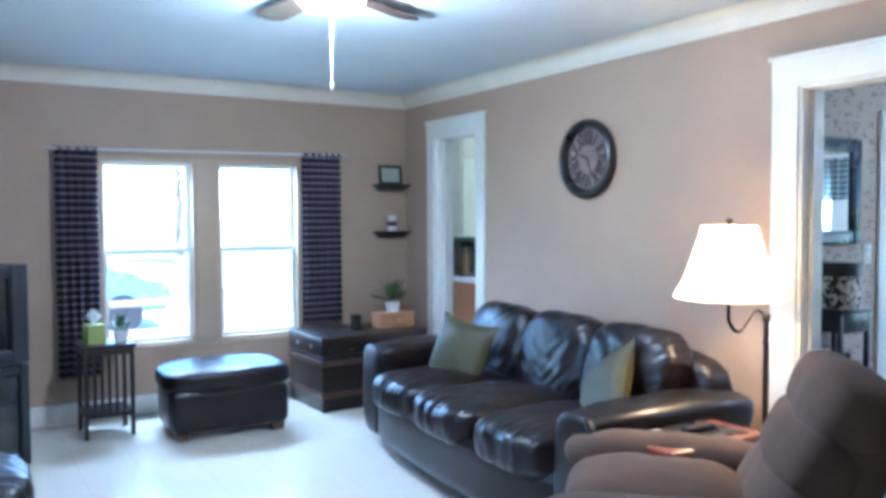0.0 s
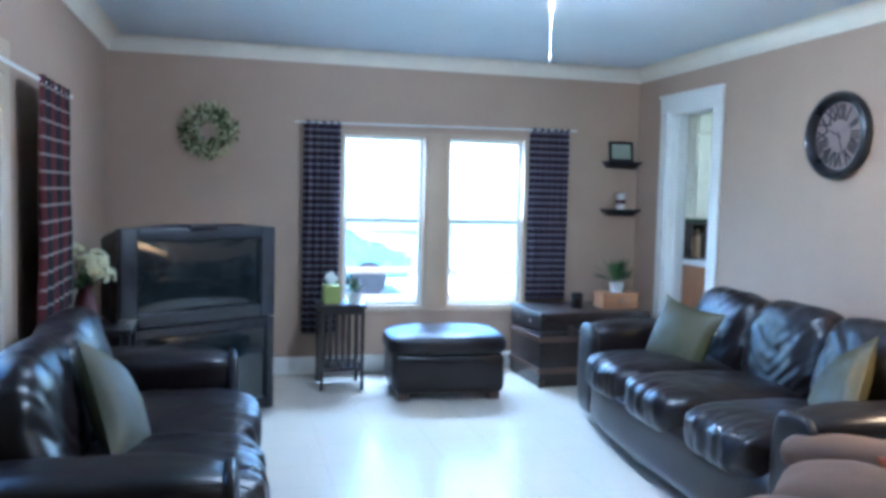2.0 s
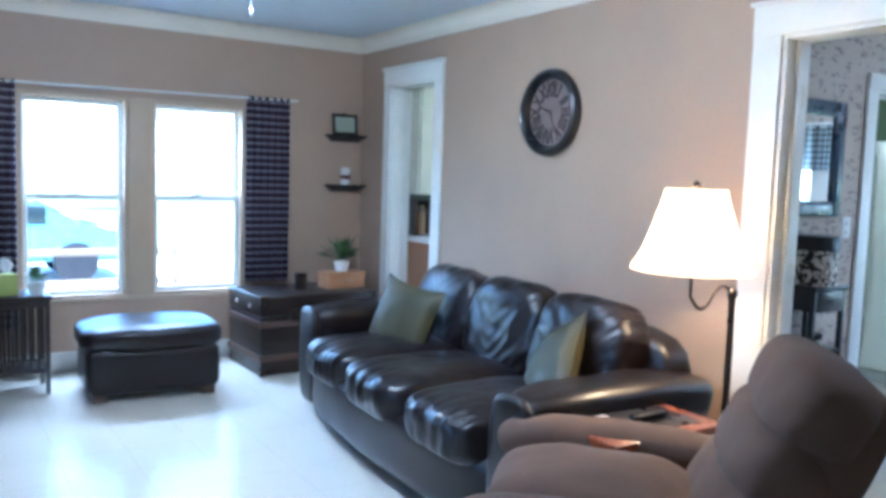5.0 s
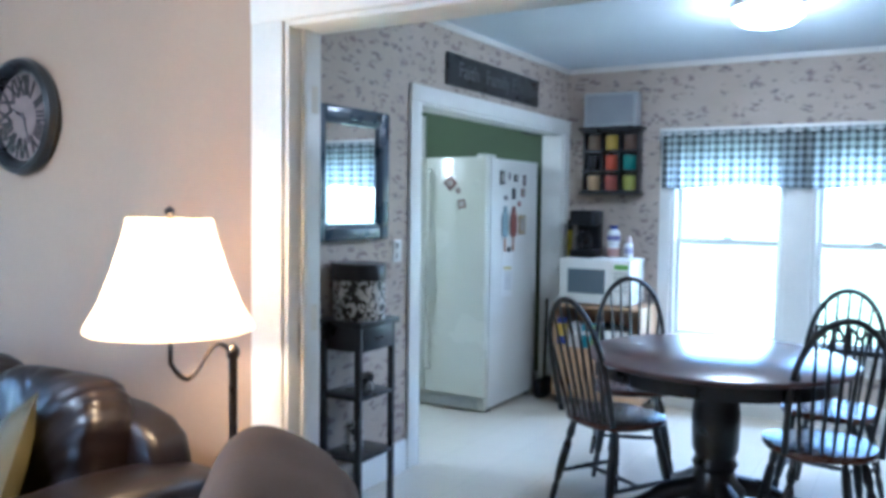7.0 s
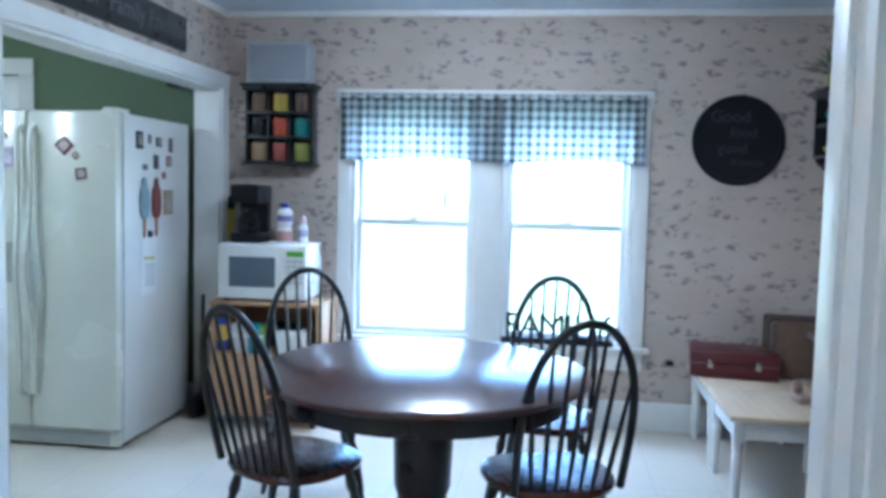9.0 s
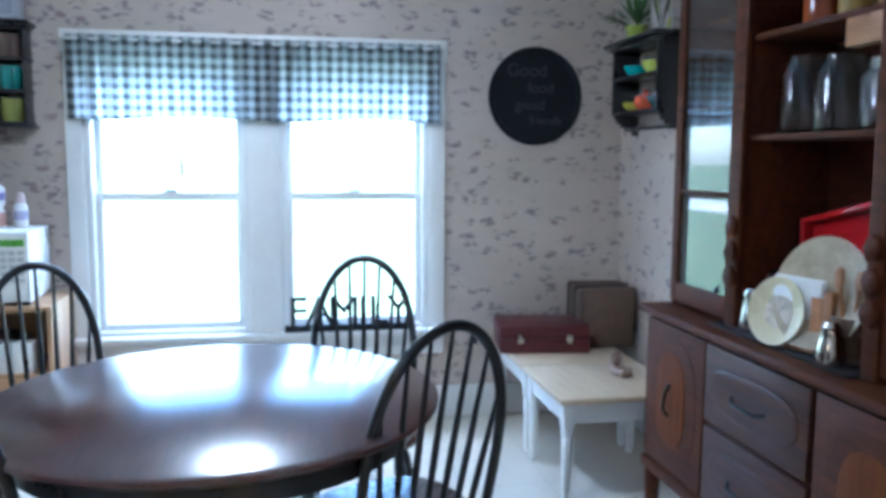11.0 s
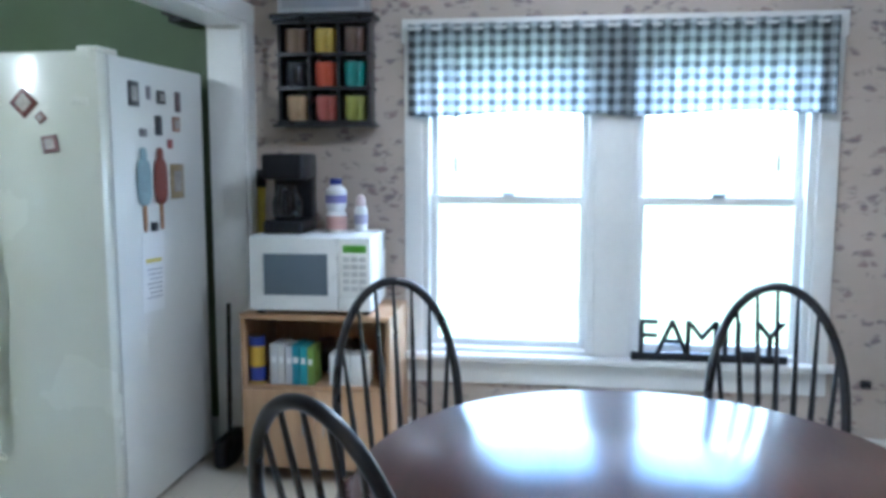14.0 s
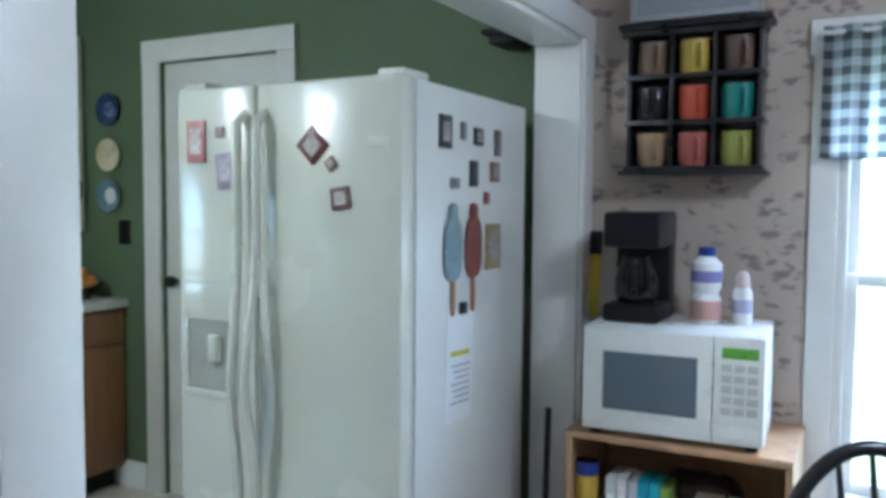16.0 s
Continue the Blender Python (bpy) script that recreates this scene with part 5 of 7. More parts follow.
for r, line in enumerate(COL):
    for k, (nm, c) in enumerate(line):
        mug(f"{nm} glazed mug in the black cubby shelf", c, pose(XE - 0.06, 1.53 + 0.132 * (1 - k), 1.518 + 0.0078 + 0.1457 * (2 - r) - (0.003 if r == 0 else 0), 0, 0, 205) @ Matrix.Diagonal((0.9, 0.9, 0.94, 1.0)))
sb = thing("radio_box", "silver-grey rectangular speaker box on top of the mug shelf", "speaker", pose(XE - 0.075, 1.53, 1.98))
part("case", shape(((-0.06, -0.195, 0), (0.06, 0.195, 0.24)), bevel=0.012), plain("silver_plastic", (0.42, 0.43, 0.45), 0.4, 0.2, vary=0.1), sb)
part("grille", shape(((-0.065, -0.17, 0.02), (-0.058, 0.17, 0.22)), bevel=0.004), GREYPL, sb)

# microwave cart
ct = thing("microwave_cart", "oak-veneer microwave cart with an open shelf and two doors", "cabinet", pose(3.49, 1.50, 0, 0, 0, 0))
CX, CY = 0.20, 0.31
part("top", shape(((-CX - 0.01, -CY - 0.01, 0.70), (CX, CY + 0.01, 0.722)), bevel=0.004), OAK, ct)
for s in (-1, 1):
    part("side_panel", shape(((-CX, s * CY - 0.009, 0.06), (CX, s * CY + 0.009, 0.70)), bevel=0.002), OAK, ct)
part("back_panel", shape(((CX - 0.01, -CY, 0.06), (CX, CY, 0.70))), OAK, ct)
for z in (0.06, 0.40):
    part("shelf", shape(((-CX + 0.005, -CY + 0.009, z), (CX - 0.01, CY - 0.009, z + 0.018)), bevel=0.002), OAK, ct)
for s in (-1, 1):
    y0, y1 = (0.003, CY - 0.004) if s > 0 else (-CY + 0.004, -0.003)
    d = part("door", shape(((-CX - 0.018, y0, 0.07), (-CX - 0.001, y1, 0.405)), bevel=0.003), OAK, ct)
    bm = bmesh.new()
    y = s * 0.045
    tube(bm, [(-CX - 0.018, y, 0.215), (-CX - 0.04, y, 0.225), (-CX - 0.04, y, 0.285), (-CX - 0.018, y, 0.295)], 0.005, 8)
    part("handle", bm, CHROME, d)
    for y in (s * (CY - 0.03),):
        for x in (-CX + 0.03, CX - 0.03):
            bm = bmesh.new()
            spin(bm, [(0.0, -0.012), (0.024, -0.012), (0.024, 0.012), (0.0, 0.012)], (x, y, 0.028), 16, "y")
            tube(bm, [(x, y, 0.028), (x, y, 0.062)], 0.007, 8)
            part("caster", bm, BLACKPL, ct)
SHELF_Z = 0.418
r = random.Random(11)
y = 1.50 + 0.20
for k, (wd, ht, c) in enumerate(((0.035, 0.17, (0.55, 0.55, 0.55)), (0.03, 0.17, (0.6, 0.58, 0.55)), (0.03, 0.165, (0.5, 0.5, 0.52)), (0.035, 0.17, (0.03, 0.25, 0.33)), (0.03, 0.165, (0.05, 0.35, 0.42)), (0.03, 0.16, (0.2, 0.32, 0.06)))):
    bx = thing("food_box", "slim cardboard box standing on the cart shelf", "box", pose(3.37, y - wd / 2, SHELF_Z, 0, 0, r.uniform(-4, 4)), "boxes on the cart shelf")
    mt = plain("printed_card", c, 0.5, vary=0.15, scale=14)
    part("carton", shape(((-0.06, -wd / 2 + 0.001, 0), (0.06, wd / 2 - 0.001, ht)), bevel=0.002), mt, bx)
    part("print_bar", shape(((-0.0615, -wd / 2 + 0.006, ht * 0.55), (-0.06, wd / 2 - 0.006, ht * 0.7))), PAPERW, bx)
    y -= wd
for k, (yy, c, lab) in enumerate(((1.765, (0.62, 0.40, 0.04), "yellow and blue snack tin"),)):
    cn = thing("snack_tin", lab + " at the end of the cart shelf", "tin", pose(3.34, yy, SHELF_Z))
    bm = bmesh.new()
    spin(bm, [(0.0, 0.0), (0.034, 0.0), (0.034, 0.20), (0.0, 0.20)], n=20)
    part("can", bm, plain("yellow_tin", c, 0.35, vary=0.15), cn)
    for za, zb in ((0.01, 0.07), (0.16, 0.2)):
        bm = bmesh.new()
        spin(bm, [(0.0345, za), (0.0355, za), (0.0355, zb), (0.0345, zb)], n=20)
        part("label_band", bm, plain("blue_label", (0.03, 0.05, 0.28), 0.4), cn)
bm = bmesh.new()
puff(bm, (0, 0, 0.08), (0.16, 0.24, 0.16), 3, 10, 0.02, 12)
single("snack_bag", bm, plain("dark_foil", (0.035, 0.025, 0.025), 0.3, 0.3), "dark crumpled snack bag lying on the cart shelf", "bag", pose(3.53, 1.45, SHELF_Z))
for k in range(2):
    bx = single("food_box", shape(((-0.05, -0.04, 0), (0.05, 0.04, 0.13)), bevel=0.002), PAPERW, "small white carton on the cart shelf", "box", pose(3.38, 1.41 - 0.09 * k, SHELF_Z, 0, 0, 3), "boxes on the cart shelf")

MW = pose(3.46, 1.52, 0.722, 0, 0, 3)
mw = thing("microwave", "white countertop microwave oven on the cart", "microwave", MW)
part("body", shape(((-0.16, -0.255, 0.015), (0.19, 0.255, 0.325)), bevel=0.008), MWWHITE, mw)
dr = part("door", shape(((-0.185, -0.115, 0.02), (-0.158, 0.252, 0.322)), bevel=0.006), MWWHITE, mw)
part("door_window", shape(((-0.188, -0.075, 0.085), (-0.184, 0.19, 0.255)), bevel=0.001), MWGLASS, dr, "grey-blue mesh window")
pn = part("control_panel", shape(((-0.185, -0.252, 0.02), (-0.158, -0.118, 0.322)), bevel=0.005), MWWHITE, mw)
part("display", shape(((-0.188, -0.235, 0.262), (-0.184, -0.14, 0.292)), bevel=0.001), plain("green_display", (0.16, 0.42, 0.05), 0.3), pn, "green display")
for rr in range(5):
    for cc in range(3):
        part("button", shape(((-0.188, -0.235 + 0.034 * cc, 0.225 - 0.03 * rr), (-0.184, -0.207 + 0.034 * cc, 0.245 - 0.03 * rr)), bevel=0.001), MWKEY, pn)
part("release_button", shape(((-0.19, -0.235, 0.035), (-0.184, -0.14, 0.072)), bevel=0.002), MWWHITE, pn)
for x in (-0.13, 0.15):
    for y in (-0.22, 0.22):
        part("foot", shape(((x - 0.015, y - 0.015, 0), (x + 0.015, y + 0.015, 0.016))), BLACKPL, mw)

MT = 0.722 + 0.325
cm = thing("coffee_maker", "black drip coffee maker with a glass carafe", "coffee maker", pose(3.50, 1.655, MT, 0, 0, 0))
part("base", shape(((-0.13, -0.085, 0), (0.10, 0.085, 0.055)), bevel=0.012), BLACKPL, cm)
part("tower", shape(((0.02, -0.085, 0.055), (0.10, 0.085, 0.27)), bevel=0.01), BLACKPL, cm)
part("brew_head", shape(((-0.13, -0.088, 0.225), (0.10, 0.088, 0.335)), bevel=0.016), BLACKPL, cm)
ca = bmesh.new()
spin(ca, [(0.0, 0.058), (0.055, 0.058), (0.066, 0.08), (0.066, 0.13), (0.045, 0.185), (0.045, 0.2), (0.042, 0.2), (0.042, 0.185), (0.062, 0.13), (0.062, 0.082), (0.0, 0.062)], (-0.05, 0, 0), 24)
cf = part("carafe", ca, plain("dark_carafe_glass", (0.008, 0.007, 0.007), 0.1, vary=0.2, bump=0), cm)
bm = bmesh.new()
spin(bm, [(0.0, 0.062), (0.058, 0.064), (0.061, 0.11), (0.0, 0.112)], (-0.05, 0, 0), 24)
part("coffee", bm, plain("coffee", (0.01, 0.005, 0.003), 0.1, bump=0), cf)
bm = bmesh.new()
tube(bm, [(-0.11, -0.01, 0.185), (-0.15, -0.02, 0.18), (-0.155, -0.02, 0.11), (-0.115, -0.01, 0.09)], 0.008, 8)
part("handle", bm, BLACKPL, cf)
bt = thing("creamer_bottle", "white and pink creamer bottle with a blue cap", "bottle", pose(3.50, 1.455, MT))
bm = bmesh.new()
spin(bm, [(0.0, 0.0), (0.042, 0.0), (0.045, 0.01), (0.045, 0.07), (0.036, 0.09), (0.044, 0.11), (0.045, 0.18), (0.02, 0.205), (0.0, 0.205)], n=24)
part("bottle", bm, PAPERW, bt)
bm = bmesh.new()
spin(bm, [(0.0455, 0.012), (0.0462, 0.012), (0.0462, 0.07), (0.0455, 0.07)], n=24)
part("lower_label", bm, plain("pink_label", (0.55, 0.33, 0.28), 0.5), bt)
bm = bmesh.new()
spin(bm, [(0.0455, 0.125), (0.0464, 0.125), (0.0464, 0.16), (0.0455, 0.16)], n=24)
part("upper_label", bm, plain("violet_label", (0.20, 0.18, 0.40), 0.5), bt)
bm = bmesh.new()
spin(bm, [(0.022, 0.203), (0.026, 0.205), (0.026, 0.23), (0.0, 0.232)], n=20)
part("cap", bm, plain("blue_cap", (0.03, 0.05, 0.30), 0.35), bt)
bt = thing("small_bottle", "small white bottle with a pale cap", "bottle", pose(3.53, 1.355, MT))
bm = bmesh.new()
spin(bm, [(0.0, 0.0), (0.027, 0.0), (0.029, 0.008), (0.029, 0.095), (0.022, 0.11), (0.0, 0.11)], n=20)
part("bottle", bm, PAPERW, bt)
bm = bmesh.new()
spin(bm, [(0.021, 0.108), (0.021, 0.14), (0.012, 0.158), (0.0, 0.16)], n=20)
part("cap", bm, plain("pale_pink_cap", (0.66, 0.52, 0.50), 0.4), bt)
bm = bmesh.new()
spin(bm, [(0.0292, 0.035), (0.030, 0.035), (0.030, 0.075), (0.0292, 0.075)], n=20)
part("label", bm, plain("lilac_label", (0.42, 0.40, 0.55), 0.5), bt)

fs = thing("fly_swatter", "yellow fly swatter with a black head hanging by the opening", "fly swatter", pose(XE - 0.012, 1.866, 1.01, 2, 0, 0))
part("strip", shape(((-0.006, -0.02, 0.0), (0.0, 0.02, 0.22)), bevel=0.002), plain("yellow_plastic", (0.55, 0.42, 0.03), 0.4), fs)
part("grip", shape(((-0.012, -0.022, 0.22), (0.0, 0.022, 0.30)), bevel=0.004), BLACKPL, fs)

# added black broom shape that stands for the dark gap beside the fridge
br = thing("broom", "black broom-shaped filler that darkens the gap beside the fridge", "broom", pose(3.47, 1.955, 0))
bm = bmesh.new()
tube(bm, [(0, 0, 0.10), (0.03, 0.0, 0.72)], 0.011, 8)
part("handle", bm, IRON, br)
bm = bmesh.new()
puff(bm, (0, 0, 0.07), (0.26, 0.06, 0.14), 4, 8, 0.008, 20)
part("gap_filler", bm, BLACKPL, br)

# low white tables
def low_table(m, w, d, lab):
    t = thing("low_table", lab, "table", m, "white low tables")
    part("tabletop", shape(((-w / 2, -d / 2, 0.40), (w / 2, d / 2, 0.425)), bevel=0.006), PINE, t, "pale varnished pine top")
    part("apron", shape(((-w / 2 + 0.03, -d / 2 + 0.03, 0.315), (w / 2 - 0.03, -d / 2 + 0.05, 0.40)), ((-w / 2 + 0.03, d / 2 - 0.05, 0.315), (w / 2 - 0.03, d / 2 - 0.03, 0.40)),
         ((-w / 2 + 0.03, -d / 2 + 0.05, 0.315), (-w / 2 + 0.05, d / 2 - 0.05, 0.40)), ((w / 2 - 0.05, -d / 2 + 0.05, 0.315), (w / 2 - 0.03, d / 2 - 0.05, 0.40)), bevel=0.003), WHITE, t)
    for sx in (-1, 1):
        for sy in (-1, 1):
            bm = bmesh.new()
            c = (sx * (w / 2 - 0.045), sy * (d / 2 - 0.045), 0)
            block(bm, (c[0] - 0.025, c[1] - 0.025, 0.30), (c[0] + 0.025, c[1] + 0.025, 0.40), 0.003)
            spin(bm, [(0.013, 0.0), (0.018, 0.02), (0.022, 0.2), (0.025, 0.245), (0.02, 0.258), (0.027, 0.272), (0.027, 0.30), (0.0, 0.30)], c, 14)
            part("leg", bm, WHITE, t)


low_table(pose(2.80, -1.17, 0), 0.54, 0.56, "white low table with a pale wooden top beside the hutch")
low_table(pose(3.36, -1.17, 0), 0.56, 0.56, "white low table with a pale wooden top against the wall")
bx = thing("keepsake_case", "burgundy leatherette case lying flat on the low table", "case", pose(3.43, -1.085, 0.425, 0, 0, -8))
part("tray", shape(((-0.15, -0.22, 0), (0.15, 0.22, 0.07)), bevel=0.006), BURG, bx)
part("lid", shape(((-0.152, -0.222, 0.073), (0.152, 0.222, 0.135)), bevel=0.008), BURG, bx)
for y in (-0.12, 0.12):
    part("latch", shape(((-0.157, y - 0.015, 0.05), (-0.15, y + 0.015, 0.095)), bevel=0.002), CHROME, bx)
for k, (c, h) in enumerate((((0.10, 0.055, 0.03), 0.31), ((0.16, 0.11, 0.07), 0.30), ((0.07, 0.045, 0.035), 0.31), ((0.2, 0.14, 0.09), 0.29), ((0.13, 0.08, 0.05), 0.30))):
    bk = thing("album", "old brown record album standing on the low table", "album", pose(3.56 - 0.045 * k, -1.42, 0.425, 0, 0, 2 * k - 4), "old albums")
    part("cover", shape(((-0.019, -0.14, 0), (0.019, 0.14, h)), bevel=0.003), plain("worn_cloth", c, 0.7, vary=0.35, scale=16), bk)
    part("spine", shape(((-0.02, 0.138, 0.01), (0.02, 0.146, h - 0.01)), bevel=0.003), plain("worn_spine", tuple(q * 0.6 for q in c), 0.6, vary=0.3), bk)
hd = thing("figurine", "small brown and white ceramic figurine on the low table", "figurine", pose(2.86, -1.28, 0.425))
bm = bmesh.new()
puff(bm, (0, 0, 0.02), (0.14, 0.08, 0.04), 3, 8, 0.012, 20)
puff(bm, (0.03, 0.01, 0.06), (0.05, 0.05, 0.08), 2.5, 8, 0.008, 25)
part("body", bm, plain("mottled_glaze", (0.3, 0.2, 0.14), 0.3, vary=0.6, scale=30), hd)
lm = thing("paper_bag", "white paper bag with a dark flap behind the table", "bag", pose(2.66, -1.44, 0.425, 0, 0, 12))
part("sack", shape(((-0.07, -0.05, 0), (0.07, 0.05, 0.24)), bevel=0.01), PAPERW, lm)
part("flap", shape(((-0.08, -0.06, 0.24), (0.08, 0.06, 0.275)), bevel=0.008), BLACKPL, lm)

# black wall shelf with bowls
WS = pose(3.24, YD0, 1.59)
ws = thing("bowl_shelf", "black wooden wall shelf holding coloured bowls", "shelf", WS)
for x in (-0.25, 0.25):
    bm = shape(((x - 0.009, 0.0, 0.0), (x + 0.009, 0.14, 0.33)), bevel=0.002)
    for k in range(6):
        block(bm, (x - 0.009, 0.0, -0.02 * (k + 1)), (x + 0.009, 0.13 - 0.004 * (k + 1) ** 2, -0.02 * k))
    part("side_panel", bm, BLACK, ws)
for z in (0.0, 0.165):
    part("shelf", shape(((-0.241, 0.0, z), (0.241, 0.14, z + 0.014)), bevel=0.002), BLACK, ws)
part("cornice", shape(((-0.30, 0.0, 0.33), (0.30, 0.18, 0.352)), ((-0.27, 0.0, 0.31), (0.27, 0.155, 0.33)), bevel=0.006), BLACK, ws)
bm = bmesh.new()
tube(bm, [(-0.25, 0.07, -0.07), (0.25, 0.07, -0.07)], 0.008, 8)
part("towel_bar", bm, BLACK, ws)


def bowl(label, colour, m, r=0.055, h=0.05):
    bm = bmesh.new()
    spin(bm, [(0.0, 0.0), (r * 0.5, 0.0), (r * 0.55, 0.006), (r * 0.9, h * 0.6), (r, h), (r * 0.93, h), (r * 0.8, h * 0.6), (0.0, 0.012)], n=28)
    return single("bowl", bm, plain("bowl_glaze", colour, 0.2, vary=0.08, bump=0.0, coat=0.4), label, "bowl", m, "coloured bowls")


bowl("turquoise glazed bowl on the black wall shelf", (0.03, 0.30, 0.30), pose(3.36, YD0 + 0.07, 1.769), 0.065, 0.055)
bowl("lime green glazed bowl on the black wall shelf", (0.42, 0.46, 0.06), pose(3.17, YD0 + 0.07, 1.769), 0.06, 0.06)
bowl("yellow glazed bowl on the black wall shelf", (0.50, 0.42, 0.06), pose(3.38, YD0 + 0.07, 1.604), 0.06, 0.045)
bowl("dark teal bowl on the black wall shelf", (0.015, 0.05, 0.05), pose(3.10, YD0 + 0.07, 1.604), 0.06, 0.06)
tp = thing("teapot", "small orange-red glazed teapot on the wall shelf", "teapot", pose(3.24, YD0 + 0.075, 1.604))
ORANGE = plain("orange_glaze", (0.62, 0.10, 0.035), 0.2, vary=0.06, bump=0.0, coat=0.4)
bm = bmesh.new()
spin(bm, [(0.0, 0.0), (0.035, 0.0), (0.055, 0.03), (0.05, 0.065), (0.025, 0.08), (0.0, 0.085)], n=24)
part("pot", bm, ORANGE, tp)
bm = bmesh.new()
tube(bm, [(0.045, 0, 0.03), (0.08, 0, 0.05), (0.09, 0, 0.075)], [0.012, 0.009, 0.006], 8)
part("spout", bm, ORANGE, tp)
bm = bmesh.new()
spin(bm, [(0.0, 0.083), (0.012, 0.087), (0.012, 0.098), (0.0, 0.102)], n=12)
part("lid", bm, ORANGE, tp)
sprout("shelf_plant", "yellow-green leafy plant in a lime pot on top of the shelf", pose(3.34, YD0 + 0.09, 1.942), 0.055, 0.07, 0.09, 50, 21, plain("lime_pot", (0.36, 0.42, 0.06), 0.3))
bm = bmesh.new()
spin(bm, [(0.0, 0.0), (0.05, 0.0), (0.052, 0.13), (0.04, 0.15), (0.04, 0.17), (0.034, 0.17), (0.0, 0.01)], n=20)
single("glass_jar", bm, JAR, "clear glass jar on top of the wall shelf", "jar", pose(3.07, YD0 + 0.09, 1.942), "clear jars")

# hutch
HX0, HX1, HY0, HY1 = 0.91, 2.41, -1.58, -1.18
HC = 0.83
hu = thing("china_hutch", "carved dark walnut china hutch with glass doors", "hutch", pose(0, 0, 0))
part("base_body", shape(((HX0 + 0.02, HY0, 0.24), (HX1 - 0.02, HY1 + -0.012, HC - 0.03)), bevel=0.004), WALNUT, hu)
part("counter", shape(((HX0 - 0.02, HY0, HC - 0.03), (HX1 + 0.02, HY1 + 0.03, HC)), bevel=0.01), WALNUT, hu)
part("bottom_rail", shape(((HX0 + 0.01, HY0, 0.20), (HX1 - 0.01, HY1 + 0.01, 0.245)), bevel=0.008), WALNUT, hu)
for x in (HX0 + 0.04, HX1 - 0.04):
    for y in (HY0 + 0.05, HY1 - 0.03):
        bm = bmesh.new()
        spin(bm, [(0.018, 0.0), (0.024, 0.03), (0.032, 0.2), (0.0, 0.2)], (x, y, 0), 12)
        part("leg", bm, WALNUT, hu)
third = (HX1 - HX0 - 0.06) / 3
for k in (0, 2):
    a = HX0 + 0.03 + third * k + (0.0 if k == 0 else 0.04)
    b = a + third - 0.04
    d = part("lower_door", shape(((a + 0.006, HY1 - 0.012, 0.26), (b - 0.006, HY1 + 0.008, HC - 0.045)), bevel=0.004), WALNUT, hu)
    for inset, lift, mt in ((0.05, 0.010, WALNUT), (0.115, 0.016, AMBER)):
        bm = bmesh.new()
        cx, cz = (a + b) / 2, (0.26 + HC - 0.045) / 2
        w2, h2 = (b - a) / 2 - inset, (HC - 0.305) / 2 - inset * 0.8
        n = 28
        outer = []
        for s, y in ((1.0, HY1 + 0.006), (1.0, HY1 + lift), (0.9, HY1 + lift + 0.003)):
            outer.append([bm.verts.new((cx + s * w2 * math.copysign(abs(math.cos(q)) ** 0.8, math.cos(q)), y, cz + s * h2 * math.copysign(abs(math.sin(q)) ** 0.7, math.sin(q)))) for q in (2 * math.pi * j / n for j in range(n))])
        for p, q in zip(outer, outer[1:]):
            for j in range(n):
                bm.faces.new((p[j], p[(j + 1) % n], q[(j + 1) % n], q[j]))
        bm.faces.new(outer[-1])
        part("carved_panel", bm, mt, d)
    bm = bmesh.new()
    tube(bm, [(cx, HY1 + 0.02, cz - 0.06), (cx + 0.008, HY1 + 0.04, cz - 0.03), (cx - 0.008, HY1 + 0.04, cz + 0.03), (cx, HY1 + 0.02, cz + 0.06)], 0.007, 8)
    part("pull", bm, STEEL, d)
a, b = HX0 + 0.03 + third, HX0 + 0.03 + 2 * third + 0.04 - 0.04
for z0, z1 in ((0.265, 0.515), (0.53, HC - 0.045)):
    d = part("drawer", shape(((a - 0.03, HY1 - 0.012, z0), (b + 0.03, HY1 + 0.012, z1)), bevel=0.006), GRAIN_X, hu)
    bm = bmesh.new()
    zc = (z0 + z1) / 2
    puff(bm, ((a + b) / 2, HY1 + 0.013, zc), (b - a - 0.02, 0.02, (z1 - z0) * 0.62), 2.6, 10)
    part("carved_panel", bm, GRAIN_X, d)
    bm = bmesh.new()
    xm = (a + b) / 2
    tube(bm, [(xm - 0.09, HY1 + 0.02, zc), (xm - 0.06, HY1 + 0.04, zc - 0.012), (xm + 0.06, HY1 + 0.04, zc - 0.012), (xm + 0.09, HY1 + 0.02, zc)], 0.006, 8)
    part("pull", bm, IRON, d)
UY = -1.27
HT = 2.08
part("upper_side", shape(((HX0 + 0.02, HY0, HC), (HX0 + 0.04, UY, HT)), bevel=0.003), WALNUT, hu)
part("upper_side", shape(((HX1 - 0.04, HY0, HC), (HX1 - 0.02, UY, HT)), bevel=0.003), WALNUT, hu)
IX0, IX1 = 1.285, 1.93
for x in (IX0, IX1):
    part("upright", shape(((x - 0.012, HY0 + 0.01, HC), (x + 0.012, UY, HT)), bevel=0.003), WALNUT, hu)
    bm = shape(((x - 0.03, UY, HC), (x + 0.03, UY + 0.025, HT - 0.06)), bevel=0.006)
    for z in (1.0, 1.08, 1.16):
        puff(bm, (x, UY + 0.03, z), (0.055, 0.03, 0.07), 2.5, 6, 0.006, 40, seed=z)
    part("carved_pilaster", bm, WALNUT, hu)
part("back_board", shape(((HX0 + 0.04, HY0, HC), (HX1 - 0.04, HY0 + 0.01, HT))), WALNUT, hu)
part("crown", shape(((HX0 - 0.02, HY0, HT), (HX1 + 0.02, UY + 0.06, HT + 0.05)), ((HX0, HY0, HT - 0.05), (HX1, UY + 0.03, HT)), bevel=0.012), WALNUT, hu)
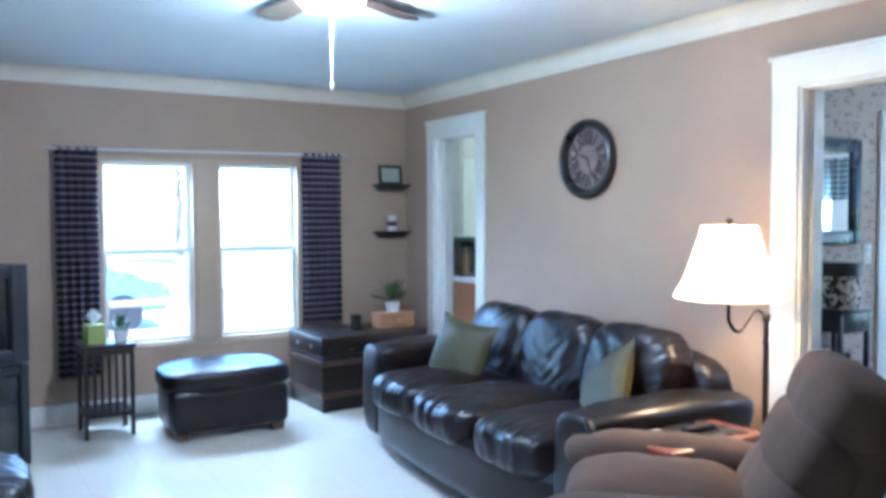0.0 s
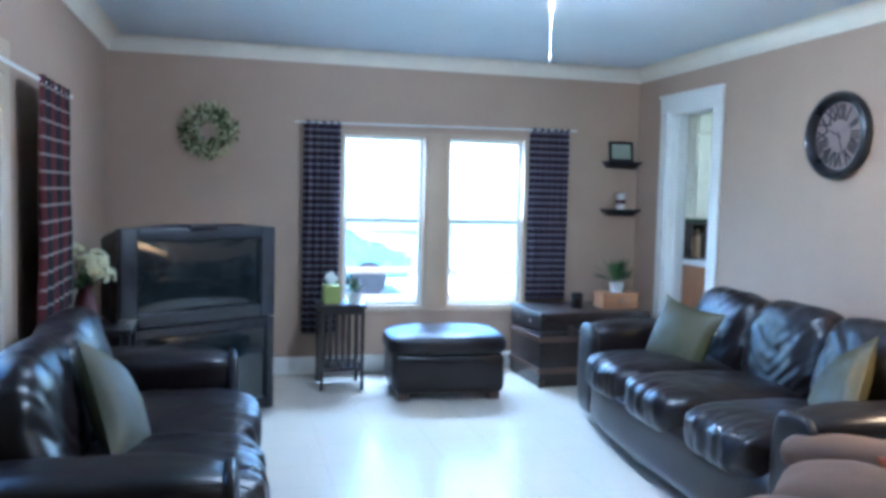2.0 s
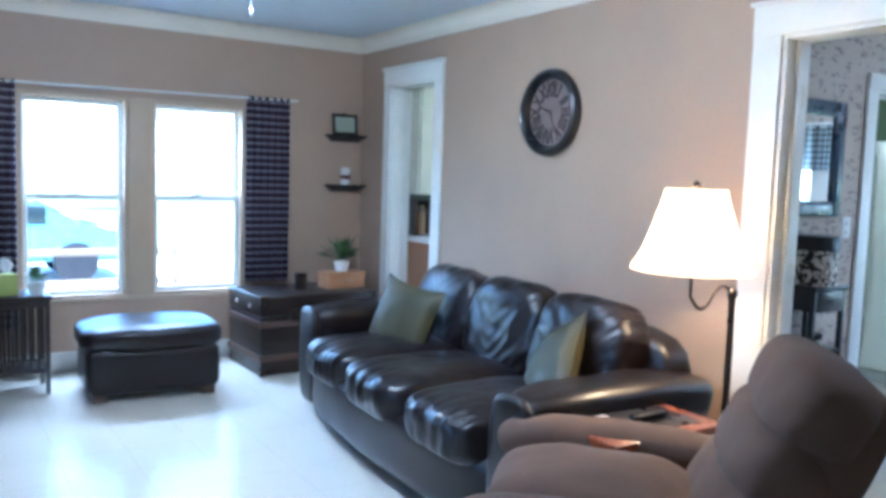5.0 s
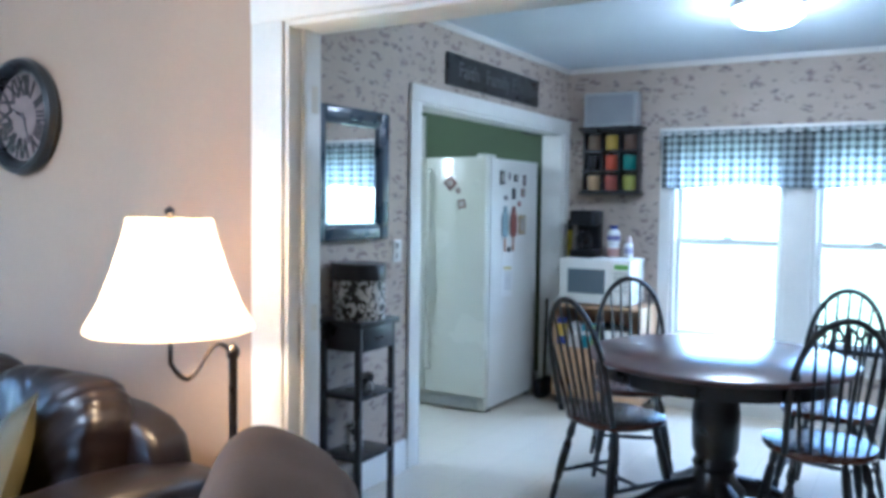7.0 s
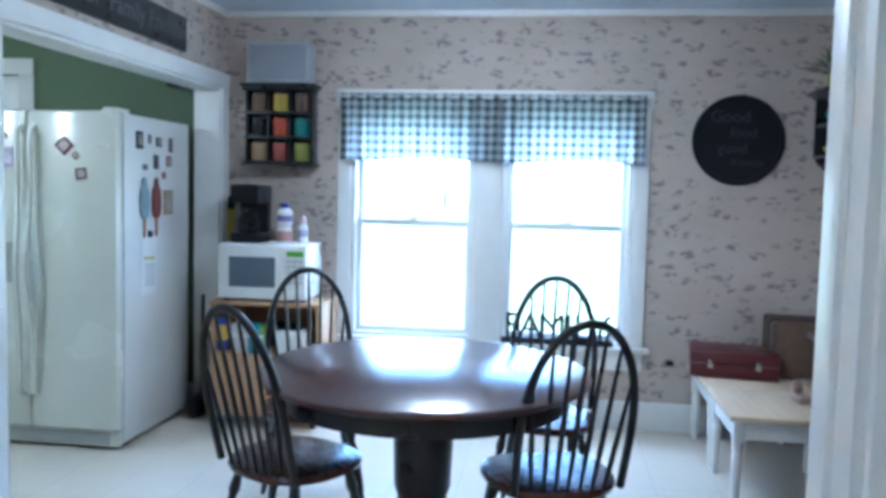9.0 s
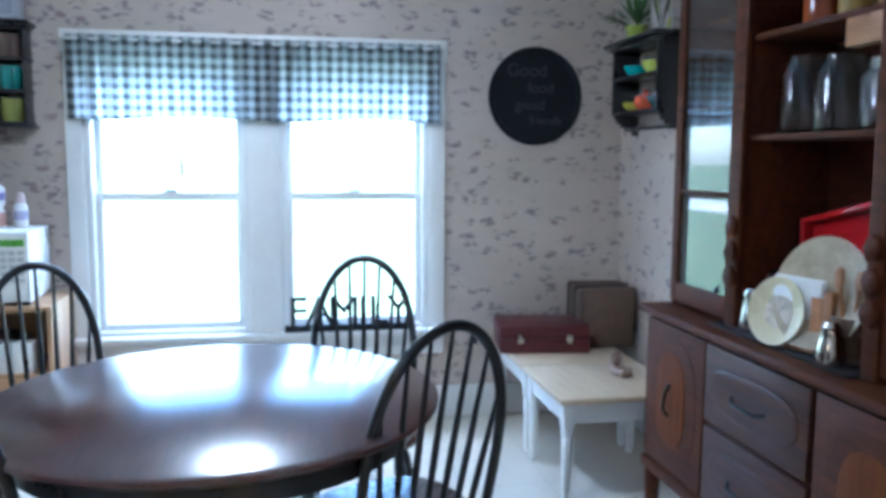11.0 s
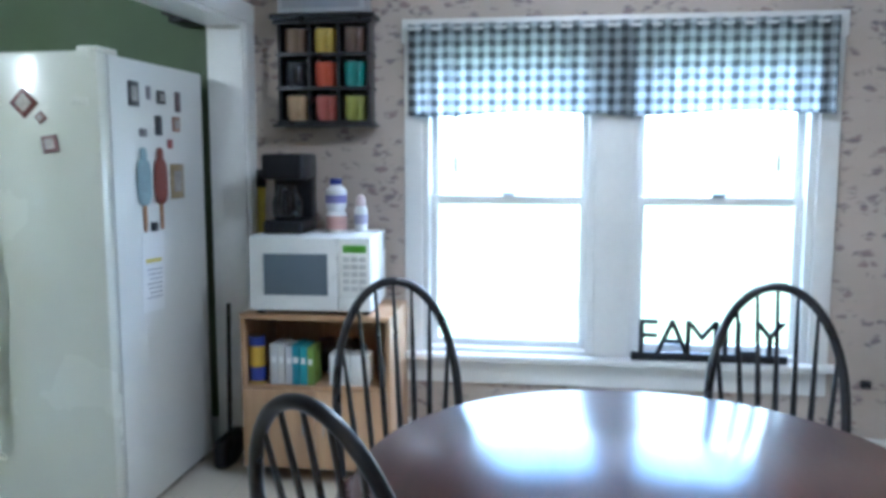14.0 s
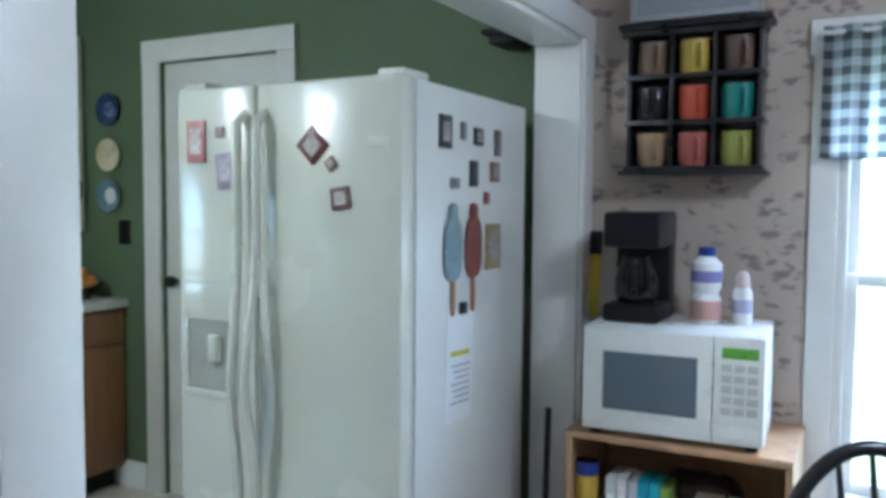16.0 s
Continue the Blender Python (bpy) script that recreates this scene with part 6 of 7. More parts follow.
for z in (1.45, 1.757):
    part("shelf", shape(((IX0 + 0.012, HY0 + 0.01, z - 0.018), (IX1 - 0.012, UY - 0.01, z)), bevel=0.003), WALNUT, hu)
for x0, x1 in ((HX0 + 0.04, IX0 - 0.012), (IX1 + 0.012, HX1 - 0.04)):
    for z in (1.20, 1.55, 1.85):
        part("side_shelf", shape(((x0, HY0 + 0.01, z - 0.012), (x1, UY - 0.03, z)), bevel=0.002), WALNUT, hu)
    fb = bmesh.new()
    s = 0.045
    for p, q in (((x0, UY - 0.005, HC + 0.02), (x0 + s, UY + 0.016, HT - 0.06)), ((x1 - s, UY - 0.005, HC + 0.02), (x1, UY + 0.016, HT - 0.06)), ((x0 + s, UY - 0.005, HC + 0.02), (x1 - s, UY + 0.016, HC + 0.09)), ((x0 + s, UY - 0.005, HT - 0.13), (x1 - s, UY + 0.016, HT - 0.06))):
        block(fb, p, q, 0.004)
    d = part("glass_door", fb, WALNUT, hu)
    part("glazing_bar", shape(((x0 + s, UY - 0.003, 1.25), (x1 - s, UY + 0.012, 1.265)), bevel=0.003), WALNUT, d)
    part("pane", shape(((x0 + s - 0.004, UY + 0.003, HC + 0.086), (x1 - s + 0.004, UY + 0.007, HT - 0.126))), glass("cabinet_pane", thin=False), d, smooth=False)


def jar(label, m, r, h, m2=None, lid=None, name="glass_jar"):
    j = thing(name, label, "jar", m, "clear jars")
    bm = bmesh.new()
    spin(bm, [(0.0, 0.0), (r * 0.95, 0.0), (r, 0.01), (r, h * 0.78), (r * 0.72, h * 0.92), (r * 0.72, h), (r * 0.66, h), (r * 0.66, h * 0.9), (r * 0.93, h * 0.77), (r * 0.93, 0.012), (0.0, 0.008)], n=28)
    part("glass", bm, m2 or JAR, j)
    if lid:
        bm = bmesh.new()
        spin(bm, [(r * 0.74, h - 0.02), (r * 0.76, h - 0.02), (r * 0.76, h + 0.008), (0.0, h + 0.01)], n=24)
        part("lid", bm, lid, j)
    return j


for x, r, h, l in ((1.82, 0.078, 0.235, None), (1.64, 0.082, 0.22, None), (1.45, 0.078, 0.18, CHROME)):
    jar("large clear glass jar on the hutch shelf", pose(x, -1.40, 1.45), r, h, lid=l)
for x, c in ((1.78, (0.30, 0.07, 0.02)), (1.62, (0.30, 0.2, 0.05)), (1.46, (0.24, 0.17, 0.06))):
    jar("filled jar of preserves on the upper hutch shelf", pose(x, -1.42, 1.757), 0.06, 0.16, plain("preserves", c, 0.2, vary=0.3, bump=0), CHROME, "preserve_jar")
bm = shape(((-0.09, -0.02, 0), (0.09, 0.02, 0.075)), bevel=0.004)
single("wooden_plaque", bm, HONEY, "small orange-brown wooden plaque hanging under the hutch shelf", "plaque", pose(1.40, -1.30, 1.664))
rt = thing("red_tray", "shiny red tray standing at the back of the hutch", "tray", pose(1.56, -1.455, 0.905, 10, 14, 6))
part("panel", shape(((-0.22, -0.01, 0), (0.22, 0.01, 0.33)), bevel=0.008), REDPL, rt)
part("rim", shape(((-0.235, -0.01, 0.0), (-0.215, 0.045, 0.35)), ((0.215, -0.01, 0.0), (0.235, 0.045, 0.35)), ((-0.215, -0.01, 0.33), (0.215, 0.045, 0.35)), ((-0.215, -0.01, 0.0), (0.215, 0.045, 0.02)), bevel=0.006), REDPL, rt)
single("table_runner", shape(((1.31, -1.42, HC + 0.001), (2.00, -1.21, HC + 0.008)), bevel=0.002), plain("black_cloth", (0.012, 0.012, 0.014), 0.9, vary=0.3, bump=0.4, grain=200), "black cloth runner lying on the hutch counter", "runner")


def plate(label, m, r, rim, centre, name="plate"):
    p = thing(name, label, "plate", m)
    bm = bmesh.new()
    spin(bm, [(0.0, 0.0), (r * 0.55, 0.0), (r, 0.018), (r, 0.023), (r * 0.55, 0.006), (0.0, 0.006)], n=40, axis="y")
    part("dish", bm, rim, p)
    bm = bmesh.new()
    spin(bm, [(0.0, 0.0065), (r * 0.5, 0.0065), (r * 0.5, 0.008), (0.0, 0.008)], n=32, axis="y")
    part("centre_print", bm, centre, p)
    return p


STONE = plain("stoneware_glaze", (0.46, 0.38, 0.25), 0.35, vary=0.3, scale=20)
PRINT = plain("floral_print", (0.6, 0.52, 0.42), 0.4, vary=0.5, scale=35)
YELL = plain("pale_yellow_glaze", (0.62, 0.55, 0.34), 0.3, vary=0.15)
plate("tan stoneware plate propped at the back of the hutch", pose(1.54, -1.30, 1.005, 14, 0, 12), 0.16, STONE, STONE)
plate("cream plate with a floral print on a stand", pose(1.655, -1.245, 0.935, 12, 0, 14), 0.10, YELL, PRINT)
nk = thing("napkin_holder", "wooden holder full of white paper napkins", "napkin holder", pose(1.61, -1.275, HC + 0.008, 0, 0, 14))
for k in range(6):
    part("napkin", shape(((-0.085, -0.018 + 0.006 * k, 0.012), (0.085 - 0.002 * (k % 2), -0.0135 + 0.006 * k, 0.205 - 0.004 * (k % 3))), bevel=0.001), PAPERW, nk)
part("holder", shape(((-0.10, 0.02, 0.0), (-0.06, 0.03, 0.16)), ((-0.11, -0.03, 0), (0.08, 0.03, 0.012)), ((-0.13, -0.01, 0), (-0.10, 0.03, 0.18)), bevel=0.005), HONEY, nk)
for x, y, h, c, lab in ((1.84, -1.27, 0.14, CHROME, "shiny metal salt shaker on the runner"), (1.79, -1.31, 0.20, JAR, "clear glass cruet on the runner"), (1.42, -1.24, 0.12, CHROME, "shiny metal cup on the runner")):
    bm = bmesh.new()
    spin(bm, [(0.0, 0.0), (0.035, 0.0), (0.038, h * 0.2), (0.03, h * 0.55), (0.024, h * 0.75), (0.028, h * 0.85), (0.02, h * 0.97), (0.0, h)], n=24)
    single("shaker" if c is CHROME else "cruet", bm, c, lab, "shaker", pose(x, y, HC + 0.008))
ut = thing("utensil_jar", "brown jar of wooden spoons on the runner", "utensils", pose(1.45, -1.32, HC + 0.008))
bm = bmesh.new()
spin(bm, [(0.0, 0.0), (0.05, 0.0), (0.06, 0.06), (0.05, 0.12), (0.044, 0.12), (0.0, 0.02)], n=24)
part("crock", bm, plain("brown_crock", (0.12, 0.07, 0.04), 0.3, vary=0.3), ut)
for k in range(5):
    bm = bmesh.new()
    a = k * 1.3
    tube(bm, [(0.01 * math.cos(a), 0.01 * math.sin(a), 0.02), (0.05 * math.cos(a), 0.03 * math.sin(a), 0.2)], 0.006, 8)
    puff(bm, (0.056 * math.cos(a), 0.034 * math.sin(a), 0.22), (0.035, 0.016, 0.055), 2.5, 5)
    part("spoon", bm, HONEY, ut)
for k, (x, z, c) in enumerate(((2.06, 1.201, (0.5, 0.45, 0.38)), (2.16, 1.201, (0.6, 0.6, 0.58)), (2.10, 1.551, (0.5, 0.4, 0.3)), (2.05, 0.832, (0.6, 0.55, 0.5)), (2.17, 0.832, (0.4, 0.42, 0.5)), (1.08, 1.201, (0.4, 0.4, 0.42)), (1.15, 0.832, (0.5, 0.5, 0.5)))):
    bowl("pale china bowl behind the hutch glass", c, pose(x, -1.45, z), 0.05, 0.07)

# ---- kitchen ----
FX0, FX1, FY0, FY1, FH = 2.79, 3.53, 2.06, 2.83, 1.73
fr = thing("refrigerator", "off-white side-by-side refrigerator with curved handles", "refrigerator")
part("body", shape(((FX0, FY0, 0.03), (FX1, FY1, FH - 0.005)), bevel=0.008), FRIDGESIDE, fr)
SEAM = 2.535
fd = part("freezer_door", shape(((FX0 - 0.075, SEAM + 0.003, 0.11), (FX0 - 0.006, FY1, FH)), bevel=0.016), FRIDGE, fr)
ff = part("fridge_door", shape(((FX0 - 0.075, FY0, 0.11), (FX0 - 0.006, SEAM - 0.003, FH)), bevel=0.016), FRIDGE, fr)
for par, y in ((fd, SEAM + 0.035), (ff, SEAM - 0.035)):
    bm = bmesh.new()
    pts = []
    for k in range(25):
        u = k / 24
        z = 0.30 + 1.32 * u
        out = 0.035 + 0.042 * math.exp(-((z - 0.92) / 0.20) ** 2)
        off = (1 if par is fd else -1) * -0.012 * math.exp(-((z - 0.92) / 0.22) ** 2)
        pts.append((FX0 - 0.075 - out, y + off, z))
    pts = [(FX0 - 0.072, y, 0.28)] + pts + [(FX0 - 0.072, y, 1.65)]
    tube(bm, pts, 0.0135, 10)
    part("handle", bm, FRIDGE, par)
part("dispenser_frame", shape(((FX0 - 0.083, 2.60, 0.83), (FX0 - 0.07, 2.80, 0.855)), ((FX0 - 0.083, 2.60, 1.06), (FX0 - 0.07, 2.80, 1.17)), ((FX0 - 0.083, 2.60, 0.855), (FX0 - 0.07, 2.615, 1.06)), ((FX0 - 0.083, 2.785, 0.855), (FX0 - 0.07, 2.80, 1.06)), bevel=0.004), FRIDGE, fd)
# flat panel on the door; its darker colour paints the recess's shade
part("dispenser_shade_panel", shape(((FX0 - 0.0775, 2.615, 0.855), (FX0 - 0.0755, 2.785, 1.06))), plain("shadowed_plastic", (0.40, 0.40, 0.35), 0.4), fd, "flat grey panel painted as the shaded recess of the ice and water dispenser")
part("dispenser_lever", shape(((FX0 - 0.095, 2.66, 0.94), (FX0 - 0.077, 2.70, 1.02)), bevel=0.005), FRIDGE, fd)
gr = part("grille", shape(((FX0 - 0.04, FY0 + 0.01, 0.02), (FX0, FY1 - 0.01, 0.10)), bevel=0.004), FRIDGE, fr)
for k in range(5):
    part("slot", shape(((FX0 - 0.0425, FY0 + 0.06, 0.03 + 0.013 * k), (FX0 - 0.0395, FY1 - 0.06, 0.035 + 0.013 * k))), GREYPL, gr)
for y in (FY0 + 0.05, FY1 - 0.05):
    part("hinge_cover", shape(((FX0 - 0.05, y - 0.04, FH - 0.005), (FX0 + 0.08, y + 0.04, FH + 0.018)), bevel=0.006), FRIDGE, fr)
    part("foot", shape(((FX0 + 0.03, y - 0.02, 0), (FX0 + 0.08, y + 0.02, 0.03))), BLACKPL, fr)
    part("foot", shape(((FX1 - 0.08, y - 0.02, 0), (FX1 - 0.03, y + 0.02, 0.03))), BLACKPL, fr)
part("badge", shape(((FX0 - 0.0775, 2.10, 1.545), (FX0 - 0.0745, 2.16, 1.57)), bevel=0.001), plain("pale_badge", (0.68, 0.68, 0.60), 0.3), ff)
FF = FX0 - 0.0755


def magnet(face, y, z, w, h, c, turn, lab, inner=None, group="fridge magnets"):
    m = pose(FF, y, z, 0, 0, 90) if face == "front" else pose(y + 0.05, FY0 - 0.0006, z, 0, 0, 180)
    m = m @ pose(0, 0, 0, 0, turn, 0)
    g = thing("fridge_magnet", lab, "magnet", m, group)
    part("tile", shape(((-w / 2, 0, -h / 2), (w / 2, 0.006, h / 2)), bevel=0.001), plain("magnet_print", c, 0.4, vary=0.35, scale=40), g)
    if inner:
        part("inset", shape(((-w * 0.3, 0.006, -h * 0.3), (w * 0.3, 0.0075, h * 0.3))), plain("magnet_inset", inner, 0.4, vary=0.4, scale=60), g)


magnet("front", 2.335, 1.555, 0.075, 0.075, (0.16, 0.05, 0.045), 45, "dark red square tile magnet on the fridge door", (0.5, 0.45, 0.4))
magnet("front", 2.275, 1.505, 0.032, 0.032, (0.2, 0.08, 0.07), 40, "tiny red tile magnet on the fridge door", (0.5, 0.45, 0.4))
magnet("front", 2.245, 1.415, 0.058, 0.058, (0.2, 0.10, 0.10), 8, "small framed picture magnet on the fridge door", (0.55, 0.5, 0.46))
magnet("front", 2.75, 1.575, 0.07, 0.12, (0.55, 0.25, 0.24), 0, "pink picture magnet on the freezer door", (0.7, 0.6, 0.6))
magnet("front", 2.64, 1.49, 0.065, 0.10, (0.45, 0.36, 0.5), 6, "lilac picture magnet on the freezer door", (0.6, 0.55, 0.62))
magnet("front", 2.66, 1.60, 0.03, 0.03, (0.4, 0.3, 0.3), 0, "tiny round magnet on the freezer door")
for x, z, w, h, c, lab in ((2.89, 1.60, 0.07, 0.09, (0.05, 0.05, 0.055), "black and white cow-spotted magnet"), (3.00, 1.61, 0.03, 0.05, (0.22, 0.2, 0.22), "small grey magnet"), (3.10, 1.60, 0.06, 0.05, (0.03, 0.03, 0.035), "dark rectangular magnet"),
                        (3.24, 1.59, 0.04, 0.08, (0.12, 0.08, 0.08), "small brown figure-shaped magnet"), (3.07, 1.49, 0.05, 0.075, (0.03, 0.03, 0.035), "black square magnet"), (3.22, 1.50, 0.06, 0.06, (0.28, 0.14, 0.1), "brown picture magnet"),
                        (2.95, 1.46, 0.05, 0.03, (0.2, 0.19, 0.2), "narrow grey magnet"), (3.16, 1.42, 0.035, 0.035, (0.3, 0.07, 0.06), "small red magnet"), (3.21, 1.27, 0.11, 0.14, (0.35, 0.27, 0.14), "gold-framed photo magnet")):
    magnet("side", x, z, w, h, c, 0, lab + " on the fridge side", (0.35, 0.33, 0.3) if w > 0.055 else None)
for x, c, lab in ((2.985, (0.24, 0.33, 0.36), "blue-green"), (3.115, (0.20, 0.05, 0.035), "rust-red")):
    oven = thing("pot_holder", lab + " bottle-shaped decoration hanging on the fridge side", "decoration", pose(x, FY0 - 0.0006, 1.255, 0, 0, 180), "fridge decorations")
    bm = bmesh.new()
    puff(bm, (0, 0.007, 0.02), (0.105, 0.014, 0.18), 3, 8)
    puff(bm, (0, 0.007, 0.122), (0.045, 0.013, 0.055), 3, 6)
    part("pad", bm, plain("printed_wood", c, 0.5, vary=0.3, scale=25), oven)
    bm = bmesh.new()
    puff(bm, (0, 0.006, -0.115), (0.018, 0.01, 0.11), 4, 5)
    part("stick", bm, HONEY, oven)
ns = thing("note_sheet", "white printed note pinned to the fridge side", "paper", pose(3.04, FY0 - 0.0008, 0.935, 0, 0, 180) @ pose(0, 0, 0, 0, -3, 0))
part("sheet", shape(((-0.085, 0, -0.16), (0.085, 0.0015, 0.16))), PAPERW, ns)
part("highlight", shape(((-0.06, 0.0015, 0.03), (0.06, 0.0022, 0.045))), plain("yellow_marker", (0.62, 0.52, 0.05), 0.7), ns, "yellow highlighted line")
for k in range(7):
    part("text_line", shape(((-0.065, 0.0015, 0.0 - 0.018 * k), (0.05 - 0.01 * (k % 3), 0.0021, 0.005 - 0.018 * k))), GREYPL, ns)
part("clip", shape(((-0.02, 0.0015, 0.15), (0.02, 0.012, 0.185)), bevel=0.003), IRON, ns)
bm = shape(((-0.10, -0.07, -0.02), (0.10, 0.07, 0.0)), ((-0.08, -0.05, -0.05), (0.08, 0.05, -0.02)), bevel=0.006)
vt = single("smoke_alarm", bm, BLACKPL, "black box-shaped device under the opening's head", "device", pose(XE - 0.08, 2.16, 2.0))

kl = thing("kitchen_light", "lit ceiling light with glass globes in the kitchen", "ceiling light", pose(1.35, 3.45, 0))
bm = bmesh.new()
spin(bm, [(0.0, H - 0.001), (0.12, H - 0.001), (0.12, H - 0.03), (0.0, H - 0.035)], n=28)
part("base_plate", bm, POT, kl)
for y in (-0.09, 0.09):
    bm = bmesh.new()
    puff(bm, (0, y, H - 0.085), (0.11, 0.11, 0.11), 2, 8)
    part("globe", bm, DOME, kl, "lit glass globe")

# kitchen cabinets along the north wall
UF, BF = YKN - 0.42, YKN - 0.68
ku = shape(((XQ, BF - 0.02, 0.885), (XE, YKN, 0.925)), bevel=0.006)
single("worktop", ku, plain("white_laminate", (0.70, 0.71, 0.70), 0.3, vary=0.05), "white laminate kitchen worktop", "worktop")
xs = [XQ, 0.72, 1.30, 1.90, 2.50, 3.10, XE]
for k, (a, b) in enumerate(zip(xs, xs[1:])):
    c = thing("base_cabinet", "brown wooden base cabinet with a drawer and door", "cabinet", None, "kitchen base cabinets")
    part("carcass", shape(((a + 0.002, BF + 0.02, 0.10), (b - 0.002, YKN, 0.885))), KITWOOD, c)
    part("plinth", shape(((a + 0.002, BF + 0.08, 0.0), (b - 0.002, YKN, 0.10))), BLACKPL, c)
    d = part("drawer", shape(((a + 0.012, BF, 0.72), (b - 0.012, BF + 0.02, 0.87)), bevel=0.004), KITWOOD, c)
    bm = bmesh.new()
    xm = (a + b) / 2
    tube(bm, [(xm - 0.05, BF, 0.795), (xm - 0.04, BF - 0.022, 0.795), (xm + 0.04, BF - 0.022, 0.795), (xm + 0.05, BF, 0.795)], 0.005, 8)
    part("handle", bm, STEEL, d)
    part("door", shape(((a + 0.012, BF, 0.12), (b - 0.012, BF + 0.02, 0.705)), bevel=0.004), KITWOOD, c)
for a, b in ((XQ, 0.72), (2.05, 2.60), (2.60, 3.15), (3.15, XE)):
    c = thing("wall_cabinet", "cream painted kitchen wall cabinet", "cabinet", None, "kitchen wall cabinets")
    part("carcass", shape(((a + 0.002, UF + 0.02, 1.24), (b - 0.002, YKN, 2.20))), CABCREAM, c)
    d = part("door", shape(((a + 0.015, UF, 1.26), (b - 0.015, UF + 0.02, 1.86)), bevel=0.004), CABCREAM, c)
    bm = bmesh.new()
    tube(bm, [(b - 0.05, UF, 1.40), (b - 0.05, UF - 0.02, 1.41), (b - 0.05, UF - 0.02, 1.48), (b - 0.05, UF, 1.49)], 0.005, 8)
    part("handle", bm, STEEL, d)
    part("upper_door", shape(((a + 0.015, UF, 1.88), (b - 0.015, UF + 0.02, 2.18)), bevel=0.004), CABCREAM, c)
for z, rim, cen, lab in ((1.833, plain("blue_plate", (0.03, 0.06, 0.16), 0.25), plain("blue_print", (0.10, 0.15, 0.28), 0.3, vary=0.6, scale=30), "dark blue decorative plate on the green wall"), (1.616, YELL, PRINT, "cream decorative plate on the green wall"), (1.42, plain("blue_white_plate", (0.16, 0.25, 0.32), 0.25), POT, "blue and white decorative plate on the green wall")):
    plate(lab, pose(XE - 0.003, 4.285, z, 0, 0, 90), 0.078, rim, cen, "wall_plate")
plate_switch("dark double outlet plate on the green wall", pose(XE, 4.20, 1.245, 0, 0, -90), (0.03, -0.03), "power_outlet", "outlet", BLACKPL)
fb = thing("fruit_bowl", "glass bowl of oranges on the worktop", "fruit bowl", pose(3.575, 4.37, 0.925))
bm = bmesh.new()
spin(bm, [(0.0, 0.0), (0.05, 0.0), (0.055, 0.01), (0.11, 0.08), (0.105, 0.08), (0.05, 0.02), (0.0, 0.015)], n=28)
part("bowl", bm, JAR, fb)
for k in range(6):
    bm = bmesh.new()
    puff(bm, (0.05 * math.cos(k * 1.25) * (k < 5), 0.05 * math.sin(k * 1.25) * (k < 5), 0.075 if k < 5 else 0.12), (0.075, 0.075, 0.072), 2, 6)
    part("orange", bm, plain("orange_peel", (0.62, 0.24, 0.03), 0.45, vary=0.1, grain=200, bump=0.3), fb)
rk = thing("spice_rack", "dark wire rack of bottles on the worktop", "rack", pose(0.32, 4.60, 0.925))
bm = shape(((-0.16, -0.10, 0), (-0.15, 0.08, 0.28)), ((0.15, -0.10, 0), (0.16, 0.08, 0.28)), ((-0.15, -0.10, 0.0), (0.15, 0.08, 0.012)), ((-0.15, 0.07, 0.012), (0.15, 0.08, 0.28)), ((-0.15, -0.10, 0.27), (0.15, 0.08, 0.28)), bevel=0.002)
part("rack_frame", bm, STEEL, rk)
for k, c in enumerate(((0.16, 0.07, 0.03), (0.3, 0.2, 0.1), (0.05, 0.03, 0.02), (0.35, 0.3, 0.22), (0.2, 0.1, 0.05))):
    bm = bmesh.new()
    spin(bm, [(0.0, 0.012), (0.024, 0.012), (0.024, 0.16), (0.011, 0.19), (0.011, 0.23), (0.0, 0.23)], (-0.115 + 0.056 * k, -0.03, 0), 16)
    part("bottle", bm, plain("bottle_contents", c, 0.25), rk)

# ---- outdoors ----
def tree(x, y, h, seed):
    t = thing("tree", "leafy green tree on the lawn", "tree", pose(x, y, -0.6), "trees outdoors")
    r = random.Random(seed)
    bm = bmesh.new()
    tube(bm, [(0, 0, 0), (0.05, 0.02, h * 0.3), (-0.05, 0.06, h * 0.6), (0.04, 0, h * 0.85)], [0.2, 0.15, 0.09, 0.03], 10)
    tips = []
    for k in range(9):
        a, z = k * 2.4, h * (0.3 + 0.055 * k)
        e = Vector((math.cos(a) * h * 0.26, math.sin(a) * h * 0.26, z + h * 0.14))
        tube(bm, [(0, 0, z), Vector((0, 0, z)).lerp(e, 0.5) + Vector((0, 0, 0.1)), e], [0.07, 0.045, 0.015], 6)
        tips.append(e)
    part("trunk", bm, BARK, t)
    bm = bmesh.new()
    for k in range(2600):
        c = tips[k % 9] if k % 3 else Vector((0, 0, h * 0.8))
        d = Vector((r.gauss(0, 1), r.gauss(0, 1), r.gauss(0, 0.8))) * h * 0.095
        p = c + d
        u = Vector((r.gauss(0, 1), r.gauss(0, 1), r.gauss(0, 1))).normalized()
        v = u.orthogonal().normalized()
        s = r.uniform(0.06, 0.12)
        bm.faces.new([bm.verts.new(p + q) for q in (u * s, v * s * 0.6, -u * s, -v * s * 0.6)])
    part("crown", bm, LEAF, t)


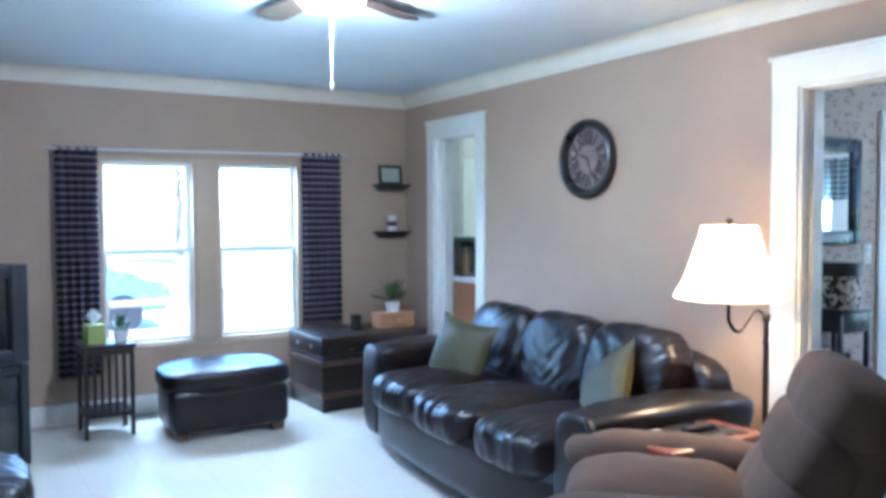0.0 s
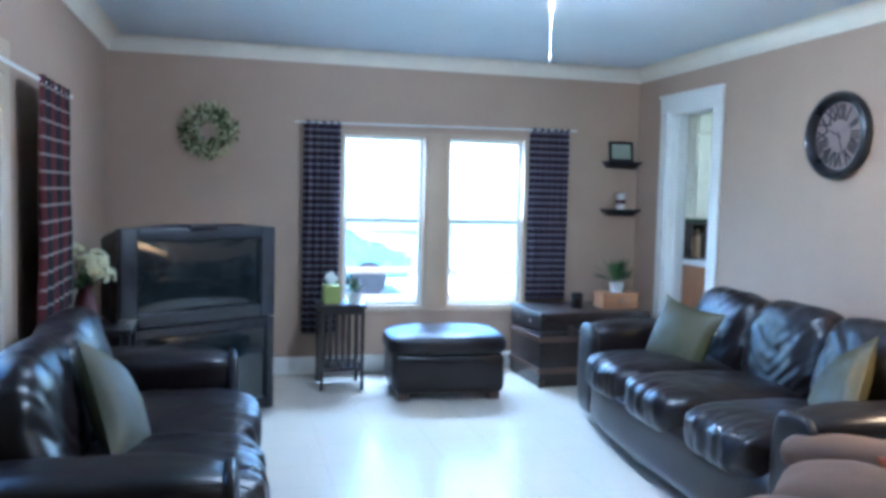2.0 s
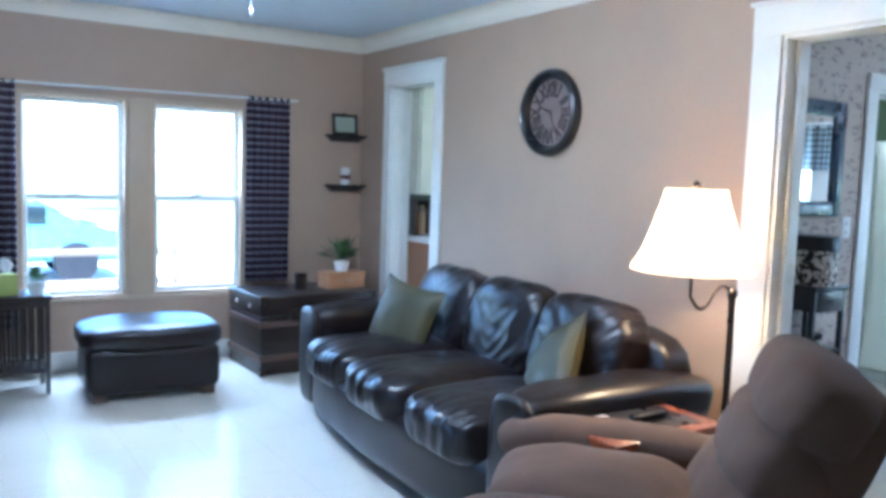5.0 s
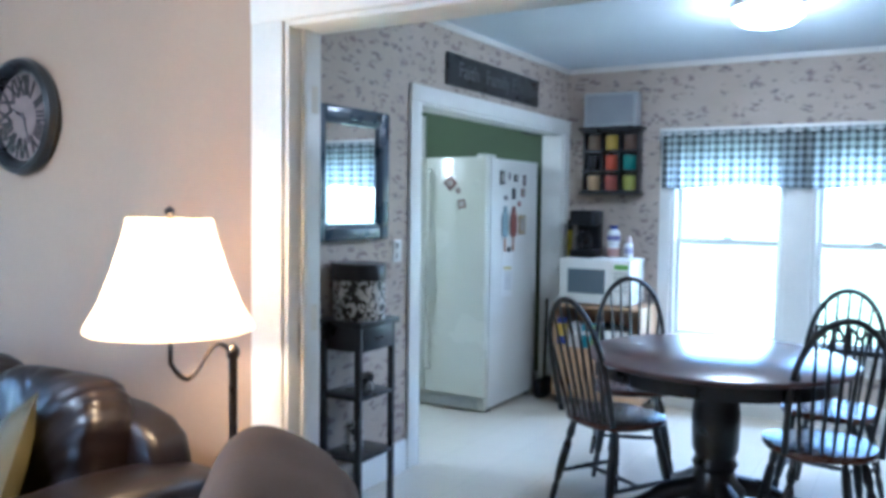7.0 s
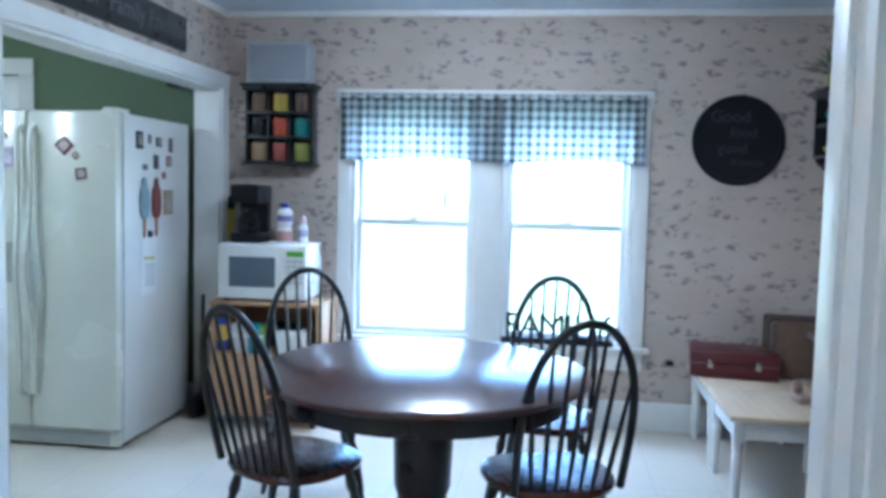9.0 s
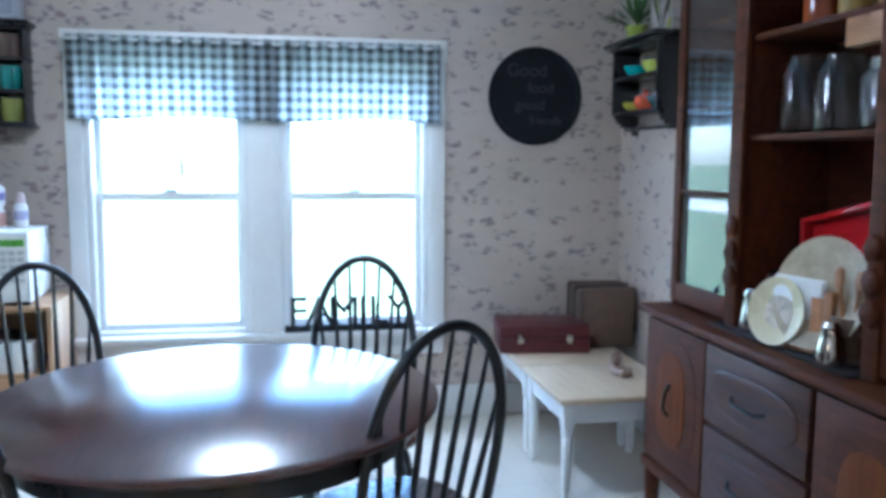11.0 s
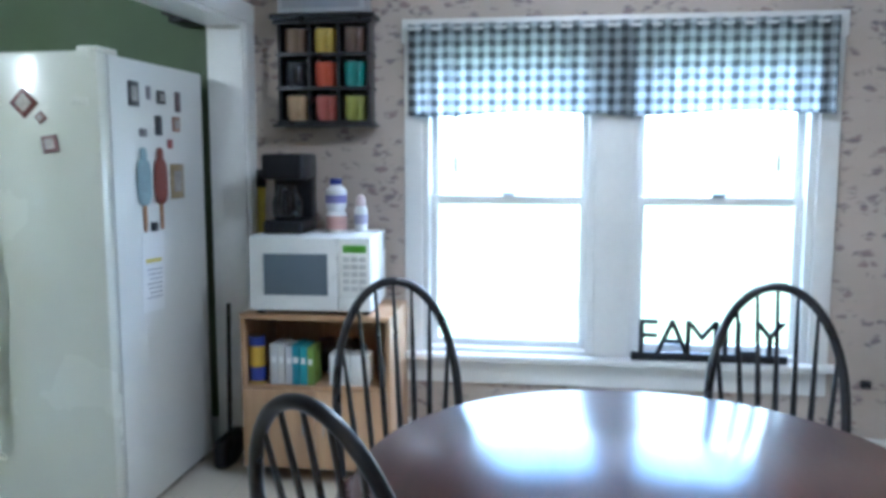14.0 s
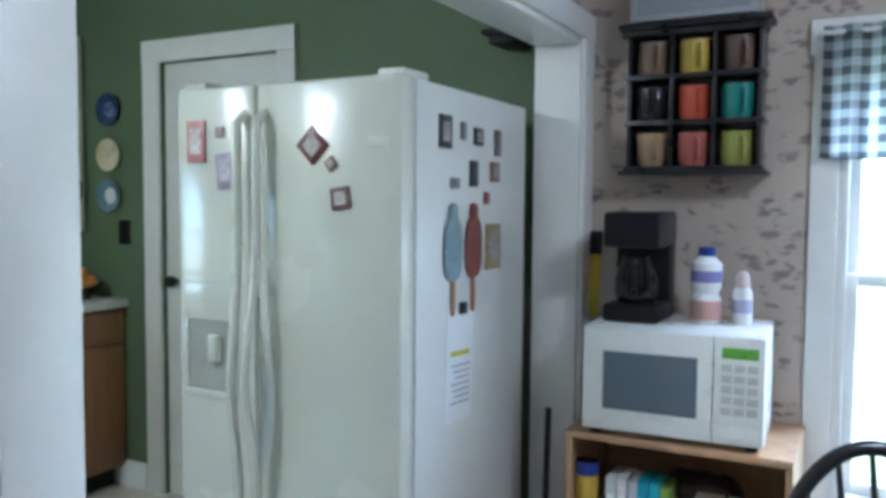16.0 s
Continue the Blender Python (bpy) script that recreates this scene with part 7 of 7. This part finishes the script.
for x, y, h, s in ((85, 11, 15, 1), (95, -24, 15, 2), (-8, 30, 7, 3), (5, 34, 8, 4)):
    tree(x, y, h, s)
cr = thing("parked_car", "pale blue-green parked car on the gravel drive", "car", pose(-2.2, 14.6, -0.585))
CARP = plain("car_paint", (0.10, 0.20, 0.22), 0.25, 0.3, vary=0.1, coat=0.6)
bm = bmesh.new()
side = [(-2.2, 0.35), (-2.25, 0.75), (-1.5, 0.9), (-0.85, 1.4), (0.75, 1.42), (1.4, 0.95), (2.2, 0.85), (2.25, 0.35)]
rows = [[bm.verts.new((x, y, z)) for x, z in side] for y in (-0.85, 0.85)]
bm.faces.new(rows[0])
bm.faces.new(rows[1])
for k in range(len(side)):
    j = (k + 1) % len(side)
    bm.faces.new((rows[0][k], rows[0][j], rows[1][j], rows[1][k]))
bmesh.ops.bevel(bm, geom=bm.edges[:], offset=0.09, segments=3, affect="EDGES")
part("body", bm, CARP, cr)
for x0, x1 in ((-0.95, -0.1), (0.0, 0.95)):
    part("side_window", shape(((x0, -0.862, 0.98), (x1, -0.845, 1.30)), bevel=0.004), SCREEN, cr)
for x in (-1.4, 1.4):
    for y in (-0.80, 0.80):
        bm = bmesh.new()
        spin(bm, [(0.20, -0.1), (0.33, -0.1), (0.34, -0.06), (0.34, 0.06), (0.33, 0.1), (0.20, 0.1)], (x, y, 0.34), 28, "y")
        w = part("wheel", bm, BLACKPL, cr)
        bm = bmesh.new()
        spin(bm, [(0.0, -0.085), (0.2, -0.09), (0.2, 0.09), (0.0, 0.085)], (x, y, 0.34), 24, "y")
        part("rim", bm, CHROME, w)
fe = thing("rail_fence", "grey wooden rail fence along the lawn", "fence", pose(0, 10.5, -0.6))
for k in range(9):
    part("post", shape(((-8.05 + 2 * k, -0.05, 0), (-7.95 + 2 * k, 0.05, 1.0)), bevel=0.01), BARK, fe)
for z in (0.4, 0.8):
    part("rail", shape(((-8.0, -0.02, z), (8.0, 0.02, z + 0.1)), bevel=0.01), BARK, fe)
